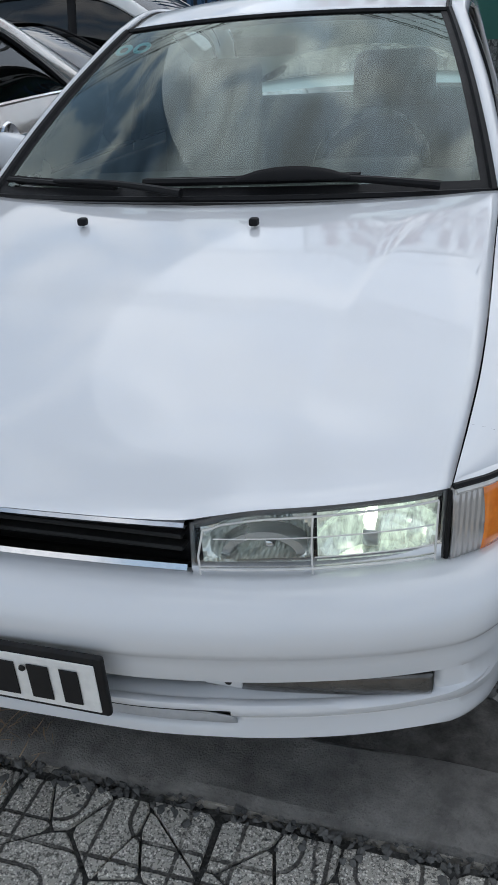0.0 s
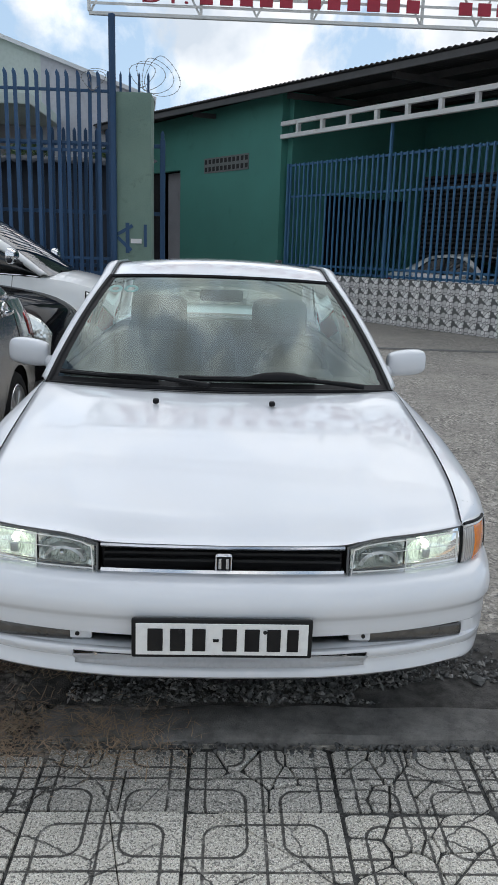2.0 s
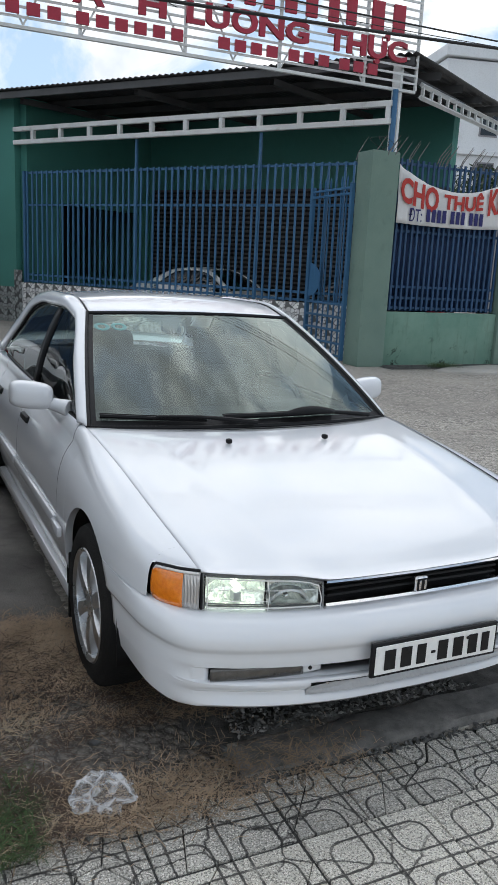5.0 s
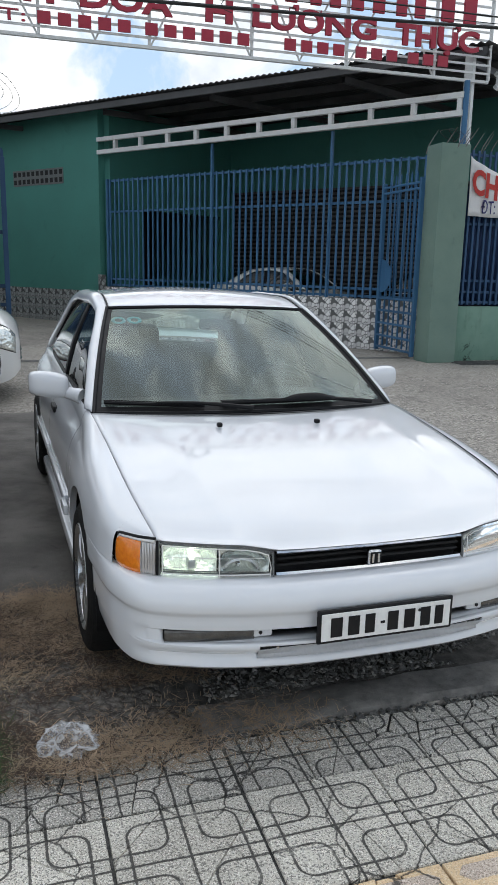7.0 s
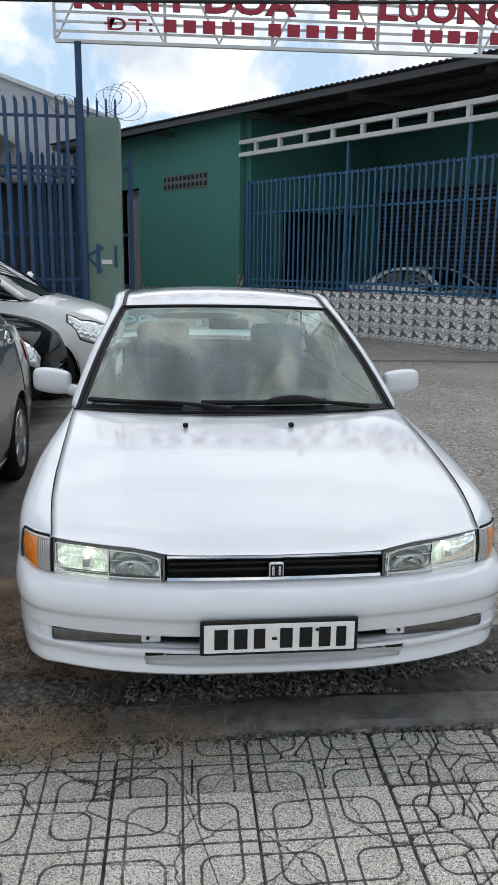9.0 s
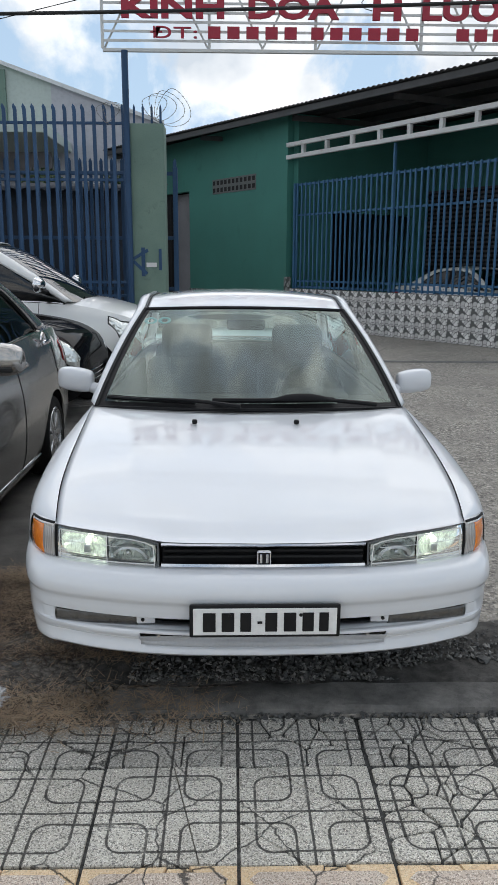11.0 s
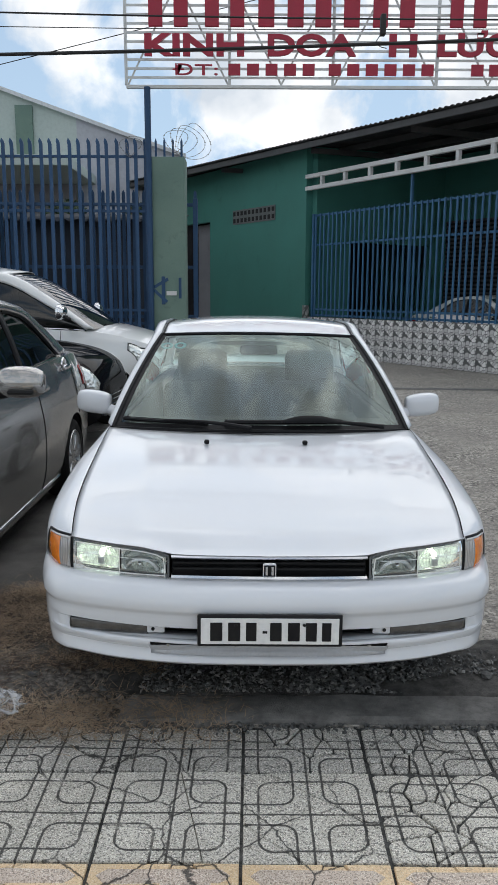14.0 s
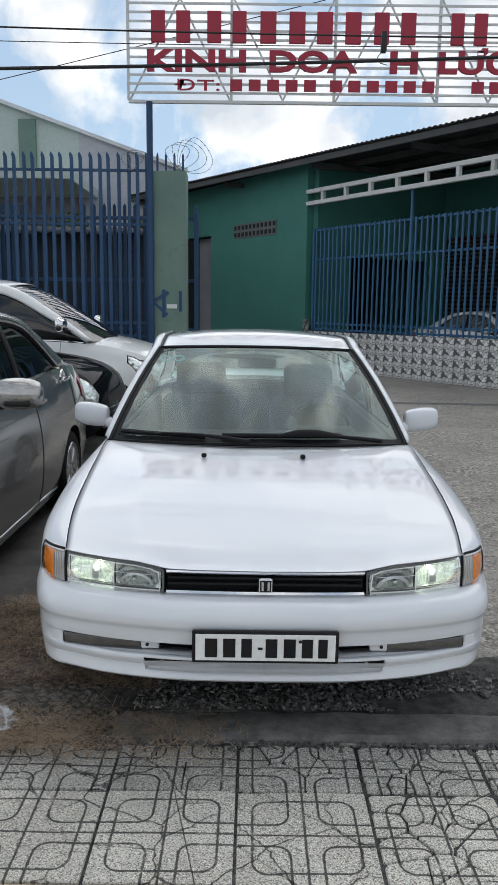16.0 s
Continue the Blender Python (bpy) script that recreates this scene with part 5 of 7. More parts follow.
def bumper_point(s, z, inset):
    a = abs(s)
    p = PLAN(a)
    q = PLAN(min(a + 0.01, 1.284))
    if a > 1.26:
        q, p0 = PLAN(1.284), PLAN(1.26)
        d = (q - p0).normalized()
    else:
        d = (q - p).normalized()
    n_ = Vector((-d.y, d.x, 0))
    # the upper shelf dies out along the side
    top = 1.0 if a < 0.80 else max(0.0, 1 - (a - 0.80) / 0.30)
    if z > 0.55 and a >= 0:
        inset = max(inset * (0.02 + 0.98 * top), 0.034 if z > 0.605 else (0.014 if z > 0.60 else 0.0))
    side = min(max((a - 0.68) / 0.24, 0.0), 1.0)
    side = side * side * (3 - 2 * side)
    if z < 0.5:
        plain = 0.014 + 0.5 * max(0.0, 0.46 - z) ** 2 + (0.015 if z < 0.2935 else 0.0)
        inset = inset + (plain - inset) * side
    lift = 0.035 * max(0.0, (a - 0.55) / 0.65) ** 1.5 if z < 0.40 else 0.0
    p = p + n_ * inset
    z += lift
    if a > 0.9:
        rb = 0.366
        k = (a - 0.9) / 0.384
        y_end = AX_F - math.sqrt(max(rb ** 2 - (z - HUB) ** 2, 0.0))
        y9 = PLAN(0.9).y
        p.y = y9 + (y_end - y9) * k + n_.y * inset * (1 - k) ** 2
    return Vector((p.x if s >= 0 else -p.x, p.y, z))


bm = bmesh.new()
ss = lin(-1.284, 1.284, 151)
vv = [[bm.verts.new(bumper_point(s, z, i_)) for s in ss] for z, i_ in LEVELS]
for j in range(len(LEVELS) - 1):
    for i in range(len(ss) - 1):
        c = abs((ss[i] + ss[i + 1]) / 2)
        slot = j == 13 and c < 0.755
        lowslot = 0.345 < LEVELS[j][0] < 0.395 and c < 0.43
        if not slot and not lowslot:
            bm.faces.new((vv[j][i], vv[j + 1][i], vv[j + 1][i + 1], vv[j][i + 1]))
bump = part("front_bumper", bm, WH, car, "white moulded front bumper", thick=0.006)
# shelf and dark throat behind the slots
bm = bmesh.new()
grid(bm, [[bumper_point(s, 0.400, 0.022) for s in lin(-0.755, 0.755, 60)], [bumper_point(s, 0.408, 0.09) for s in lin(-0.755, 0.755, 60)]])
part("shelf", bm, WH, bump, thick=0.004)
bm = bmesh.new()
grid(bm, [[bumper_point(s, z, 0.092) for s in lin(-0.78, 0.78, 60)] for z in (0.47, 0.40)])
grid(bm, [[bumper_point(s, z, i_) for s in lin(-0.46, 0.46, 40)] for z, i_ in ((0.392, 0.018), (0.388, 0.066), (0.368, 0.070))])
part("throat", bm, M["trim_black"], bump, "black air intake", thick=0.004)
bm = bmesh.new()
def scoop_in(s_, mid, end):
    k = min(abs(s_) / 0.432, 1.0) ** 3
    return mid + (end - mid) * k


grid(bm, [[bumper_point(s, z, scoop_in(s, i_, e_)) for s in lin(-0.432, 0.432, 48)] for z, i_, e_ in ((0.3775, 0.050, 0.020), (0.371, 0.062, 0.026), (0.360, 0.066, 0.0365), (0.348, 0.060, 0.0497), (0.335, 0.0475, 0.0475))])
# the scoop is white paint; its shade is put in as grey
part("scoop", bm, M["scoop"], bump, "concave white scoop under the plate, its shade painted grey", thick=0.003)
for x in lin(-0.36, 0.36, 7):
    part("clip", boxed((x - 0.006, 0.058, 0.372), (x + 0.006, 0.07, 0.386), 0.003, 1), M["alloy"], bump, smooth=False)
for s in (-1, 1):
    bm = bmesh.new()
    us = lin(0.445, 0.748, 26)
    rows = []
    for z, extra in ((0.4425, 0.030), (0.436, 0.028), (0.424, 0.026), (0.412, 0.028), (0.4065, 0.032)):
        rows.append([bumper_point(s * a, z, extra + 0.03 * (1 - (a - 0.445) / 0.303)) for a in us])
    grid(bm, rows, flip=s < 0)
    fg = part("fog_lamp", bm, M["fog"], bump, "grey ribbed lower lamp", thick=0.01)
    for a in (0.47, 0.55, 0.63):
        tb = bmesh.new()
        tube(tb, [bumper_point(s * q, 0.4365 - 0.009 * k_, 0.026 + 0.03 * (1 - (q - 0.445) / 0.303)) for q in (a, a + 0.06, a + 0.115) for k_ in (0,)], 0.0025, 5)
        part("lens_rib", tb, M["amber_clear"], fg)
    br = boxed((s * 0.405 - 0.032, 0.085, 0.412), (s * 0.405 + 0.032, 0.11, 0.442), 0.005, 2)
    part("bracket", br, WH, bump, "white lamp bracket with a bolt hole")
    bt = bmesh.new()
    lathe(bt, [(0.078, 0.0), (0.078, 0.006), (0.087, 0.007)], 12, "Y")
    bmesh.ops.translate(bt, verts=bt.verts, vec=(s * 0.415, 0.003, 0.428))
    part("bolt", bt, M["dark"], bump)

# number plate with unreadable bars
plate = part("number_plate", boxed((-0.252, -0.008, 0.404), (0.252, 0.006, 0.522), 0.006, 2), M["ink"], car, "white number plate in a black frame")
part("plate_face", boxed((-0.2395, -0.0115, 0.4155), (0.2395, -0.0085, 0.5105), 0.006, 3), M["plate_white"], plate, "white plate face", smooth=False)
for a, b in ((-0.207, -0.155), (-0.145, -0.093), (-0.083, -0.037), (0.0, 0.05), (0.062, 0.113), (0.124, 0.172), (0.180, 0.222)):
    part("bar", boxed((a, -0.0145, 0.428), (b - 0.010, -0.0118, 0.496), 0.003, 1), M["ink"], plate, smooth=False)
part("bar", boxed((-0.026, -0.0145, 0.457), (-0.010, -0.0118, 0.465)), M["ink"], plate, smooth=False)
for x in (-0.118, 0.118):
    bt = bmesh.new()
    lathe(bt, [(-0.0165, 0.0), (-0.0165, 0.005), (-0.014, 0.006)], 10, "Y")
    bmesh.ops.translate(bt, verts=bt.verts, vec=(x, -0.001, 0.488))
    part("bolt", bt, M["dark"], plate)

# grille between the lamps
gr = part("grille", boxed((-0.352, 0.155, 0.600), (0.352, 0.175, 0.695), 0.004), M["trim_black"], car, "black slatted grille with chrome edges", smooth=False)
for z in (0.638, 0.660):
    part("slat", boxed((-0.345, 0.128, z - 0.004), (0.345, 0.155, z + 0.004), 0.003, 1), M["dark"], gr, smooth=False)
for z0, z1, y in ((0.6785, 0.6895, 0.110), (0.600, 0.617, 0.106)):
    bm = bmesh.new()
    rows = []
    for x in lin(-0.352, 0.352, 24):
        yy = y + 0.012 * (x / 0.352) ** 2
        rows.append([(x, yy + 0.03, z1), (x, yy + 0.004, z1), (x, yy, (z0 + z1) / 2), (x, yy + 0.004, z0), (x, yy + 0.03, z0)])
    grid(bm, rows)
    part("chrome_strip", bm, M["chrome"], gr, "chrome strip")
em = bmesh.new()
box(em, (-0.026, 0.098, 0.617), (0.026, 0.125, 0.671), 0.009, 3)
emb = part("emblem", em, M["chrome"], gr, "plain chrome badge")
part("inset", boxed((-0.020, 0.0950, 0.623), (0.020, 0.0978, 0.665), 0.006, 2), M["trim_black"], emb)
bm = bmesh.new()
for s in (-1, 1):
    box(bm, (s * 0.0105 - 0.004, 0.0925, 0.628), (s * 0.0105 + 0.004, 0.0948, 0.660), 0.001, 1)
part("badge_bar", bm, M["chrome"], emb)

# headlamps and turn lamps
def lamp_top(a):
    return EDGE_Z(a) - 0.006 if a > 0.40 else 0.686 + (a - 0.36) * 0.25
def lamp_low(a):
    return 0.592 - 0.002 * (a - 0.36) / 0.37
for s in (-1, 1):
    hl = part("headlamp", bmesh.new(), M["dark"], car, "lit headlamp with ribbed clear glass")
    us = lin(0.362, 0.722, 28)
    def lamp_sheet(dy, ua, n=8, bulge=0.012):
        bm_ = bmesh.new()
        rows_ = []
        for a in ua:
            row = []
            for k in range(n):
                t = k / (n - 1)
                z = lamp_low(a) + (lamp_top(a) - lamp_low(a)) * t
                row.append((s * a, nose_y(a) + dy - bulge * math.sin(math.pi * t) + 0.012 * t - 0.004, z))
            rows_.append(row)
        grid(bm_, rows_, flip=s < 0)
        return bm_
    part("lens", lamp_sheet(0.0, us), M["lens"], hl, "clear glass").visible_shadow = False

    def chamber(a0, a1, deep, material, lab):
        """A reflector bowl with flat shoulders, behind the glass."""
        bm_ = bmesh.new()
        rows_ = []
        for a in lin(a0, a1, 26):
            row = []
            for k in range(15):
                t = k / 14
                z = lamp_low(a) + 0.027 + (lamp_top(a) - 0.012 - lamp_low(a) - 0.027) * t
                r2 = ((a - (a0 + a1) / 2) / ((a1 - a0) / 2)) ** 2 + ((t - 0.45) / 0.62) ** 2
                row.append((s * a, nose_y(a) + 0.014 + deep * max(0.0, 1 - r2) ** 0.8, z))
            row = [(p[0], nose_y(a) + 0.006, p[2]) for p in row[:1]] + row + [(p[0], nose_y(a) + 0.016, p[2]) for p in row[-1:]]
            rows_.append(row)
        grid(bm_, rows_, flip=s < 0)
        return part("reflector", bm_, material, hl, lab)

    chamber(0.372, 0.537, 0.070, M["reflector"], "chromed reflector bowl")
    chamber(0.543, 0.712, 0.060, M["glow_reflector"], "reflector bowl with the bulb's light painted in as glow")
    # grey shell that closes the lamp behind bowls and glass
    bm = bmesh.new()
    grid(bm, [[(s * a, nose_y(a) + 0.012 + 0.006 * k, lamp_low(a) + (lamp_top(a) - lamp_low(a)) * k) for k in (0, 0.2, 0.24)] for a in us], flip=s < 0)
    grid(bm, [[(s * a, nose_y(a) + 0.017, lamp_top(a) - q) for q in (0.0125, 0.0)] for a in us], flip=s < 0)
    part("shell", bm, M["lamp_grey"], hl, "grey lamp shell", thick=0.003)
    # dark shield in the inner bowl, glass bulb in the outer one
    bm = bmesh.new()
    rows = []
    for q in lin(0.08, math.pi - 0.08, 18):
        c, n_ = math.cos(q), math.sin(q)
        rows.append([(s * (0.462 + r_ * c), nose_y(0.462 + r_ * c) + 0.012 + d_, 0.620 + 0.72 * r_ * n_) for r_, d_ in ((0.068, 0.030), (0.062, 0.006), (0.052, 0.004), (0.046, 0.030))])
    grid(bm, rows)
    part("lamp_baffle", bm, M["alloy"], hl, "silver arched baffle", thick=0.002)
    for a, z, r, m_, lab in ((0.470, 0.640, 0.009, M["chrome"], "unlit bulb"), (0.615, 0.668, 0.010, M["bulb"], "lit bulb")):
        bb = bmesh.new()
        lathe(bb, [(0.0, 0.0), (0.004, r * 0.7), (0.012, r), (0.03, r), (0.055, r * 0.7)], 16, "Y")
        bmesh.ops.translate(bb, verts=bb.verts, vec=(s * a, nose_y(a) + 0.018, z))
        part("bulb", bb, m_, hl, lab)
    part("bulb_holder", boxed((s * 0.617 - 0.013, nose_y(0.617) + 0.024, 0.622), (s * 0.617 + 0.013, nose_y(0.617) + 0.060, 0.655), 0.006, 2), M["alloy"], hl, "silver bulb holder")
    # clear ribbed strip along the foot of the lamp
    for a0, a1, m_ in ((0.374, 0.538, M["amber_clear"]), (0.542, 0.714, M["glow_strip"])):
        bm = bmesh.new()
        rows = []
        n_ = int((a1 - a0) / 0.006)
        for i, a in enumerate(lin(a0, a1, n_ * 2 + 1)):
            rows.append([(s * a, nose_y(a) + 0.004 - 0.0018 * (i % 2), lamp_low(a) + z) for z in (0.005, 0.013, 0.022)])
        grid(bm, rows, flip=s < 0)
        part("lower_strip", bm, m_, hl, "ribbed lower strip", thick=0.002)
    # bright moulded lines of the glass
    def rib(line, r_):
        tb_ = bmesh.new()
        tube(tb_, [(s * a, nose_y(a) - 0.006 + dy, z) for a, dy, z in line], r_, 6)
        part("lens_rib", tb_, M["lens_rim"], hl)
    rib([(a, -0.006, lamp_low(a) + 0.0255) for a in lin(0.374, 0.714, 22)], 0.0020)
    rib([(a, 0.006, lamp_top(a) - 0.0115) for a in lin(0.380, 0.714, 26)], 0.0018)
    rib([(0.540, -0.002, lamp_low(0.54) + 0.006), (0.540, -0.008, 0.655), (0.540, 0.006, lamp_top(0.54) - 0.012)], 0.0016)
    rib([(0.714, 0.0, lamp_low(0.714) + 0.006), (0.714, -0.008, 0.655), (0.714, 0.006, lamp_top(0.714) - 0.012)], 0.0018)
    rib([(0.374, 0.0, lamp_low(0.374) + 0.006), (0.374, -0.006, 0.640), (0.380, 0.006, lamp_top(0.38) - 0.012)], 0.0018)
    rib([(a, -0.010, 0.640) for a in lin(0.545, 0.710, 10)], 0.0010)
    rib([(a, -0.008, 0.674) for a in lin(0.400, 0.710, 14)], 0.0010)
    bm = bmesh.new()
    outline = [(a, lamp_low(a), 0) for a in us] + [(a, lamp_top(a), 1) for a in us[::-1]]
    pts = [(s * a, nose_y(a) - 0.004 + 0.012 * k, z) for a, z, k in outline]
    tube(bm, pts + [pts[0], pts[1]], 0.0036, 6)
    part("bezel", bm, M["lamp_grey"], hl, "dark grey lamp surround")
    for a in (0.54, 0.69):
        part("lens_clip", boxed((s * a - 0.007, nose_y(a) - 0.016, 0.582), (s * a + 0.007, nose_y(a) - 0.003, 0.594), 0.003, 1), M["chrome"], hl)
    # turn lamp wraps the corner
    tl = part("turn_lamp", bmesh.new(), M["dark"], car, "amber and clear corner turn lamp")
    COR = ease3([0, 0.35, 0.7, 1.0], [(0.733, 0.236, 0), (0.790, 0.285, 0), (0.826, 0.345, 0), (0.843, 0.405, 0)])
    def corner(t0, t1, n, m_, nm, lab):
        bm_ = bmesh.new()
        rows_ = []
        for t in lin(t0, t1, n):
            p = COR(t)
            top = 0.720 - 0.004 * t - 0.030 * max(0, t - 0.45) ** 1.5 - 0.016 * max(0.0, (t - 0.76) / 0.08) ** 2
            low_ = 0.594 + 0.014 * t + 0.008 * max(0.0, (t - 0.76) / 0.08) ** 2
            rows_.append([(s * (p.x - 0.012 * abs(k - 0.42) ** 2 * 2), p.y + 0.014 * (k - 0.4) ** 2 * 2, low_ + (top - low_) * k) for k in lin(0, 1, 7)])
        grid(bm_, rows_, flip=s < 0)
        return part(nm, bm_, m_, tl, lab, thick=0.012)
    bm = bmesh.new()
    edge = [(t, 0.720 - 0.004 * t - 0.030 * max(0, t - 0.45) ** 1.5 - 0.016 * max(0.0, (t - 0.76) / 0.08) ** 2) for t in lin(0.02, 0.84, 20)]
    edge += [(t, 0.594 + 0.014 * t + 0.008 * max(0.0, (t - 0.76) / 0.08) ** 2) for t in lin(0.84, 0.02, 20)]
    tube(bm, [(s * (COR(t).x + 0.000), COR(t).y - 0.002, z) for t, z in edge], 0.0055, 6)
    part("lens_rim", bm, M["lens_rim"], tl, "clear plastic rim")
    corner(0.0, 0.24, 8, M["amber_clear"], "clear_section", "clear ribbed section")
    corner(0.24, 0.84, 16, M["amber"], "amber_section", "amber lens")
    bm = bmesh.new()
    rim = [COR(t) for t in lin(0, 0.84, 14)]
    tube(bm, [(s * (p.x + 0.001), p.y - 0.001, 0.729 - 0.004 * t - 0.030 * max(0, t - 0.45) ** 1.5 - 0.016 * max(0.0, (t - 0.76) / 0.08) ** 2) for p, t in zip(rim, lin(0, 0.84, 14))], 0.005, 6)
    tube(bm, [(s * 0.729, 0.232, 0.590), (s * 0.729, 0.228, 0.66), (s * 0.729, 0.24, 0.72)], 0.004, 6)
    part("seal", bm, M["trim_black"], tl, "black rubber seal")

# glasshouse
E_ = ease3([0, 0.5, 1.0, 1.4, 1.8, 2.2, 2.7, 3.0], [(0.772, 1.482, 0.912), (0.690, 1.875, 1.150), (0.590, 2.285, 1.356), (0.582, 2.62, 1.415), (0.580, 3.05, 1.415), (0.585, 3.46, 1.378), (0.64, 3.92, 1.19), (0.705, 4.30, 0.985)])
_edge, _foot, _pull, _head = E_, Vector((0.772, 1.482, 0.912)), Vector((0.699, 1.8665, 1.166)), Vector((0.590, 2.285, 1.356))


def E_(t):
    """Edge of the glass: one even curve up the screen, then along the roof."""
    return _foot * (1 - t) ** 2 + _pull * 2 * t * (1 - t) + _head * t * t if t <= 1 else _edge(t)


S_ = ease3([0, 0.5, 1.0, 1.4, 1.8, 2.2, 2.7, 3.0], [(0.790, 1.62, 0.930), (0.735, 1.96, 1.125), (0.648, 2.33, 1.312), (0.640, 2.65, 1.362), (0.640, 3.05, 1.360), (0.655, 3.37, 1.315), (0.715, 3.69, 1.13), (0.775, 3.94, 0.955)])
_sill = S_


def S_(t):
    """Upper edge of the side glass, close behind a slim pillar."""
    k = 0.60 + 0.25 * min(max(t - 1.0, 0.0) / 0.6, 1.0)
    return E_(t).lerp(_sill(t), k)


for s in (-1, 1):
    bm = bmesh.new()
    rows = []
    for t in lin(0, 3.0, 70):
        a, b = E_(t), S_(t)
        row = []
        for k in lin(0, 1, 7):
            p = a.lerp(b, k)
            out = (0.010 + 0.012 * min(max(t - 0.8, 0.0) / 0.6, 1.0)) * math.sin(math.pi * k)
            row.append((s * (p.x + out), p.y, p.z + out * 0.5))
        rows.append(row)
    grid(bm, rows, flip=s > 0)
    rail_ = part("pillar_rail", bm, WH, car, "white windscreen pillar and roof rail", thick=0.02)
    bm = bmesh.new()
    tube(bm, [(s * (r[3][0] * s + 0.001), r[3][1], r[3][2] + 0.001) for r in rows[:58]], 0.0035, 5)
    part("door_gap", bm, M["trim_black"], rail_, "dark gap round the door frame")
    for nm, a, b in (("front_window", 1.60, 2.64), ("rear_window", 2.74, 3.85)):
        bm = bmesh.new()
        rows = []
        ts = lin(0, 3.0, 301)
        for y in lin(a, b, 26):
            t = min(ts, key=lambda q: abs(S_(q).y - y))
            top = S_(t)
            rows.append([(s * (belt_x(y) - 0.006 + (top.x - belt_x(y)) * k + 0.018 * math.sin(math.pi * k)), y, belt_z(y) - 0.005 + (max(top.z, belt_z(y) + 0.002) - belt_z(y)) * k) for k in lin(0, 1, 8)])
        grid(bm, rows, flip=s > 0)
        g_ = part(nm, bm, M["glass_side"], car, "tinted side window")
        g_.visible_shadow = False
        bm = bmesh.new()
        tube(bm, [(s * (r[-1][0] * s + 0.004), r[-1][1], r[-1][2]) for r in rows], 0.009, 6)
        tube(bm, [(s * (r[0][0] * s + 0.004), r[0][1], r[0][2]) for r in rows], 0.009, 6)
        part("window_seal", bm, M["trim_black"], g_, "black window seal")
    bm = bmesh.new()
    rows = [[(s * (belt_x(2.65) + 0.0 + (0.632 - belt_x(2.65)) * k + 0.020 * math.sin(math.pi * k)), 2.635 + w + 0.02 * k, belt_z(2.65) + (1.355 - belt_z(2.65)) * k) for k in lin(0, 1, 8)] for w in (0.0, 0.11)]
    grid(bm, rows, flip=s > 0)
    part("door_pillar", bm, M["trim_black"], car, "black door pillar", thick=0.02)
    # door mirror
    mr = part("door_mirror", bmesh.new(), WH, car, "white door mirror")
    bm = bmesh.new()
    rows = []
    def soft_sq(c_, e_):
        return math.copysign(abs(c_) ** e_, c_)
    for i in range(21):
        t = math.pi * i / 20
        r_ = max(math.sin(t), 0.0) ** 0.30
        x = 0.842 + 0.196 * (1 - math.cos(t)) / 2
        k_ = (x - 0.842) / 0.196
        hi_, lo_ = 0.062 + 0.014 * k_, 0.070 - 0.012 * k_
        rows.append([(s * x, 1.905 + 0.02 * k_ + (0.060 * r_ * soft_sq(math.cos(q), 0.7)) * (1.1 if math.cos(q) < 0 else 0.55), 0.985 + 0.008 * k_ + r_ * soft_sq(math.sin(q), 0.62) * (hi_ if math.sin(q) > 0 else lo_)) for q in lin(0, 2 * math.pi, 33)])
    grid(bm, rows)
    bmesh.ops.remove_doubles(bm, verts=bm.verts, dist=1e-5)
    bmesh.ops.recalc_face_normals(bm, faces=bm.faces)
    part("mirror_shell", bm, WH, mr)
    bm = bmesh.new()
    tube(bm, [(s * 0.775, 1.80, 0.94), (s * 0.82, 1.86, 0.945), (s * 0.87, 1.90, 0.955)], [0.042, 0.034, 0.028], 12)
    part("mirror_foot", bm, WH, mr)
    bm = bmesh.new()
    grid(bm, [[(s * (0.775 + 0.002), 1.64, 0.935), (s * 0.768, 1.80, 0.94)], [(s * 0.765, 1.70, 0.985), (s * 0.742, 1.83, 1.04)]], flip=s > 0)
    part("mirror_base", bm, M["trim_black"], mr, thick=0.01)

def screen_sheet(t0, t1, n, dy0, dy1, dz=0.02, inset=0.0, lift=0.0):
    bm_ = bmesh.new()
    rows_ = []
    for i, t in enumerate(lin(t0, t1, n)):
        e = E_(t)
        dy = dy0 + (dy1 - dy0) * i / (n - 1)
        rows_.append([(u * (e.x - inset), e.y - dy * (1 - u * u), e.z + dz * (1 - u * u) + lift) for u in lin(-1, 1, 33)])
    grid(bm_, rows_)
    return bm_
wind = part("windscreen", screen_sheet(0.0, 1.0, 26, 0.175, 0.12, 0.018, 0.004), M["glass"], car, "curved windscreen with a tinted band")
wind.visible_shadow = False
bm = bmesh.new()
for t in (0.0, 1.0):
    e = E_(t)
    dy = 0.175 if t == 0 else 0.12
    tube(bm, [(u * e.x, e.y - dy * (1 - u * u) + 0.004, e.z + 0.018 * (1 - u * u)) for u in lin(-1, 1, 31)], 0.011, 6)
for s in (-1, 1):
    tube(bm, [(s * (E_(t).x - 0.002), E_(t).y - 0.002, E_(t).z) for t in lin(0, 1, 20)], 0.014, 6)
part("screen_seal", bm, M["trim_black"], wind, "black rubber screen seal")
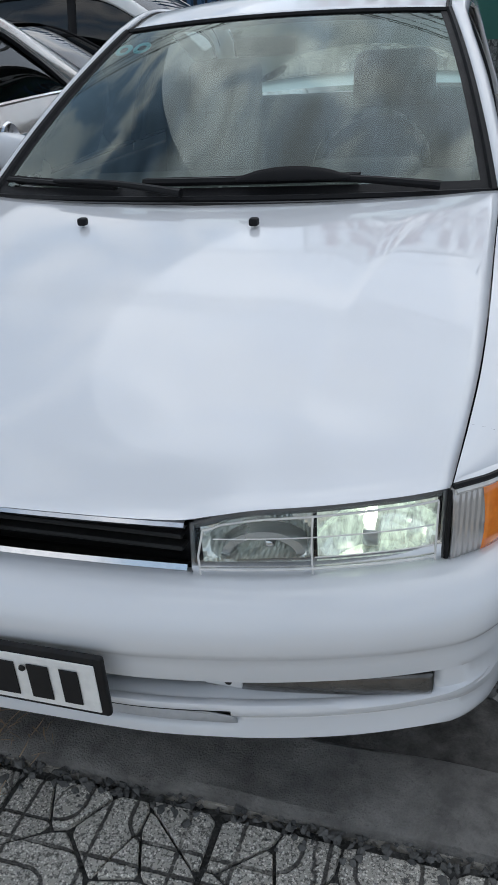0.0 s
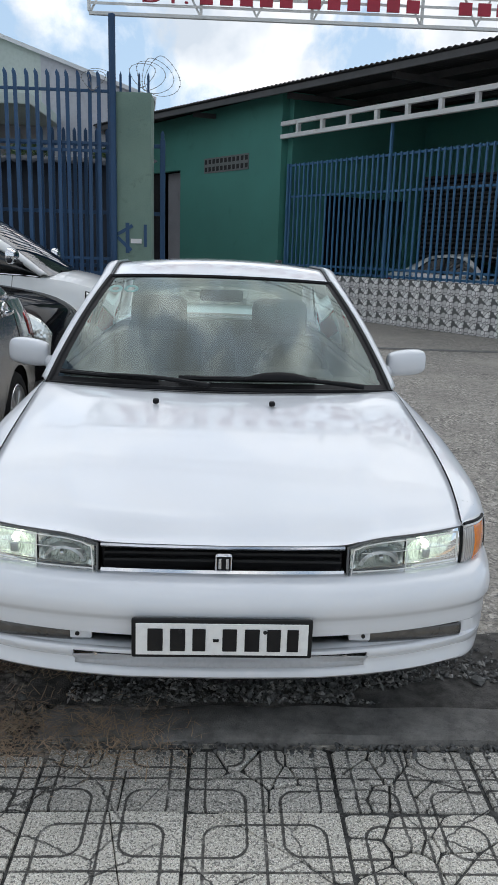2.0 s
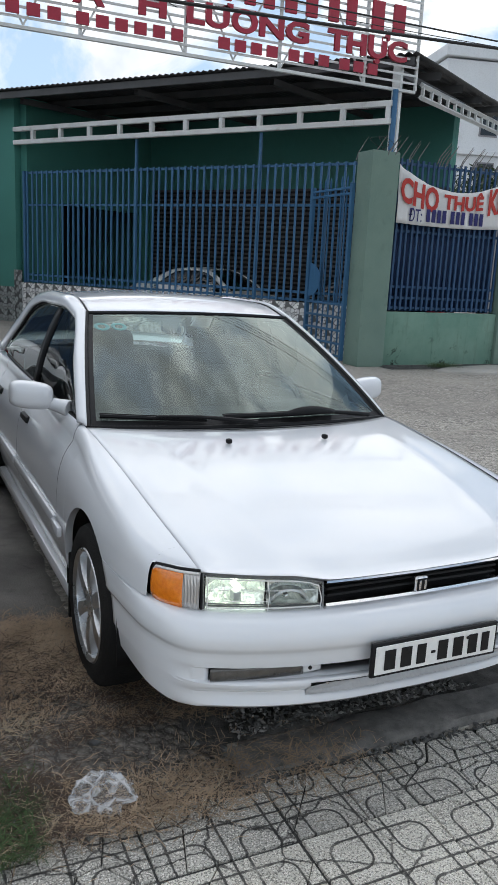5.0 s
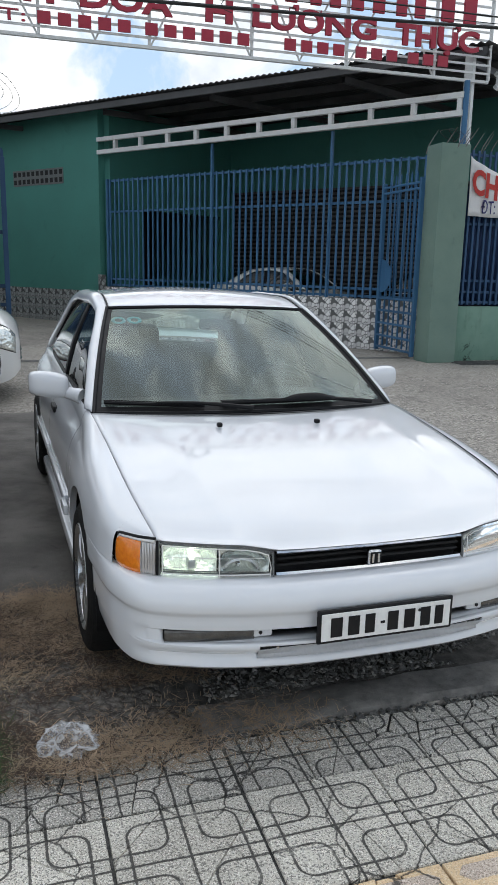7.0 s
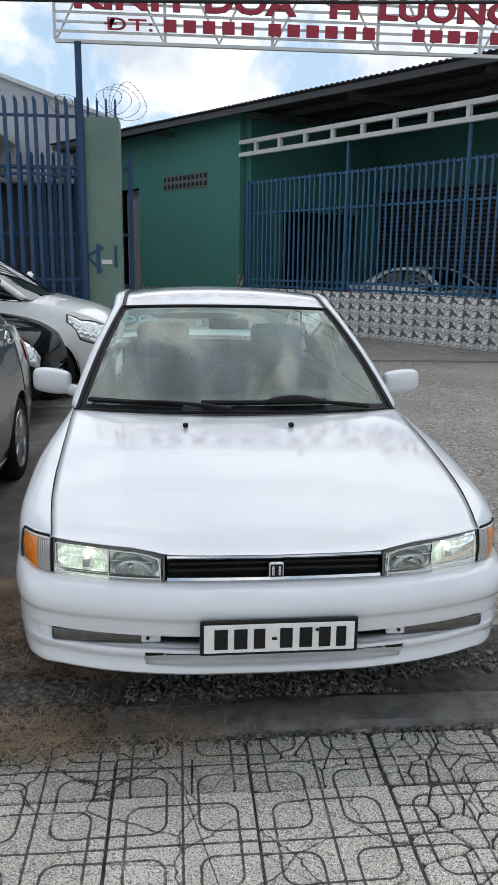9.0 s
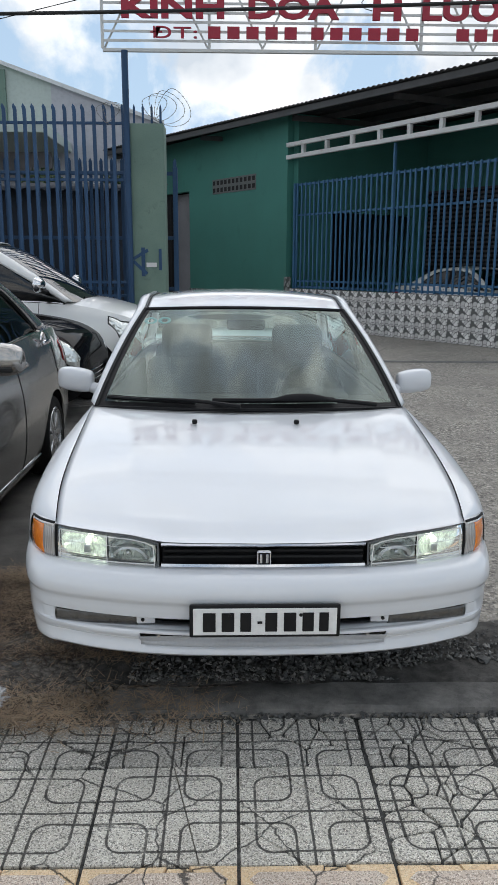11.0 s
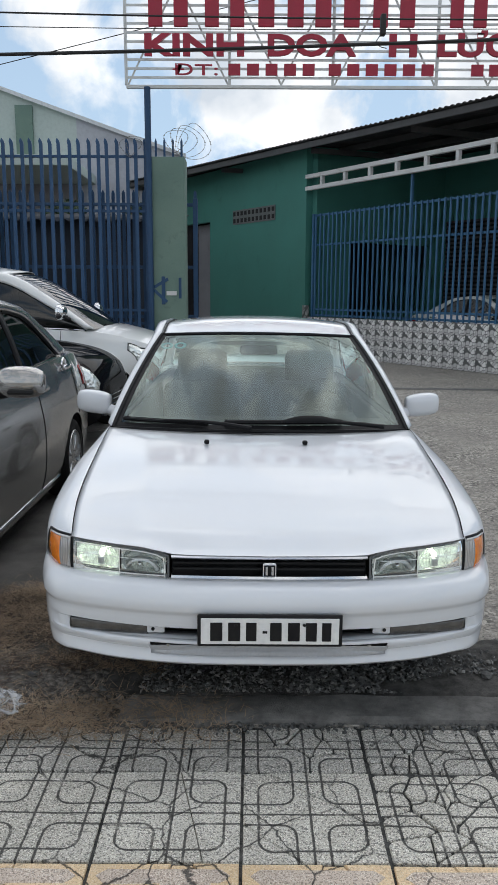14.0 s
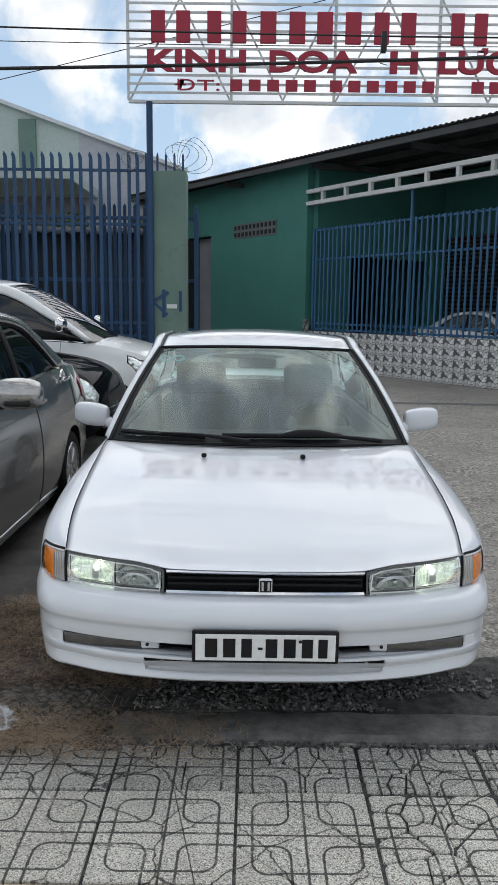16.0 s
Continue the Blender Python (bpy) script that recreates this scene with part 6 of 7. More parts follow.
# dark ceramic border
bm = bmesh.new()
for s in (-1, 1):
    grid(bm, [[(s * (E_(t).x - q), E_(t).y - 0.004 - 0.30 * q, E_(t).z + 0.05 * q + 0.0) for t in lin(0.02, 0.99, 20)] for q in (0.0, 0.034)], flip=s > 0)
rows = []
for i, t in enumerate((0.0, 0.050)):
    e = E_(t)
    rows.append([(u * (e.x - 0.006), e.y - 0.173 * (1 - u * u) - 0.004, e.z + 0.018 * (1 - u * u) + 0.001) for u in lin(-1, 1, 33)])
grid(bm, rows)
part("dark_border", bm, M["trim_black"], wind, "black border of the glass")
bm = bmesh.new()
rows = []
for t in lin(1.0, 2.2, 24):
    e = E_(t)
    k = (t - 1.0) / 1.2
    dy = 0.12 * (1 - k) - 0.10 * k
    rows.append([(u * e.x, e.y - dy * (1 - u * u), e.z + (0.018 + 0.022 * math.sin(math.pi * k)) * (1 - abs(u) ** 2.2) + 0.004) for u in lin(-1, 1, 33)])
grid(bm, rows)
roof_ = part("roof", bm, WH, car, "white roof panel", thick=0.008)
part("headliner", screen_sheet(1.05, 2.15, 12, 0.10, -0.08, 0.02, 0.02, -0.03), M["headliner"], car, "pale grey headliner", thick=0.006)
for s in (-1, 1):
    bm = bmesh.new()
    tube(bm, [(s * (E_(t).x - 0.012), E_(t).y, E_(t).z + 0.006) for t in lin(1.0, 2.2, 24)], 0.006, 6)
    part("drip_seam", bm, M["trim_black"], roof_, "black roof seam")
part("rear_screen", screen_sheet(2.25, 2.98, 16, -0.13, -0.17, 0.012, 0.01), M["glass"], car, "rear window").visible_shadow = False
# boot lid, tail and rear bumper
bm = bmesh.new()
rows = []
for v in lin(0, 1, 18):
    y = 4.22 + 0.76 * v
    e = belt_x(y) - 0.004
    rows.append([(u * e, y + 0.16 * (1 - u * u) * (1 - v) , belt_z(y) + 0.028 * (1 - abs(u) ** 2.4) - 0.02 * v) for u in lin(-1, 1, 31)])
last = rows[-1]
for k in lin(0.15, 1, 7):
    rows.append([(p[0], p[1] + 0.03 * math.sin(k * 3.0), p[2] - 0.36 * k) for p in last])
grid(bm, rows)
part("boot_lid", bm, WH, car, "white boot lid", thick=0.008)
for s in (-1, 1):
    part("tail_lamp", boxed((s * 0.60 - 0.13, 4.90, 0.70), (s * 0.60 + 0.13, 5.02, 0.86), 0.02, 2), M["red_lens"], car, "red tail lamp")
bm = bmesh.new()
rows = []
for z, o in ((0.62, 0.0), (0.60, 0.05), (0.54, 0.08), (0.44, 0.075), (0.33, 0.05), (0.27, 0.0)):
    rows.append([(0.80 * math.copysign(min(abs(u) * 1.06, 1.0), u), (4.95 + o if abs(u) < 0.9 else 4.95 + o - (abs(u) - 0.9) / 0.1 * 0.55), z) for u in lin(-1, 1, 41)])
grid(bm, rows, flip=True)
part("rear_bumper", bm, WH, car, "white rear bumper", thick=0.008)

# scuttle, wipers
bm = bmesh.new()
rows = [[(x, SCUT_Y(abs(x)) + dy, 0.912 + 0.018 * (1 - (x / 0.775) ** 2) + dz) for x in lin(-0.765, 0.765, 33)] for dy, dz in ((-0.035, -0.02), (-0.02, -0.012), (0.012, -0.004), (0.03, 0.0))]
grid(bm, rows)
part("scuttle", bm, M["trim_black"], car, "black scuttle panel", thick=0.006)
def on_screen(x, up, off=0.012):
    e0 = E_(up)
    u = max(-0.98, min(0.98, x / e0.x))
    dy = 0.175 + (0.12 - 0.175) * up
    return Vector((x, e0.y - dy * (1 - u * u) - off, e0.z + 0.018 * (1 - u * u) + off * 0.7))
for nm, a, b, arm, fat in (("wiper", (-0.715, 0.072), (-0.27, 0.040), (-0.05, 0.004), 0.8), ("wiper", (-0.185, 0.060), (0.42, 0.068), (0.63, 0.012), 1.05)):
    wp = part(nm, bmesh.new(), M["trim_black"], car, "black windscreen wiper")
    n = 14
    bm = bmesh.new()
    tube(bm, [on_screen(a[0] + (b[0] - a[0]) * k, a[1] + (b[1] - a[1]) * k, 0.016) for k in lin(0, 1, n)], 0.011 * fat, 6)
    tube(bm, [on_screen(a[0] + (b[0] - a[0]) * k, a[1] + (b[1] - a[1]) * k + 0.018, 0.012) for k in lin(0.0, 1, n)], 0.004, 5)
    part("blade", bm, M["trim_black"], wp)
    bm = bmesh.new()
    tube(bm, [on_screen((a[0] + b[0]) / 2 + (arm[0] - (a[0] + b[0]) / 2) * k, (a[1] + b[1]) / 2 + (arm[1] - (a[1] + b[1]) / 2) * k + 0.015 * math.sin(math.pi * k), 0.030) for k in lin(0, 1, 12)], [0.006 + 0.006 * k for k in lin(0, 1, 12)], 8)
    part("arm", bm, M["trim_black"], wp)
    if fat > 1:  # the driver's blade carries a spoiler
        bm = bmesh.new()
        rows = []
        for k in lin(0, 1, 14):
            p0 = on_screen(0.10 + 0.30 * k, 0.045, 0.02)
            w = 0.027 * math.sin(math.pi * min(max(k, 0.05), 0.95)) ** 0.4
            rows.append([p0 + Vector((0, -0.02, 0.01)), p0 + Vector((0, 0.3 * w, w)) + Vector((0, -0.022, 0.0)), p0 + Vector((0, 0.6 * w, 1.6 * w)) + Vector((0, -0.02, 0))])
        grid(bm, rows)
        part("wiper_spoiler", bm, M["trim_black"], wp, "black plastic wiper spoiler", thick=0.004)

# cabin
part("dashboard", boxed((-0.72, 1.40, 0.55), (0.72, 1.86, 0.905), 0.06, 3), M["dash"], car, "dark grey dashboard")
bm = bmesh.new()
rows = [[(x * k, 1.86 - 0.46 * j - (0.10 * (1 - (x / 0.7) ** 2)) * j, 0.906 + 0.008 * (1 - (x / 0.7) ** 2)) for x in lin(-0.70, 0.70, 15)] for j, k in ((0, 1.0), (1, 1.0))]
grid(bm, rows)
part("dash_top", bm, M["dash"], car, thick=0.01)
part("cowl", boxed((0.20, 1.72, 0.88), (0.55, 1.88, 0.955), 0.03, 3), M["dash"], car, "instrument hood")
part("floor_pan", boxed((-0.78, 0.42, 0.20), (0.78, 4.75, 0.30), 0.02), M["dark"], car, "dark floor", smooth=False)
# unseen dark box, added to stop light coming through the panel gaps
part("bulkhead", boxed((-0.60, 0.36, 0.30), (0.60, 1.38, 0.60)), M["dark"], car, "unseen dark filler box in the engine bay", smooth=False)
for s in (-1, 1):
    part("inner_side", boxed((s * 0.74 - 0.02, 1.40, 0.30), (s * 0.74 + 0.02, 3.7, 0.90), 0.01), M["dash"], car, "door lining", smooth=False)
def seat(x, y, wide, back, label, rest=True):
    st = part("seat", bmesh.new(), M["seat"], car, label)
    part("cushion", boxed((x - wide / 2, y, 0.36), (x + wide / 2, y + 0.52, 0.55), 0.07, 4), M["seat"], st)
    bm_ = boxed((x - wide / 2, -0.085, 0), (x + wide / 2, 0.085, back), 0.075, 4)
    bmesh.ops.transform(bm_, matrix=pose(0, y + 0.55, 0.47, -14, 0, 0), verts=bm_.verts)
    part("backrest", bm_, M["seat"], st)
    if rest:
        bm_ = boxed((x - 0.165, -0.055, -0.03), (x + 0.165, 0.055, 0.20), 0.054, 4)
        bmesh.ops.transform(bm_, matrix=pose(0, y + 0.55 + 0.155, 0.47 + back * 0.97 + 0.01, -12, 0, 0), verts=bm_.verts)
        part("headrest", bm_, M["seat"], st)
seat(-0.36, 2.0, 0.52, 0.58, "grey cloth front seat")
seat(0.36, 2.0, 0.52, 0.58, "grey cloth front seat")
seat(0.0, 3.15, 1.30, 0.56, "grey cloth rear bench", False)
part("parcel_shelf", boxed((-0.62, 3.80, 0.90), (0.62, 4.25, 0.95), 0.01), M["seat"], car)
sw = part("steering_wheel", bmesh.new(), M["trim_black"], car, "black steering wheel")
bm = bmesh.new()
ring = []
for k in range(41):
    t = 2 * math.pi * k / 40
    ring.append(Vector((0.37 + 0.185 * math.cos(t), 0, 0)) + Vector((0, 0.185 * math.sin(t) * 0.42, 0.185 * math.sin(t) * 0.907)))
tube(bm, [p + Vector((0, 1.98, 0.90)) for p in ring], 0.015, 8, cap=False)
part("rim", bm, M["wheel_rim"], sw)
part("hub", boxed((0.28, 1.955, 0.845), (0.46, 1.995, 0.945), 0.02, 3), M["dash"], sw)
part("inner_mirror", boxed((-0.11, 2.05, 1.255), (0.11, 2.08, 1.315), 0.015, 2), M["trim_black"], car, "inside mirror")
# round stickers at the top corner of the glass
for k in range(2):
    bm = bmesh.new()
    ring = [[on_screen(-0.545 + 0.082 * k + r_ * math.cos(t), 0.85 + r_ * 1.1 * math.sin(t), -0.004) for t in lin(0, 2 * math.pi, 21)] for r_ in (0.019, 0.038)]
    grid(bm, ring)
    part("sticker", bm, M["sticker"], wind, "pale blue round sticker", thick=0.001)

# wheels
def wheel(parent, x, y, s, tyre_r=HUB, w=0.195, spokes=6, name="wheel", lab="silver alloy wheel with worn black tyre"):
    wh = part(name, bmesh.new(), M["rubber"], parent, lab)
    wh.matrix_basis = pose(x, y, tyre_r, 0, 0, 0 if s > 0 else 180)
    bm_ = bmesh.new()
    r, h = tyre_r, w / 2
    lathe(bm_, [(-h + 0.02, r * 0.66), (-h, r * 0.72), (-h - 0.004, r * 0.86), (-h + 0.012, r * 0.96), (-h + 0.035, r * 0.995), (0, r), (h - 0.035, r * 0.995), (h - 0.012, r * 0.96), (h + 0.004, r * 0.86), (h, r * 0.72), (h - 0.02, r * 0.66)], 56)
    part("tyre", bm_, M["rubber"], wh, "black tyre")
    bm_ = bmesh.new()
    lathe(bm_, [(h - 0.006, r * 0.71), (h + 0.002, r * 0.69), (h - 0.01, r * 0.645), (0.0, r * 0.60), (-h + 0.02, r * 0.62)], 48)
    lathe(bm_, [(h - 0.012, 0.0), (h - 0.012, r * 0.13), (h - 0.022, r * 0.17), (h - 0.06, r * 0.18)], 24)
    part("rim", bm_, M["alloy"], wh, "silver alloy rim")
    for k in range(spokes):
        bm_ = bmesh.new()
        rows_ = []
        for q in lin(0, 1, 6):
            rr = r * (0.12 + 0.54 * q)
            hw = r * (0.085 + 0.055 * q)
            xx = h - 0.016 + 0.008 * math.sin(q * 3)
            rows_.append([(xx - 0.03, -hw, rr), (xx, -hw * 0.75, rr), (xx + 0.004, 0, rr), (xx, hw * 0.75, rr), (xx - 0.03, hw, rr)])
        grid(bm_, rows_)
        bmesh.ops.recalc_face_normals(bm_, faces=bm_.faces)
        part("spoke", bm_, M["alloy"], wh).matrix_basis = pose(0, 0, 0, 360 / spokes * k, 0, 0)
    bm_ = bmesh.new()
    lathe(bm_, [(-0.02, r * 0.60), (-0.02, 0.0)], 32)
    part("brake_disc", bm_, M["dark"], wh, "dark brake disc")
    return wh
for s in (-1, 1):
    for y in (AX_F, AX_R):
        wheel(car, s * 0.800, y, s)
        bm = bmesh.new()
        rows = []
        for t in lin(-10, 190, 28):
            c, n_ = math.cos(radians(t)), math.sin(radians(t))
            rows.append([(s * (0.885 - 0.34 * k), y + (ARCH + 0.012) * c, HUB + (ARCH + 0.012) * n_) for k in (0, 1)])
        grid(bm, rows)
        part("arch_liner", bm, M["trim_black"], car, "black wheel arch liner", thick=0.006)
    part("mud_flap", boxed((s * 0.80 - 0.085, AX_F + ARCH - 0.02, 0.10), (s * 0.80 + 0.085, AX_F + ARCH - 0.008, 0.40), 0.005), M["rubber"], car, "black mud flap", smooth=False)


# ---- the other parked cars ----
def parked_car(name, label, paint, m, P):
    """A closed body lofted from sections, with glasshouse, lamps, wheels and trim. Faces its own -y."""
    c_ = thing(name, label, "car", m, group="parked cars")
    W, L, R = P["W"], P["L"], P["r"]
    wide = ease([0, 0.05, 0.18, 0.45, 1.0, L - 1.0, L - 0.35, L - 0.06, L], [W * 0.66, W * 0.76, W * 0.88, W * 0.97, W, W, W * 0.95, W * 0.86, W * 0.74])
    top = ease(P["top"][0], P["top"][1])
    bz = ease(P["belt"][0], P["belt"][1])
    tk = ease([0.1, 0.25, 0.4, 0.6, 0.75, 0.9, 1.2], [0.10, 0.05, 0.012, 0.0, 0.008, 0.035, 0.11])
    keel = ease([0, 0.1, 0.4, L - 0.4, L - 0.1, L], [0.36, 0.26, 0.2, 0.2, 0.27, 0.36])
    arch = R + 0.045

    def low_z(y):
        z = keel(y)
        for a in P["axles"]:
            d = abs(y - a)
            if d < arch:
                z = max(z, R + math.sqrt(arch * arch - d * d))
        return z

    def sec(y, k, s):
        """k 0 at the centre line, 1 at the belt, 2 at the sill."""
        w, zb, zt, zl = wide(y), bz(y), top(y), low_z(y)
        xb = w - tk(zb) - 0.03
        if k <= 1:
            return Vector((s * xb * k, y, zt - (zt - zb) * k ** 2.6))
        z = zb + (zl - zb) * (k - 1) ** 0.9
        roll = max(0.0, 1 - (k - 1) / 0.18)
        return Vector((s * (w - tk(z) - 0.03 * roll ** 1.5), y, z))

    ks = lin(0, 1, 9) + [1.03, 1.07, 1.12, 1.18] + lin(1.26, 2, 12)
    stations = sorted(set([0, 0.02, 0.06, 0.12, 0.2, 0.3] + [round(q, 3) for q in lin(0.4, L - 0.3, 90)] + [L - 0.2, L - 0.1, L - 0.04, L]))
    bm_ = bmesh.new()
    rows_ = [[sec(y, k, -1) for k in ks[::-1]] + [sec(y, k, 1) for k in ks[1:]] for y in stations]
    vv_ = grid(bm_, rows_)
    bm_.faces.new(vv_[0])
    bm_.faces.new(vv_[-1][::-1])
    bmesh.ops.recalc_face_normals(bm_, faces=bm_.faces)
    body = part("body", bm_, paint, c_, "glossy painted body")

    def patch(nm, y0, y1, k0, k1, s, mat_, lab="", off=0.006, n=10, taper=0.0, on=None):
        bm2 = bmesh.new()
        rr = []
        for i, t in enumerate(lin(0, 1, n)):
            y = y0 + (y1 - y0) * t
            mid, hw = (k0 + k1) / 2, (k1 - k0) / 2 * (1 - taper * t)
            row = []
            for q in lin(-1, 1, 7):
                kk = mid + hw * q
                p = sec(y, kk, s)
                a, b = sec(y + 0.01, kk, s) - p, sec(y, kk + 0.01, s) - p
                nn = a.cross(b)
                nn = nn.normalized() if nn.length > 1e-9 else Vector((0, -1, 0))
                if nn.dot(Vector((p.x, (p.y - L / 2) * 0.3, p.z - 0.5))) < 0:
                    nn = -nn
                row.append(p + nn * (off * (1 - 0.6 * abs(q) ** 4)))
            rr.append(row)
        grid(bm2, rr)
        bmesh.ops.recalc_face_normals(bm2, faces=bm2.faces)
        return part(nm, bm2, mat_, on or c_, lab, thick=0.004)

    def seam(y, s, k0=1.0, k1=1.95):
        bm2 = bmesh.new()
        tube(bm2, [sec(y, k, s) + Vector((s * 0.0005, 0, 0)) for k in lin(k0, k1, 16)], 0.0035, 5)
        return bm2

    Eg = ease3([0, 0.5, 1.0, 1.5, 2.0, 2.5, 3.0], P["E"])
    sill_line = ease3([0, 0.5, 1.0, 1.5, 2.0, 2.5, 3.0], P["S"])

    def Sg(t):
        return Eg(t).lerp(sill_line(t), 0.66 + 0.24 * min(max(t - 0.6, 0.0) / 0.8, 1.0))

    for s in (-1, 1):
        bm_ = bmesh.new()
        rows_ = []
        for t in lin(0, 3.0, 60):
            a, b = Eg(t), Sg(t)
            rows_.append([(s * (a.lerp(b, k).x + 0.02 * math.sin(math.pi * k)), a.lerp(b, k).y, a.lerp(b, k).z + 0.012 * math.sin(math.pi * k)) for k in lin(0, 1, 7)])
        grid(bm_, rows_, flip=s > 0)
        part("pillar_rail", bm_, paint, c_, "painted pillar and roof rail", thick=0.02)
        ya, yb = Sg(0).y + 0.02, Sg(3.0).y - 0.02
        ts = lin(0, 3.0, 241)
        for a, b in ((ya, P["split"] - 0.045), (P["split"] + 0.045, yb)):
            bm_ = bmesh.new()
            rows_ = []
            for y in lin(a, b, 22):
                t = min(ts, key=lambda q: abs(Sg(q).y - y))
                q_, base = Sg(t), sec(y, 1.0, 1)
                rows_.append([(s * (base.x - 0.008 + (q_.x - base.x) * k + 0.014 * math.sin(math.pi * k)), y, base.z + (max(q_.z, base.z + 0.003) - base.z) * k) for k in lin(0, 1, 7)])
            grid(bm_, rows_, flip=s > 0)
            g_ = part("side_window", bm_, M["glass_dark"], c_, "dark tinted window")
            bm_ = bmesh.new()
            tube(bm_, [(r_[0][0] + s * 0.006, r_[0][1], r_[0][2] + 0.004) for r_ in rows_], 0.010, 6)
            part("belt_trim", bm_, P.get("trim", M["trim_black"]), g_, "belt strip")
            bm_ = bmesh.new()
            tube(bm_, [(r_[-1][0] + s * 0.010, r_[-1][1], r_[-1][2]) for r_ in rows_], 0.014, 6)
            part("window_visor", bm_, M["trim_black"], g_, "dark window visor")
        bm_ = bmesh.new()
        t = min(ts, key=lambda q: abs(Sg(q).y - P["split"]))
        rows_ = [[(s * (sec(P["split"], 1.0, 1).x + (Sg(t).x - sec(P["split"], 1.0, 1).x) * k + 0.012 * math.sin(math.pi * k)), P["split"] + w_, sec(P["split"], 1, 1).z + (Sg(t).z - sec(P["split"], 1, 1).z) * k) for k in lin(0, 1, 7)] for w_ in (-0.045, 0.045)]
        grid(bm_, rows_, flip=s > 0)
        part("door_pillar", bm_, M["trim_black"], c_, "black door pillar", thick=0.01)
        for y in P["seams"]:
            part("door_seam", seam(y, s), M["trim_black"], body)
        for y in P["handles"]:
            p = sec(y, 1.13, 1)
            hb = bmesh.new()
            box(hb, (s * (p.x + 0.026) - 0.012, y - 0.105, p.z - 0.018), (s * (p.x + 0.026) + 0.012, y + 0.105, p.z + 0.018), 0.011, 2)
            h_ = part("door_handle", hb, M["chrome"], c_, "chrome door handle")
            hb = bmesh.new()
            lathe(hb, [(0.0, 0.0), (0.004, 0.06), (0.009, 0.072), (0.0, 0.080)], 20, "X")
            bmesh.ops.translate(hb, verts=hb.verts, vec=(s * (p.x + 0.003), y - 0.03, p.z))
            part("handle_cup", hb, M["chrome"], h_, "chrome handle cup")
        bm_ = bmesh.new()
        tube(bm_, [sec(y, 1.93, s) + Vector((s * 0.004, 0, 0)) for y in lin(P["axles"][0] + arch + 0.05, P["axles"][1] - arch - 0.05, 24)], 0.008, 6)
        part("sill_strip", bm_, M["chrome"], body, "bright strip along the sill")
        # mirror
        bm_ = bmesh.new()
        mx_, my_, mz_ = P["mirror"]
        rows_ = []
        for i in range(15):
            t = math.pi * i / 14
            r_ = math.sin(t) ** 0.45
            x = mx_ + 0.27 * (1 - math.cos(t)) / 2
            rows_.append([(s * x, my_ + 0.085 * r_ * math.cos(q) * (1 if math.cos(q) < 0 else 0.5), mz_ + 0.088 * r_ * math.sin(q)) for q in lin(0, 2 * math.pi, 21)])
        grid(bm_, rows_)
        bmesh.ops.remove_doubles(bm_, verts=bm_.verts, dist=1e-5)
        bmesh.ops.recalc_face_normals(bm_, faces=bm_.faces)
        mr_ = part("door_mirror", bm_, P.get("mirror_mat", paint), c_, "rounded door mirror")
        bm_ = bmesh.new()
        tube(bm_, [(s * (mx_ - 0.1), my_ - 0.05, mz_ - 0.09), (s * (mx_ + 0.06), my_, mz_ - 0.06)], [0.03, 0.025], 8)
        part("mirror_foot", bm_, M["trim_black"], mr_)
        part("mirror_lamp", boxed((s * (mx_ + 0.15) - 0.07, my_ - 0.088, mz_ - 0.06), (s * (mx_ + 0.15) + 0.07, my_ + 0.02, mz_ - 0.035), 0.01, 2), M["dark"], mr_)
        patch("headlamp", *P["lamp"], s, M["reflector"], "clear glass headlamp", 0.010, 12, 0.55)
        patch("lamp_rim", P["lamp"][0] - 0.004, P["lamp"][1] + 0.015, P["lamp"][2] - 0.015, P["lamp"][3] + 0.015, s, M["trim_black"], "black lamp edge", 0.003, 12, 0.5)
        patch("tail_lamp", L - 0.05, L - 0.42, 1.02, 1.34, s, M["red_lens"], "red tail lamp", 0.008, 10, 0.5)
        for y in P["axles"]:
            wheel(c_, s * (W - 0.115), y, s, R, 0.2, P.get("spokes", 8))
            bm_ = bmesh.new()
            rows_ = [[(s * (W - 0.03 - 0.3 * k), y + (arch + 0.01) * math.cos(radians(t)), R + (arch + 0.01) * math.sin(radians(t))) for k in (0, 1)] for t in lin(-5, 185, 24)]
            grid(bm_, rows_)
            part("arch_liner", bm_, M["trim_black"], c_, "black arch liner", thick=0.006)
    # black lower grille and floor
    bm_ = bmesh.new()
    rows_ = [[Vector((x, 0.012 + 0.05 * (x / (W * 0.55)) ** 2 - 0.018, z)) for x in lin(-W * 0.55, W * 0.55, 15)] for z in (0.40, 0.50, 0.56)]
    grid(bm_, rows_)
    part("grille", bm_, M["trim_black"], c_, "black grille", thick=0.02)
    for k in range(3):
        bm_ = bmesh.new()
        tube(bm_, [(x, -0.014 + 0.05 * (x / (W * 0.55)) ** 2, 0.42 + 0.05 * k) for x in lin(-W * 0.5, W * 0.5, 13)], 0.007, 6)
        part("grille_bar", bm_, M["chrome"], c_, "chrome grille bar")
    part("floor_pan", boxed((-W * 0.8, 0.3, 0.18), (W * 0.8, L - 0.3, 0.26)), M["dark"], c_, smooth=False)
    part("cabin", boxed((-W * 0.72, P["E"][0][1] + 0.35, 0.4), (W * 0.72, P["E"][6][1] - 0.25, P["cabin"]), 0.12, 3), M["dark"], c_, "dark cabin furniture")

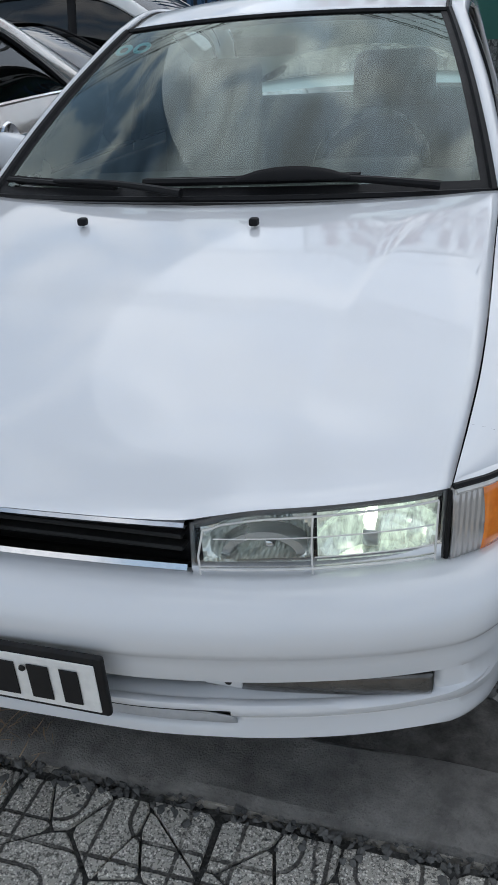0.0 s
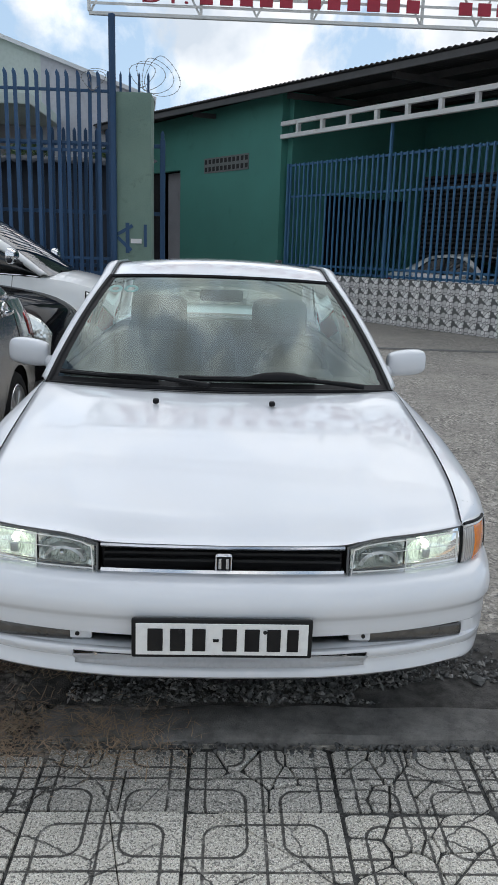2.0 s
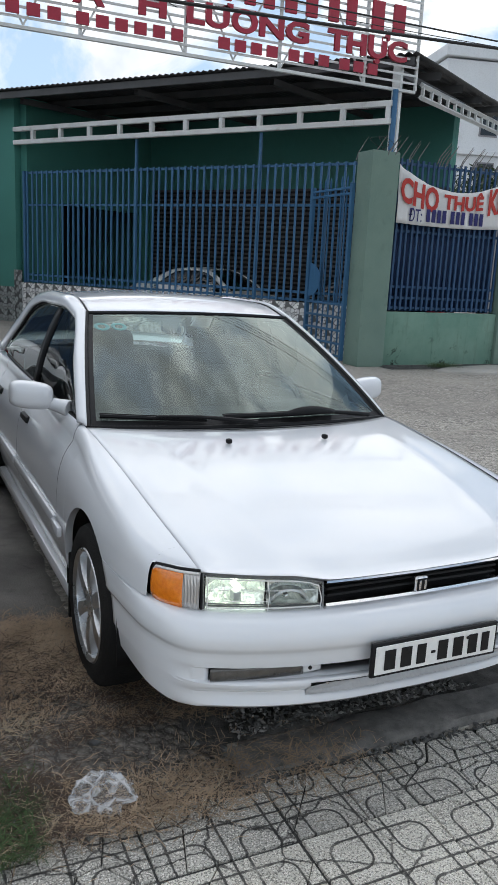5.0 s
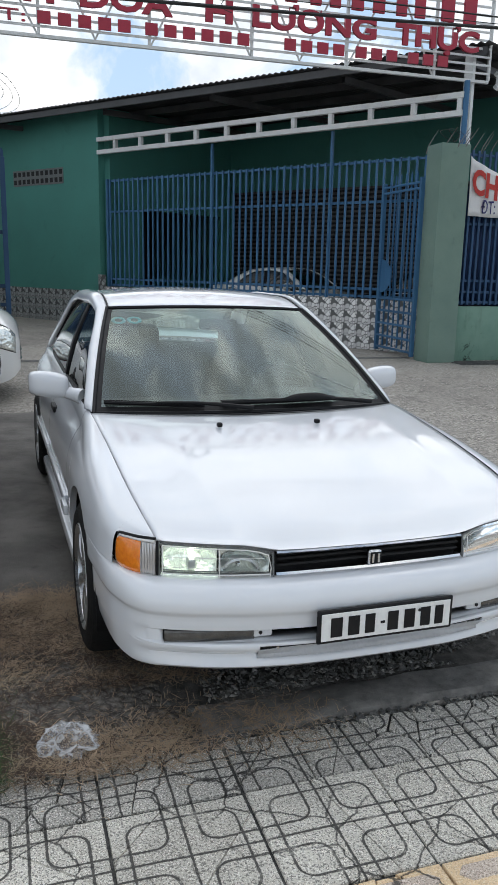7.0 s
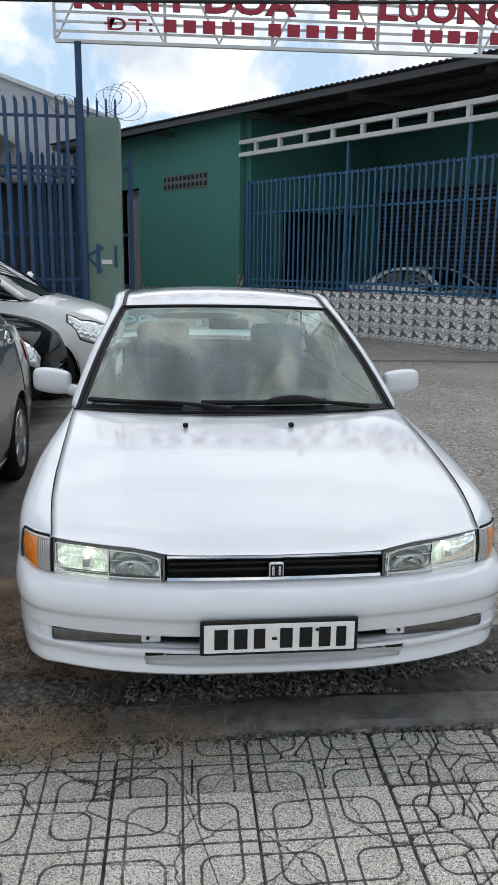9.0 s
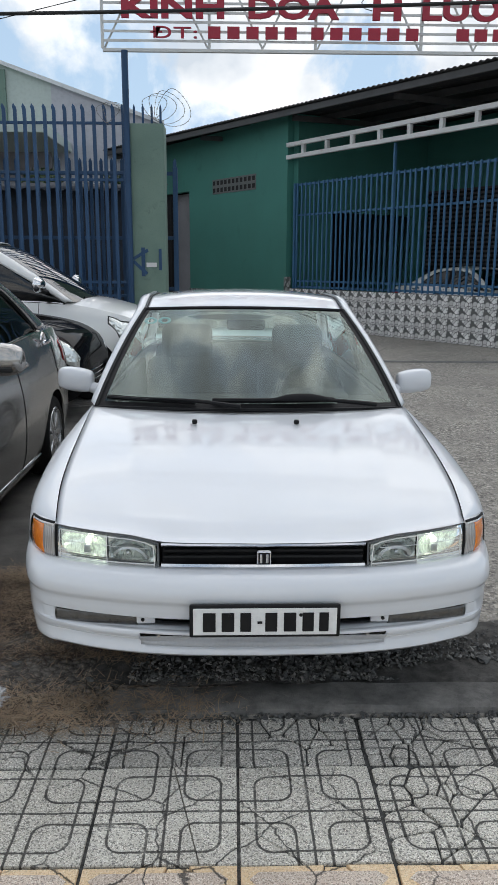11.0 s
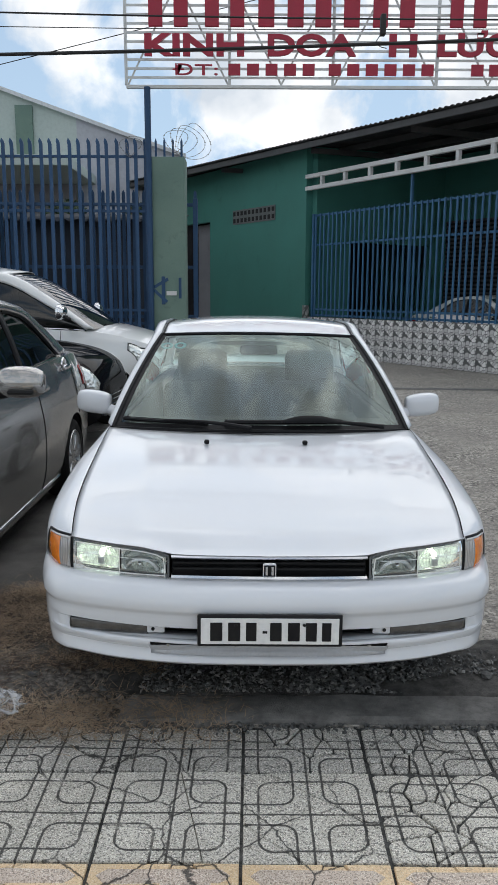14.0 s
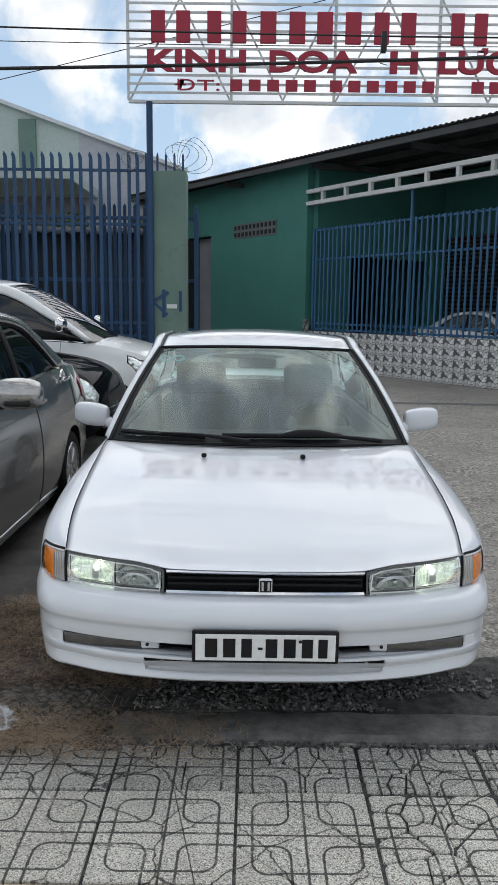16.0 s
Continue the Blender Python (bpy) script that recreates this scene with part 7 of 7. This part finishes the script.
    def sheet(t0, t1, n, d0, d1, dz):
        bm2 = bmesh.new()
        rr = []
        for i, t in enumerate(lin(t0, t1, n)):
            e = Eg(t)
            dy = d0 + (d1 - d0) * i / (n - 1)
            rr.append([(u * e.x, e.y - dy * (1 - u * u), e.z + dz * (1 - u * u)) for u in lin(-1, 1, 21)])
        grid(bm2, rr)
        return bm2
    part("windscreen", sheet(0, 1, 14, 0.20, 0.12, 0.02), M["glass_screen"], c_, "dark windscreen")
    part("roof", sheet(1, 2, 16, 0.12, -0.10, 0.045), paint, c_, "painted roof", thick=0.01)
    part("rear_screen", sheet(2, 3, 14, -0.10, -0.16, 0.02), M["glass_dark"], c_, "dark rear window")
    bm_ = bmesh.new()
    for s in (-1, 1):
        e = Eg(0)
        tube(bm_, [(s * (0.05 + 0.3 * k) - 0.1, e.y - 0.19 + 0.10 * k, e.z + 0.035 + 0.01 * k) for k in lin(0, 1, 8)], 0.010, 6)
    part("wiper", bm_, M["trim_black"], c_, "black wiper")
    return c_


SEDAN = dict(W=0.86, L=4.43, r=0.312, axles=(0.88, 3.45), top=([0, 0.03, 0.12, 0.4, 0.9, 1.25, 3.4, 4.0, 4.3, 4.43], [0.64, 0.73, 0.80, 0.92, 1.05, 1.12, 1.18, 1.18, 1.14, 1.05]),
             belt=([0, 0.1, 0.4, 1.2, 2.2, 3.4, 4.1, 4.43], [0.60, 0.71, 0.85, 1.02, 1.08, 1.11, 1.10, 0.97]),
             E=[(0.74, 1.18, 1.065), (0.66, 1.55, 1.33), (0.56, 1.95, 1.51), (0.545, 2.35, 1.555), (0.55, 2.95, 1.505), (0.62, 3.38, 1.335), (0.70, 3.75, 1.14)],
             S=[(0.765, 1.42, 1.08), (0.71, 1.68, 1.27), (0.63, 2.0, 1.44), (0.615, 2.38, 1.49), (0.635, 2.82, 1.445), (0.70, 3.12, 1.285), (0.755, 3.32, 1.13)],
             split=2.45, seams=(1.35, 2.55, 3.62), handles=(2.64, 3.42), mirror=(0.87, 1.55, 1.13), lamp=(0.12, 0.62, 1.05, 1.38), cabin=1.15, trim=M["chrome"])
parked_car("grey_saloon", "metallic grey saloon with dark windows and chrome handles", M["grey_paint"], pose(-2.965, 1.05, 0, 0, 0, 0), SEDAN)
HATCH = dict(SEDAN, top=([0, 0.03, 0.12, 0.4, 0.9, 1.25, 3.4, 4.0, 4.3, 4.43], [0.66, 0.82, 0.91, 1.02, 1.10, 1.14, 1.16, 1.16, 1.12, 1.04]),
             belt=([0, 0.1, 0.4, 1.2, 2.2, 3.4, 4.1, 4.43], [0.60, 0.80, 0.95, 1.03, 1.05, 1.06, 1.06, 0.94]), lamp=(0.03, 0.46, 0.95, 1.30))
parked_car("black_saloon", "glossy black saloon with a large clear headlamp", M["black_paint"], pose(-2.22, 7.0, 0, 0, 0, 86), HATCH)
MPV = dict(W=0.89, L=4.85, r=0.33, axles=(0.85, 3.75), top=([0, 0.03, 0.12, 0.4, 0.9, 1.35, 3.6, 4.55, 4.78, 4.85], [0.72, 0.84, 0.93, 1.04, 1.15, 1.20, 1.2, 1.2, 1.15, 1.05]),
           belt=([0, 0.1, 0.4, 1.1, 2.2, 3.4, 4.5, 4.85], [0.66, 0.80, 0.95, 1.08, 1.12, 1.15, 1.15, 1.0]),
           E=[(0.78, 1.03, 1.10), (0.71, 1.50, 1.41), (0.62, 2.13, 1.72), (0.6, 2.88, 1.8), (0.6, 3.98, 1.78), (0.66, 4.48, 1.55), (0.72, 4.76, 1.2)],
           S=[(0.81, 1.12, 1.10), (0.77, 1.66, 1.37), (0.685, 2.23, 1.62), (0.67, 2.88, 1.69), (0.675, 3.88, 1.66), (0.72, 4.23, 1.5), (0.79, 4.58, 1.2)],
           split=2.45, seams=(1.42, 2.47, 3.45), handles=(2.28, 3.3), mirror=(0.90, 1.36, 1.30), lamp=(0.05, 0.58, 1.0, 1.40), cabin=1.25, mirror_mat=M["chrome"], trim=M["chrome"])
parked_car("silver_minivan", "silver people carrier with a sloping bonnet and chrome mirrors", M["silver_paint"], pose(-1.62, 8.75, 0, 0, 0, 89) @ Matrix.Diagonal((1, 1, 1.06, 1)), MPV)
parked_car("silver_saloon", "pale silver saloon under the porch roof", M["silver_paint"], MB @ pose(6.3, 2.6, 0, 0, 0, 90), SEDAN)
parked_car("dark_saloon", "dark saloon under the porch roof", M["black_paint"], MB @ pose(10.0, 3.4, 0, 0, 0, -80) @ pose(0, -4.43, 0), SEDAN)

# ---- straw, stones and litter on the ground ----
random.seed(5)


def blades(name, n, area, material, length, label, category, flat=0.9, clump=0):
    bm_ = bmesh.new()
    cl = [(random.uniform(*area[0]), random.uniform(*area[1])) for _ in range(clump)] if clump else None
    for _ in range(n):
        if cl:
            c = random.choice(cl)
            x, y = random.gauss(c[0], 0.11), random.gauss(c[1], 0.08)
        else:
            x, y = random.uniform(*area[0]), random.uniform(*area[1])
        if not (area[2](x, y)):
            continue
        a, L_ = random.uniform(0, 2 * math.pi), length * random.uniform(0.4, 1.3)
        up = L_ * random.uniform(0.05, 1 - flat)
        bend = random.uniform(-0.4, 0.4)
        p0 = Vector((x, y, 0.022 + random.uniform(0, 0.03) + 0.012 * noise.noise((x * 4, y * 4, 0))))
        d0, d1 = Vector((math.cos(a), math.sin(a), 0)), Vector((math.cos(a + bend), math.sin(a + bend), 0))
        p1 = p0 + d0 * L_ * 0.5 + Vector((0, 0, up))
        p2 = p1 + d1 * L_ * 0.5 + Vector((0, 0, up * random.uniform(-0.8, 0.5)))
        w = random.uniform(0.0005, 0.0017)
        n0, n1 = Vector((-d0.y, d0.x, 0)) * w, Vector((-d1.y, d1.x, 0)) * w
        q = [bm_.verts.new(v) for v in (p0 - n0, p0 + n0, p1 + n1, p1 - n1, p2)]
        bm_.faces.new((q[0], q[1], q[2], q[3]))
        bm_.faces.new((q[3], q[2], q[4]))
    return solo(name, bm_, material, label, category, kind="stuff", smooth=False)


def in_patch(x, y):
    if ((x + 1.52) / 0.34) ** 2 + ((y - 1.34) / 0.13) ** 2 < 1 + 0.8 * noise.noise((x * 6, y * 6, 1)) and random.random() < 0.85:
        return False
    if ((x + 1.05) / 0.48) ** 2 + ((y - 1.27) / 0.17) ** 2 < 1 + 0.6 * noise.noise((x * 7, y * 7, 4)) and random.random() < 0.9:
        return False
    return x < -1.15 - 0.25 * noise.noise((y * 3, 0, 0)) - max(0.0, (1.15 - y)) * 0.4 and y > 1.02 + 0.12 * noise.noise((x * 3, 1, 0)) - 0.25 * max(0, -x - 1.9) - 0.08 * random.random() ** 3


blades("dry_straw", 44000, ((-3.3, -1.1), (0.75, 2.35), in_patch), M["straw"], 0.070, "mat of dry brown straw on the earth", "straw", 0.86, 90)
blades("rotted_straw", 30000, ((-3.3, -1.1), (0.75, 2.35), in_patch), M["dark_straw"], 0.07, "dark rotted grass in the straw mat", "straw", 0.82, 70)
blades("pale_straw", 9000, ((-3.3, -1.1), (0.75, 2.35), in_patch), M["pale_straw"], 0.07, "scattered pale dry grass stalks", "straw", 0.84, 60)
blades("fine_straw", 9000, ((-3.3, -0.9), (0.75, 2.2), lambda x, y: in_patch(x + 0.15, y - 0.05)), M["kerb"], 0.05, "grey dead grass among the straw", "straw", 0.86)
blades("kerb_weeds", 3200, ((-1.7, -0.85), (1.02, 1.20), lambda x, y: random.random() < 0.75), M["straw"], 0.05, "dry weeds along the kerb", "weeds", 0.7, 12)
blades("grass_tuft", 3600, ((-2.5, -1.84), (0.95, 1.22), lambda x, y: x < -1.88 + 0.1 * (y - 1.0) and y > 0.94), M["green_grass"], 0.07, "small patch of green grass", "grass", 0.55, 9)


def pebble_mesh(k, r):
    bm_ = bmesh.new()
    bmesh.ops.create_icosphere(bm_, subdivisions=1, radius=r)
    for v in bm_.verts:
        v.co *= 1 + 0.45 * noise.noise(v.co / r * 1.3 + Vector((k * 3.1, 0, 0)))
        v.co.z *= 0.62
    return mesh_of("stone", bm_, M["stone"], False)


stones = [pebble_mesh(k, r) for k, r in enumerate((0.010, 0.016, 0.022, 0.03))]
def gravel(name, spots, material, label, category):
    """Angular stones, each a squashed and jittered eight-sided lump, joined into one sheet of stuff."""
    verts, faces = [], []
    tips = ((1, 0, 0), (0, 1, 0), (-1, 0, 0), (0, -1, 0), (0, 0, 1), (0, 0, -0.6))
    tris = ((0, 1, 4), (1, 2, 4), (2, 3, 4), (3, 0, 4), (1, 0, 5), (2, 1, 5), (3, 2, 5), (0, 3, 5))
    for x, y, z, r in spots:
        m = pose(x, y, z, random.uniform(-40, 40), random.uniform(-40, 40), random.uniform(0, 360))
        k0 = len(verts)
        sx_, sy_, sz_ = random.uniform(0.8, 1.5), random.uniform(0.6, 1.1), random.uniform(0.45, 0.8)
        for a_, b_, c_ in tips:
            j_ = [random.uniform(-0.28, 0.28) for _ in range(3)]
            verts.append(m @ Vector(((a_ + j_[0]) * sx_ * r, (b_ + j_[1]) * sy_ * r, (c_ + j_[2]) * sz_ * r)))
        faces += [tuple(k0 + i for i in t_) for t_ in tris]
    me = bpy.data.meshes.new(name)
    me.from_pydata(verts, [], faces)
    me.materials.append(material)
    ob = new(name, me)
    ob.matrix_world = Matrix.Scale(UNIT, 4)
    return tagged(ob, label, category, kind="stuff")


M["chips"] = surf("gravel_stone", (0.055, 0.055, 0.054), (0.16, 0.157, 0.15), 28, 0.85, 0, 0.3, 120)
M["pale_chips"] = surf("pale_gravel_stone", (0.16, 0.155, 0.145), (0.33, 0.32, 0.30), 28, 0.85, 0, 0.3, 120)
spots, pale_spots = [], []
for _ in range(13000):
    x = random.uniform(-1.15, 2.8)
    y = 1.285 + abs(random.gauss(0, 0.17)) + max(0.0, x - 0.5) * random.uniform(0, 0.16)
    if y > 1.95 or (x < -0.5 and random.random() < 0.45) or noise.noise((x * 2.2, y * 2.6, 3.0)) < -0.42:
        continue
    r = random.choice((0.004, 0.005, 0.006, 0.008, 0.011)) * random.uniform(0.8, 1.5) * (1.25 if x > 0.5 else 0.9)
    (pale_spots if random.random() < 0.22 else spots).append((x, y, 0.026 + r * 0.25, r))
gravel("loose_gravel", spots, M["chips"], "loose dark gravel along the kerb", "gravel")
gravel("pale_gravel", pale_spots, M["pale_chips"], "pale gravel chips among the dark gravel", "gravel")
crumbs = [(x, 1.083 + random.gauss(0, 0.014) + 0.012 * noise.noise((x * 4, 0, 0)), random.uniform(-0.012, 0.008), random.uniform(0.004, 0.013)) for x in (random.uniform(-1.6, 2.4) for _ in range(900))]
gravel("joint_rubble", crumbs, M["chips"], "dark crumbs and soil between kerb and paving", "rubble")
grit = bmesh.new()
for _ in range(300):
    x, y = random.uniform(-1.6, 1.6), random.gauss(1.07, 0.03)
    r = random.uniform(0.002, 0.006) if y < 1.02 else random.uniform(0.003, 0.010)
    g_ = bmesh.ops.create_icosphere(grit, subdivisions=1, radius=r, matrix=pose(x, y, r * 0.3, random.uniform(0, 360), random.uniform(0, 360), 0))
    for v in g_["verts"]:
        c = Vector((x, y, 0.0))
        v.co = c + (v.co - c) * (1 + 0.7 * noise.noise((v.co - c) / r * 1.4 + c * 40))
solo("joint_grit", grit, M["stone"], "grit and crumbs in the paving joints", "grit", kind="stuff", smooth=False)
for x, y, k, s in ((-1.62, 1.42, 2, 1.0), (-1.30, 1.30, 1, 1.0), (-1.22, 1.24, 2, 0.8), (-1.05, 1.33, 1, 0.9), (-1.92, 1.35, 3, 0.8), (0.42, 1.50, 3, 1.1), (0.62, 1.62, 3, 1.2), (0.30, 1.44, 2, 1.2)):
    ob = new("stone", stones[k])
    ob.matrix_world = Matrix.Scale(UNIT, 4) @ pose(x, y, 0.030, 0, 0, random.uniform(0, 360)) @ Matrix.Scale(s, 4)
    tagged(ob, "small grey stone lying on the dirt", "stone", "loose stones")

# fallen leaf
bm = bmesh.new()
grid(bm, [[(t * 0.045, w * 0.018 * math.sin(math.pi * t), 0.006 * math.cos(w * 3) * t) for w in (-1, -0.4, 0.4, 1)] for t in lin(0.02, 0.98, 8)])
solo("dry_leaf", bm, M["straw"], "curled dry brown leaf on the straw", "leaf", pose(-2.03, 1.33, 0.045, 8, -12, 40))

# crumpled clear bag
bm = bmesh.new()
bmesh.ops.create_icosphere(bm, subdivisions=4, radius=0.085)
for v in bm.verts:
    d = v.co.normalized()
    f_ = 1 + 0.55 * noise.noise(d * 2.3 + Vector((4, 1, 2))) + 0.38 * abs(noise.noise(d * 4.5)) - 0.08 * abs(noise.noise(d * 9.0))
    v.co = Vector((d.x * 1.05, d.y * 1.0, max(d.z * 0.62, -0.34))) * 0.077 * f_
bag = solo("plastic_bag", bm, M["bag"], "crumpled clear plastic bag on the straw", "bag", pose(-1.67, 1.12, 0.050, 0, 0, 20))
bag.data.set_sharp_from_angle(angle=radians(25))

# bush behind the fence
def bush(name, x, y, z, r, n, label):
    t_ = thing(name, label, "tree", pose(x, y, 0))
    bm_ = bmesh.new()
    tube(bm_, [(0, 0, 0), (0.1, 0, z * 0.4), (0.0, 0.1, z * 0.8)], [0.12, 0.09, 0.05], 8)
    for k in range(5):
        a = k * 1.3
        tube(bm_, [(0.03, 0.03, z * 0.6), (r * 0.5 * math.cos(a), r * 0.5 * math.sin(a), z * 0.9), (r * 0.8 * math.cos(a), r * 0.8 * math.sin(a), z + 0.2)], [0.04, 0.03, 0.012], 6)
    part("trunk", bm_, M["bark"], t_, "grey brown trunk")
    bm_ = bmesh.new()
    for _ in range(n):
        d = Vector((random.gauss(0, 1), random.gauss(0, 1), random.gauss(0, 1))).normalized()
        rr = r * (0.45 + 0.65 * random.random()) * (1 + 0.35 * noise.noise(d * 2.2 + Vector((x, 0, 0))))
        p = Vector((d.x * rr, d.y * rr, z + d.z * rr * 0.7))
        u_, w_ = Vector((random.gauss(0, 1), random.gauss(0, 1), random.gauss(0, 1))).normalized(), Vector((random.gauss(0, 1), random.gauss(0, 1), random.gauss(0, 1))).normalized()
        s_ = random.uniform(0.05, 0.10)
        bm_.faces.new([bm_.verts.new(p + q) for q in (u_ * s_, w_ * s_ * 0.5, -u_ * s_, -w_ * s_ * 0.5)])
    part("crown", bm_, M["leaf"], t_, "loose dark green leaves", smooth=False)
bush("garden_tree", -6.0, 21.0, 3.7, 0.6, 900, "small leafy tree behind the fence")
bush("garden_tree", -4.2, 23.5, 4.0, 0.5, 700, "small leafy tree beside the warehouse")
bush("garden_tree", 13.2, 17.0, 3.6, 1.5, 3400, "small leafy tree behind the side gate")

blades("wall_grass", 1400, ((6.6, 7.6), (10.3, 10.75), lambda x, y: True), M["green_grass"], 0.12, "tuft of grass by the low wall", "grass", 0.5, 8)

# ---- paving tiles, each a slab of its own ----
pavement = thing("pavement", "cracked grey terrazzo paving with a yellow tactile row", "pavement", kind="structure")
part("bed", boxed((-4.65, -2.255, -0.06), (5.2, 1.084, -0.0125)), M["rubble"], pavement, "dark sand bed", smooth=False)
TILE = 0.435


def slab_mesh(name, w, d, cuts, material, gap=0.006, ribs=False, y_keep=None):
    """A slab split by random cracks; its shards sit a little apart and askew."""
    frame_ = [Vector((-w / 2, -d / 2)), Vector((w / 2, -d / 2)), Vector((w / 2, d / 2)), Vector((-w / 2, d / 2))]
    seeds = [Vector((random.uniform(-w, w) * 0.48, random.uniform(-d, d) * 0.48)) for _ in range(cuts + 1)]
    polys = []
    for c0 in seeds:
        poly = list(frame_)
        for c1 in seeds:
            if c1 is c0:
                continue
            mid, n_ = (c0 + c1) / 2, (c1 - c0)
            out = []
            for i, v in enumerate(poly):
                nx = poly[(i + 1) % len(poly)]
                dv, dn = (v - mid).dot(n_), (nx - mid).dot(n_)
                if dv <= 0:
                    out.append(v)
                if dv * dn < 0:
                    out.append(v + (nx - v) * (dv / (dv - dn)))
            poly = out
        if len(poly) < 3:
            continue
        # worn, blunted corners
        if cuts > 4:
            out = []
            for i, v in enumerate(poly):
                p_, q_ = poly[i - 1], poly[(i + 1) % len(poly)]
                out += [v + (p_ - v) * 0.10, v + (q_ - v) * 0.10]
            poly = out
        polys.append(poly)
    bm_ = bmesh.new()
    for poly in polys:
        c = sum(poly, Vector((0, 0))) / len(poly)
        g_ = (random.uniform(0.002, 0.0055) if cuts > 5 else random.uniform(0.0012, 0.0035)) if cuts else 0.0
        dz = random.uniform(-0.008 if cuts > 5 else -0.004, 0.002) if cuts else 0.0
        tx, ty = (random.uniform(-0.012, 0.012), random.uniform(-0.012, 0.012)) if cuts else (0, 0)
        top, lip, low = [], [], []
        for v in poly:
            d_ = (c - v)
            L = max(d_.length, 1e-6)
            a = v + d_ / L * min(g_ + 0.004, L * 0.3)
            b = v + d_ / L * min(g_ + 0.0005, L * 0.3)
            z = dz + tx * (v.x - c.x) + ty * (v.y - c.y)
            top.append(bm_.verts.new((a.x, a.y, z)))
            lip.append(bm_.verts.new((b.x, b.y, z - 0.004)))
            low.append(bm_.verts.new((b.x, b.y, -0.045)))
        bm_.faces.new(top)
        n = len(poly)
        for i in range(n):
            j = (i + 1) % n
            bm_.faces.new((lip[i], lip[j], top[j], top[i]))
            bm_.faces.new((low[i], low[j], lip[j], lip[i]))
    if ribs:
        for k in range(4):
            y = -d * 0.375 + d * 0.25 * k
            rows_ = []
            for t in lin(-1, 1, 15):
                e = 1.0 if abs(t) < 0.86 else math.sqrt(max(0.0, 1 - ((abs(t) - 0.86) / 0.14) ** 2))
                x = t * w * 0.44
                rows_.append([(x, y - 0.030 * e, -0.001), (x, y - 0.022 * e, 0.0045), (x, y + 0.022 * e, 0.0045), (x, y + 0.030 * e, -0.001)])
            before = set(bm_.faces)
            grid(bm_, rows_)
            for f_ in set(bm_.faces) - before:
                f_.material_index = 1
    bmesh.ops.recalc_face_normals(bm_, faces=bm_.faces)
    me_ = mesh_of(name, bm_, material, False)
    if ribs:
        me_.materials.append(M["tactile"])
    return me_


random.seed(11)
W_ = TILE - 0.007
whole = [slab_mesh("paving_slab", W_, W_, c, M["paver"]) for c in (0, 0, 1, 2, 3, 4, 3)]
broken = [slab_mesh("paving_slab", W_, W_, c, M["paver"]) for c in (10, 12, 15, 17)]
yell = [slab_mesh("tactile_slab", W_, W_, c, M["paver_yellow"], ribs=True) for c in (0, 2, 3, 5)]
cut_row = [slab_mesh("paving_slab", W_, 0.272, c, M["paver_dirty_shaded"]) for c in (3, 4, 8, 10, 13)]
for i in range(22):
    x = -0.724 + TILE * (i - 9) + TILE / 2
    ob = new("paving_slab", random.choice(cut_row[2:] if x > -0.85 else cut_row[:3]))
    ob.parent = pavement
    ob.matrix_basis = pose(x, 0.9325, random.uniform(-0.002, 0.002), random.uniform(-0.7, 0.7), random.uniform(-0.5, 0.5), random.choice((0, 180)))
    for j in range(7):
        y = 0.793 - TILE * (j + 0.5)
        pick = yell if j in (1, ) else (broken if (x > -0.3 and j == 0 and random.random() < 0.75) else whole)
        ob = new("tactile_slab" if pick is yell else "paving_slab", random.choice(pick))
        ob.parent = pavement
        ob.matrix_basis = pose(x, y, random.uniform(-0.002, 0.002), random.uniform(-0.5, 0.5), random.uniform(-0.5, 0.5), random.choice((0, 180)) if pick is yell else random.choice((0, 90, 180, 270)))

# ---- wall tiles of the warehouse ----
wt_ = mesh_of("wall_tile", boxed((-0.152, -0.006, -0.122), (0.152, 0.006, 0.122), 0.004, 1), M["pebble"], False)
low = [o for o in hall.children if o.name.startswith("low_wall")][0]
for i in range(30):
    for j in range(4):
        ob = new("wall_tile", wt_)
        ob.parent = low
        ob.matrix_basis = pose(0.06 + 0.309 * i, -0.0185, 0.128 + 0.249 * j)
wd_ = mesh_of("wall_tile", boxed((-0.152, -0.006, -0.143), (0.152, 0.006, 0.143), 0.004, 1), M["pebble_dark"], False)
gw = [o for o in hall.children if o.name.startswith("wall")][1]
for i in range(16):
    for j in range(3):
        ob = new("wall_tile", wd_)
        ob.parent = gw
        ob.matrix_basis = pose(-0.33 - 0.309 * i, -0.0085, 0.148 + 0.291 * j)
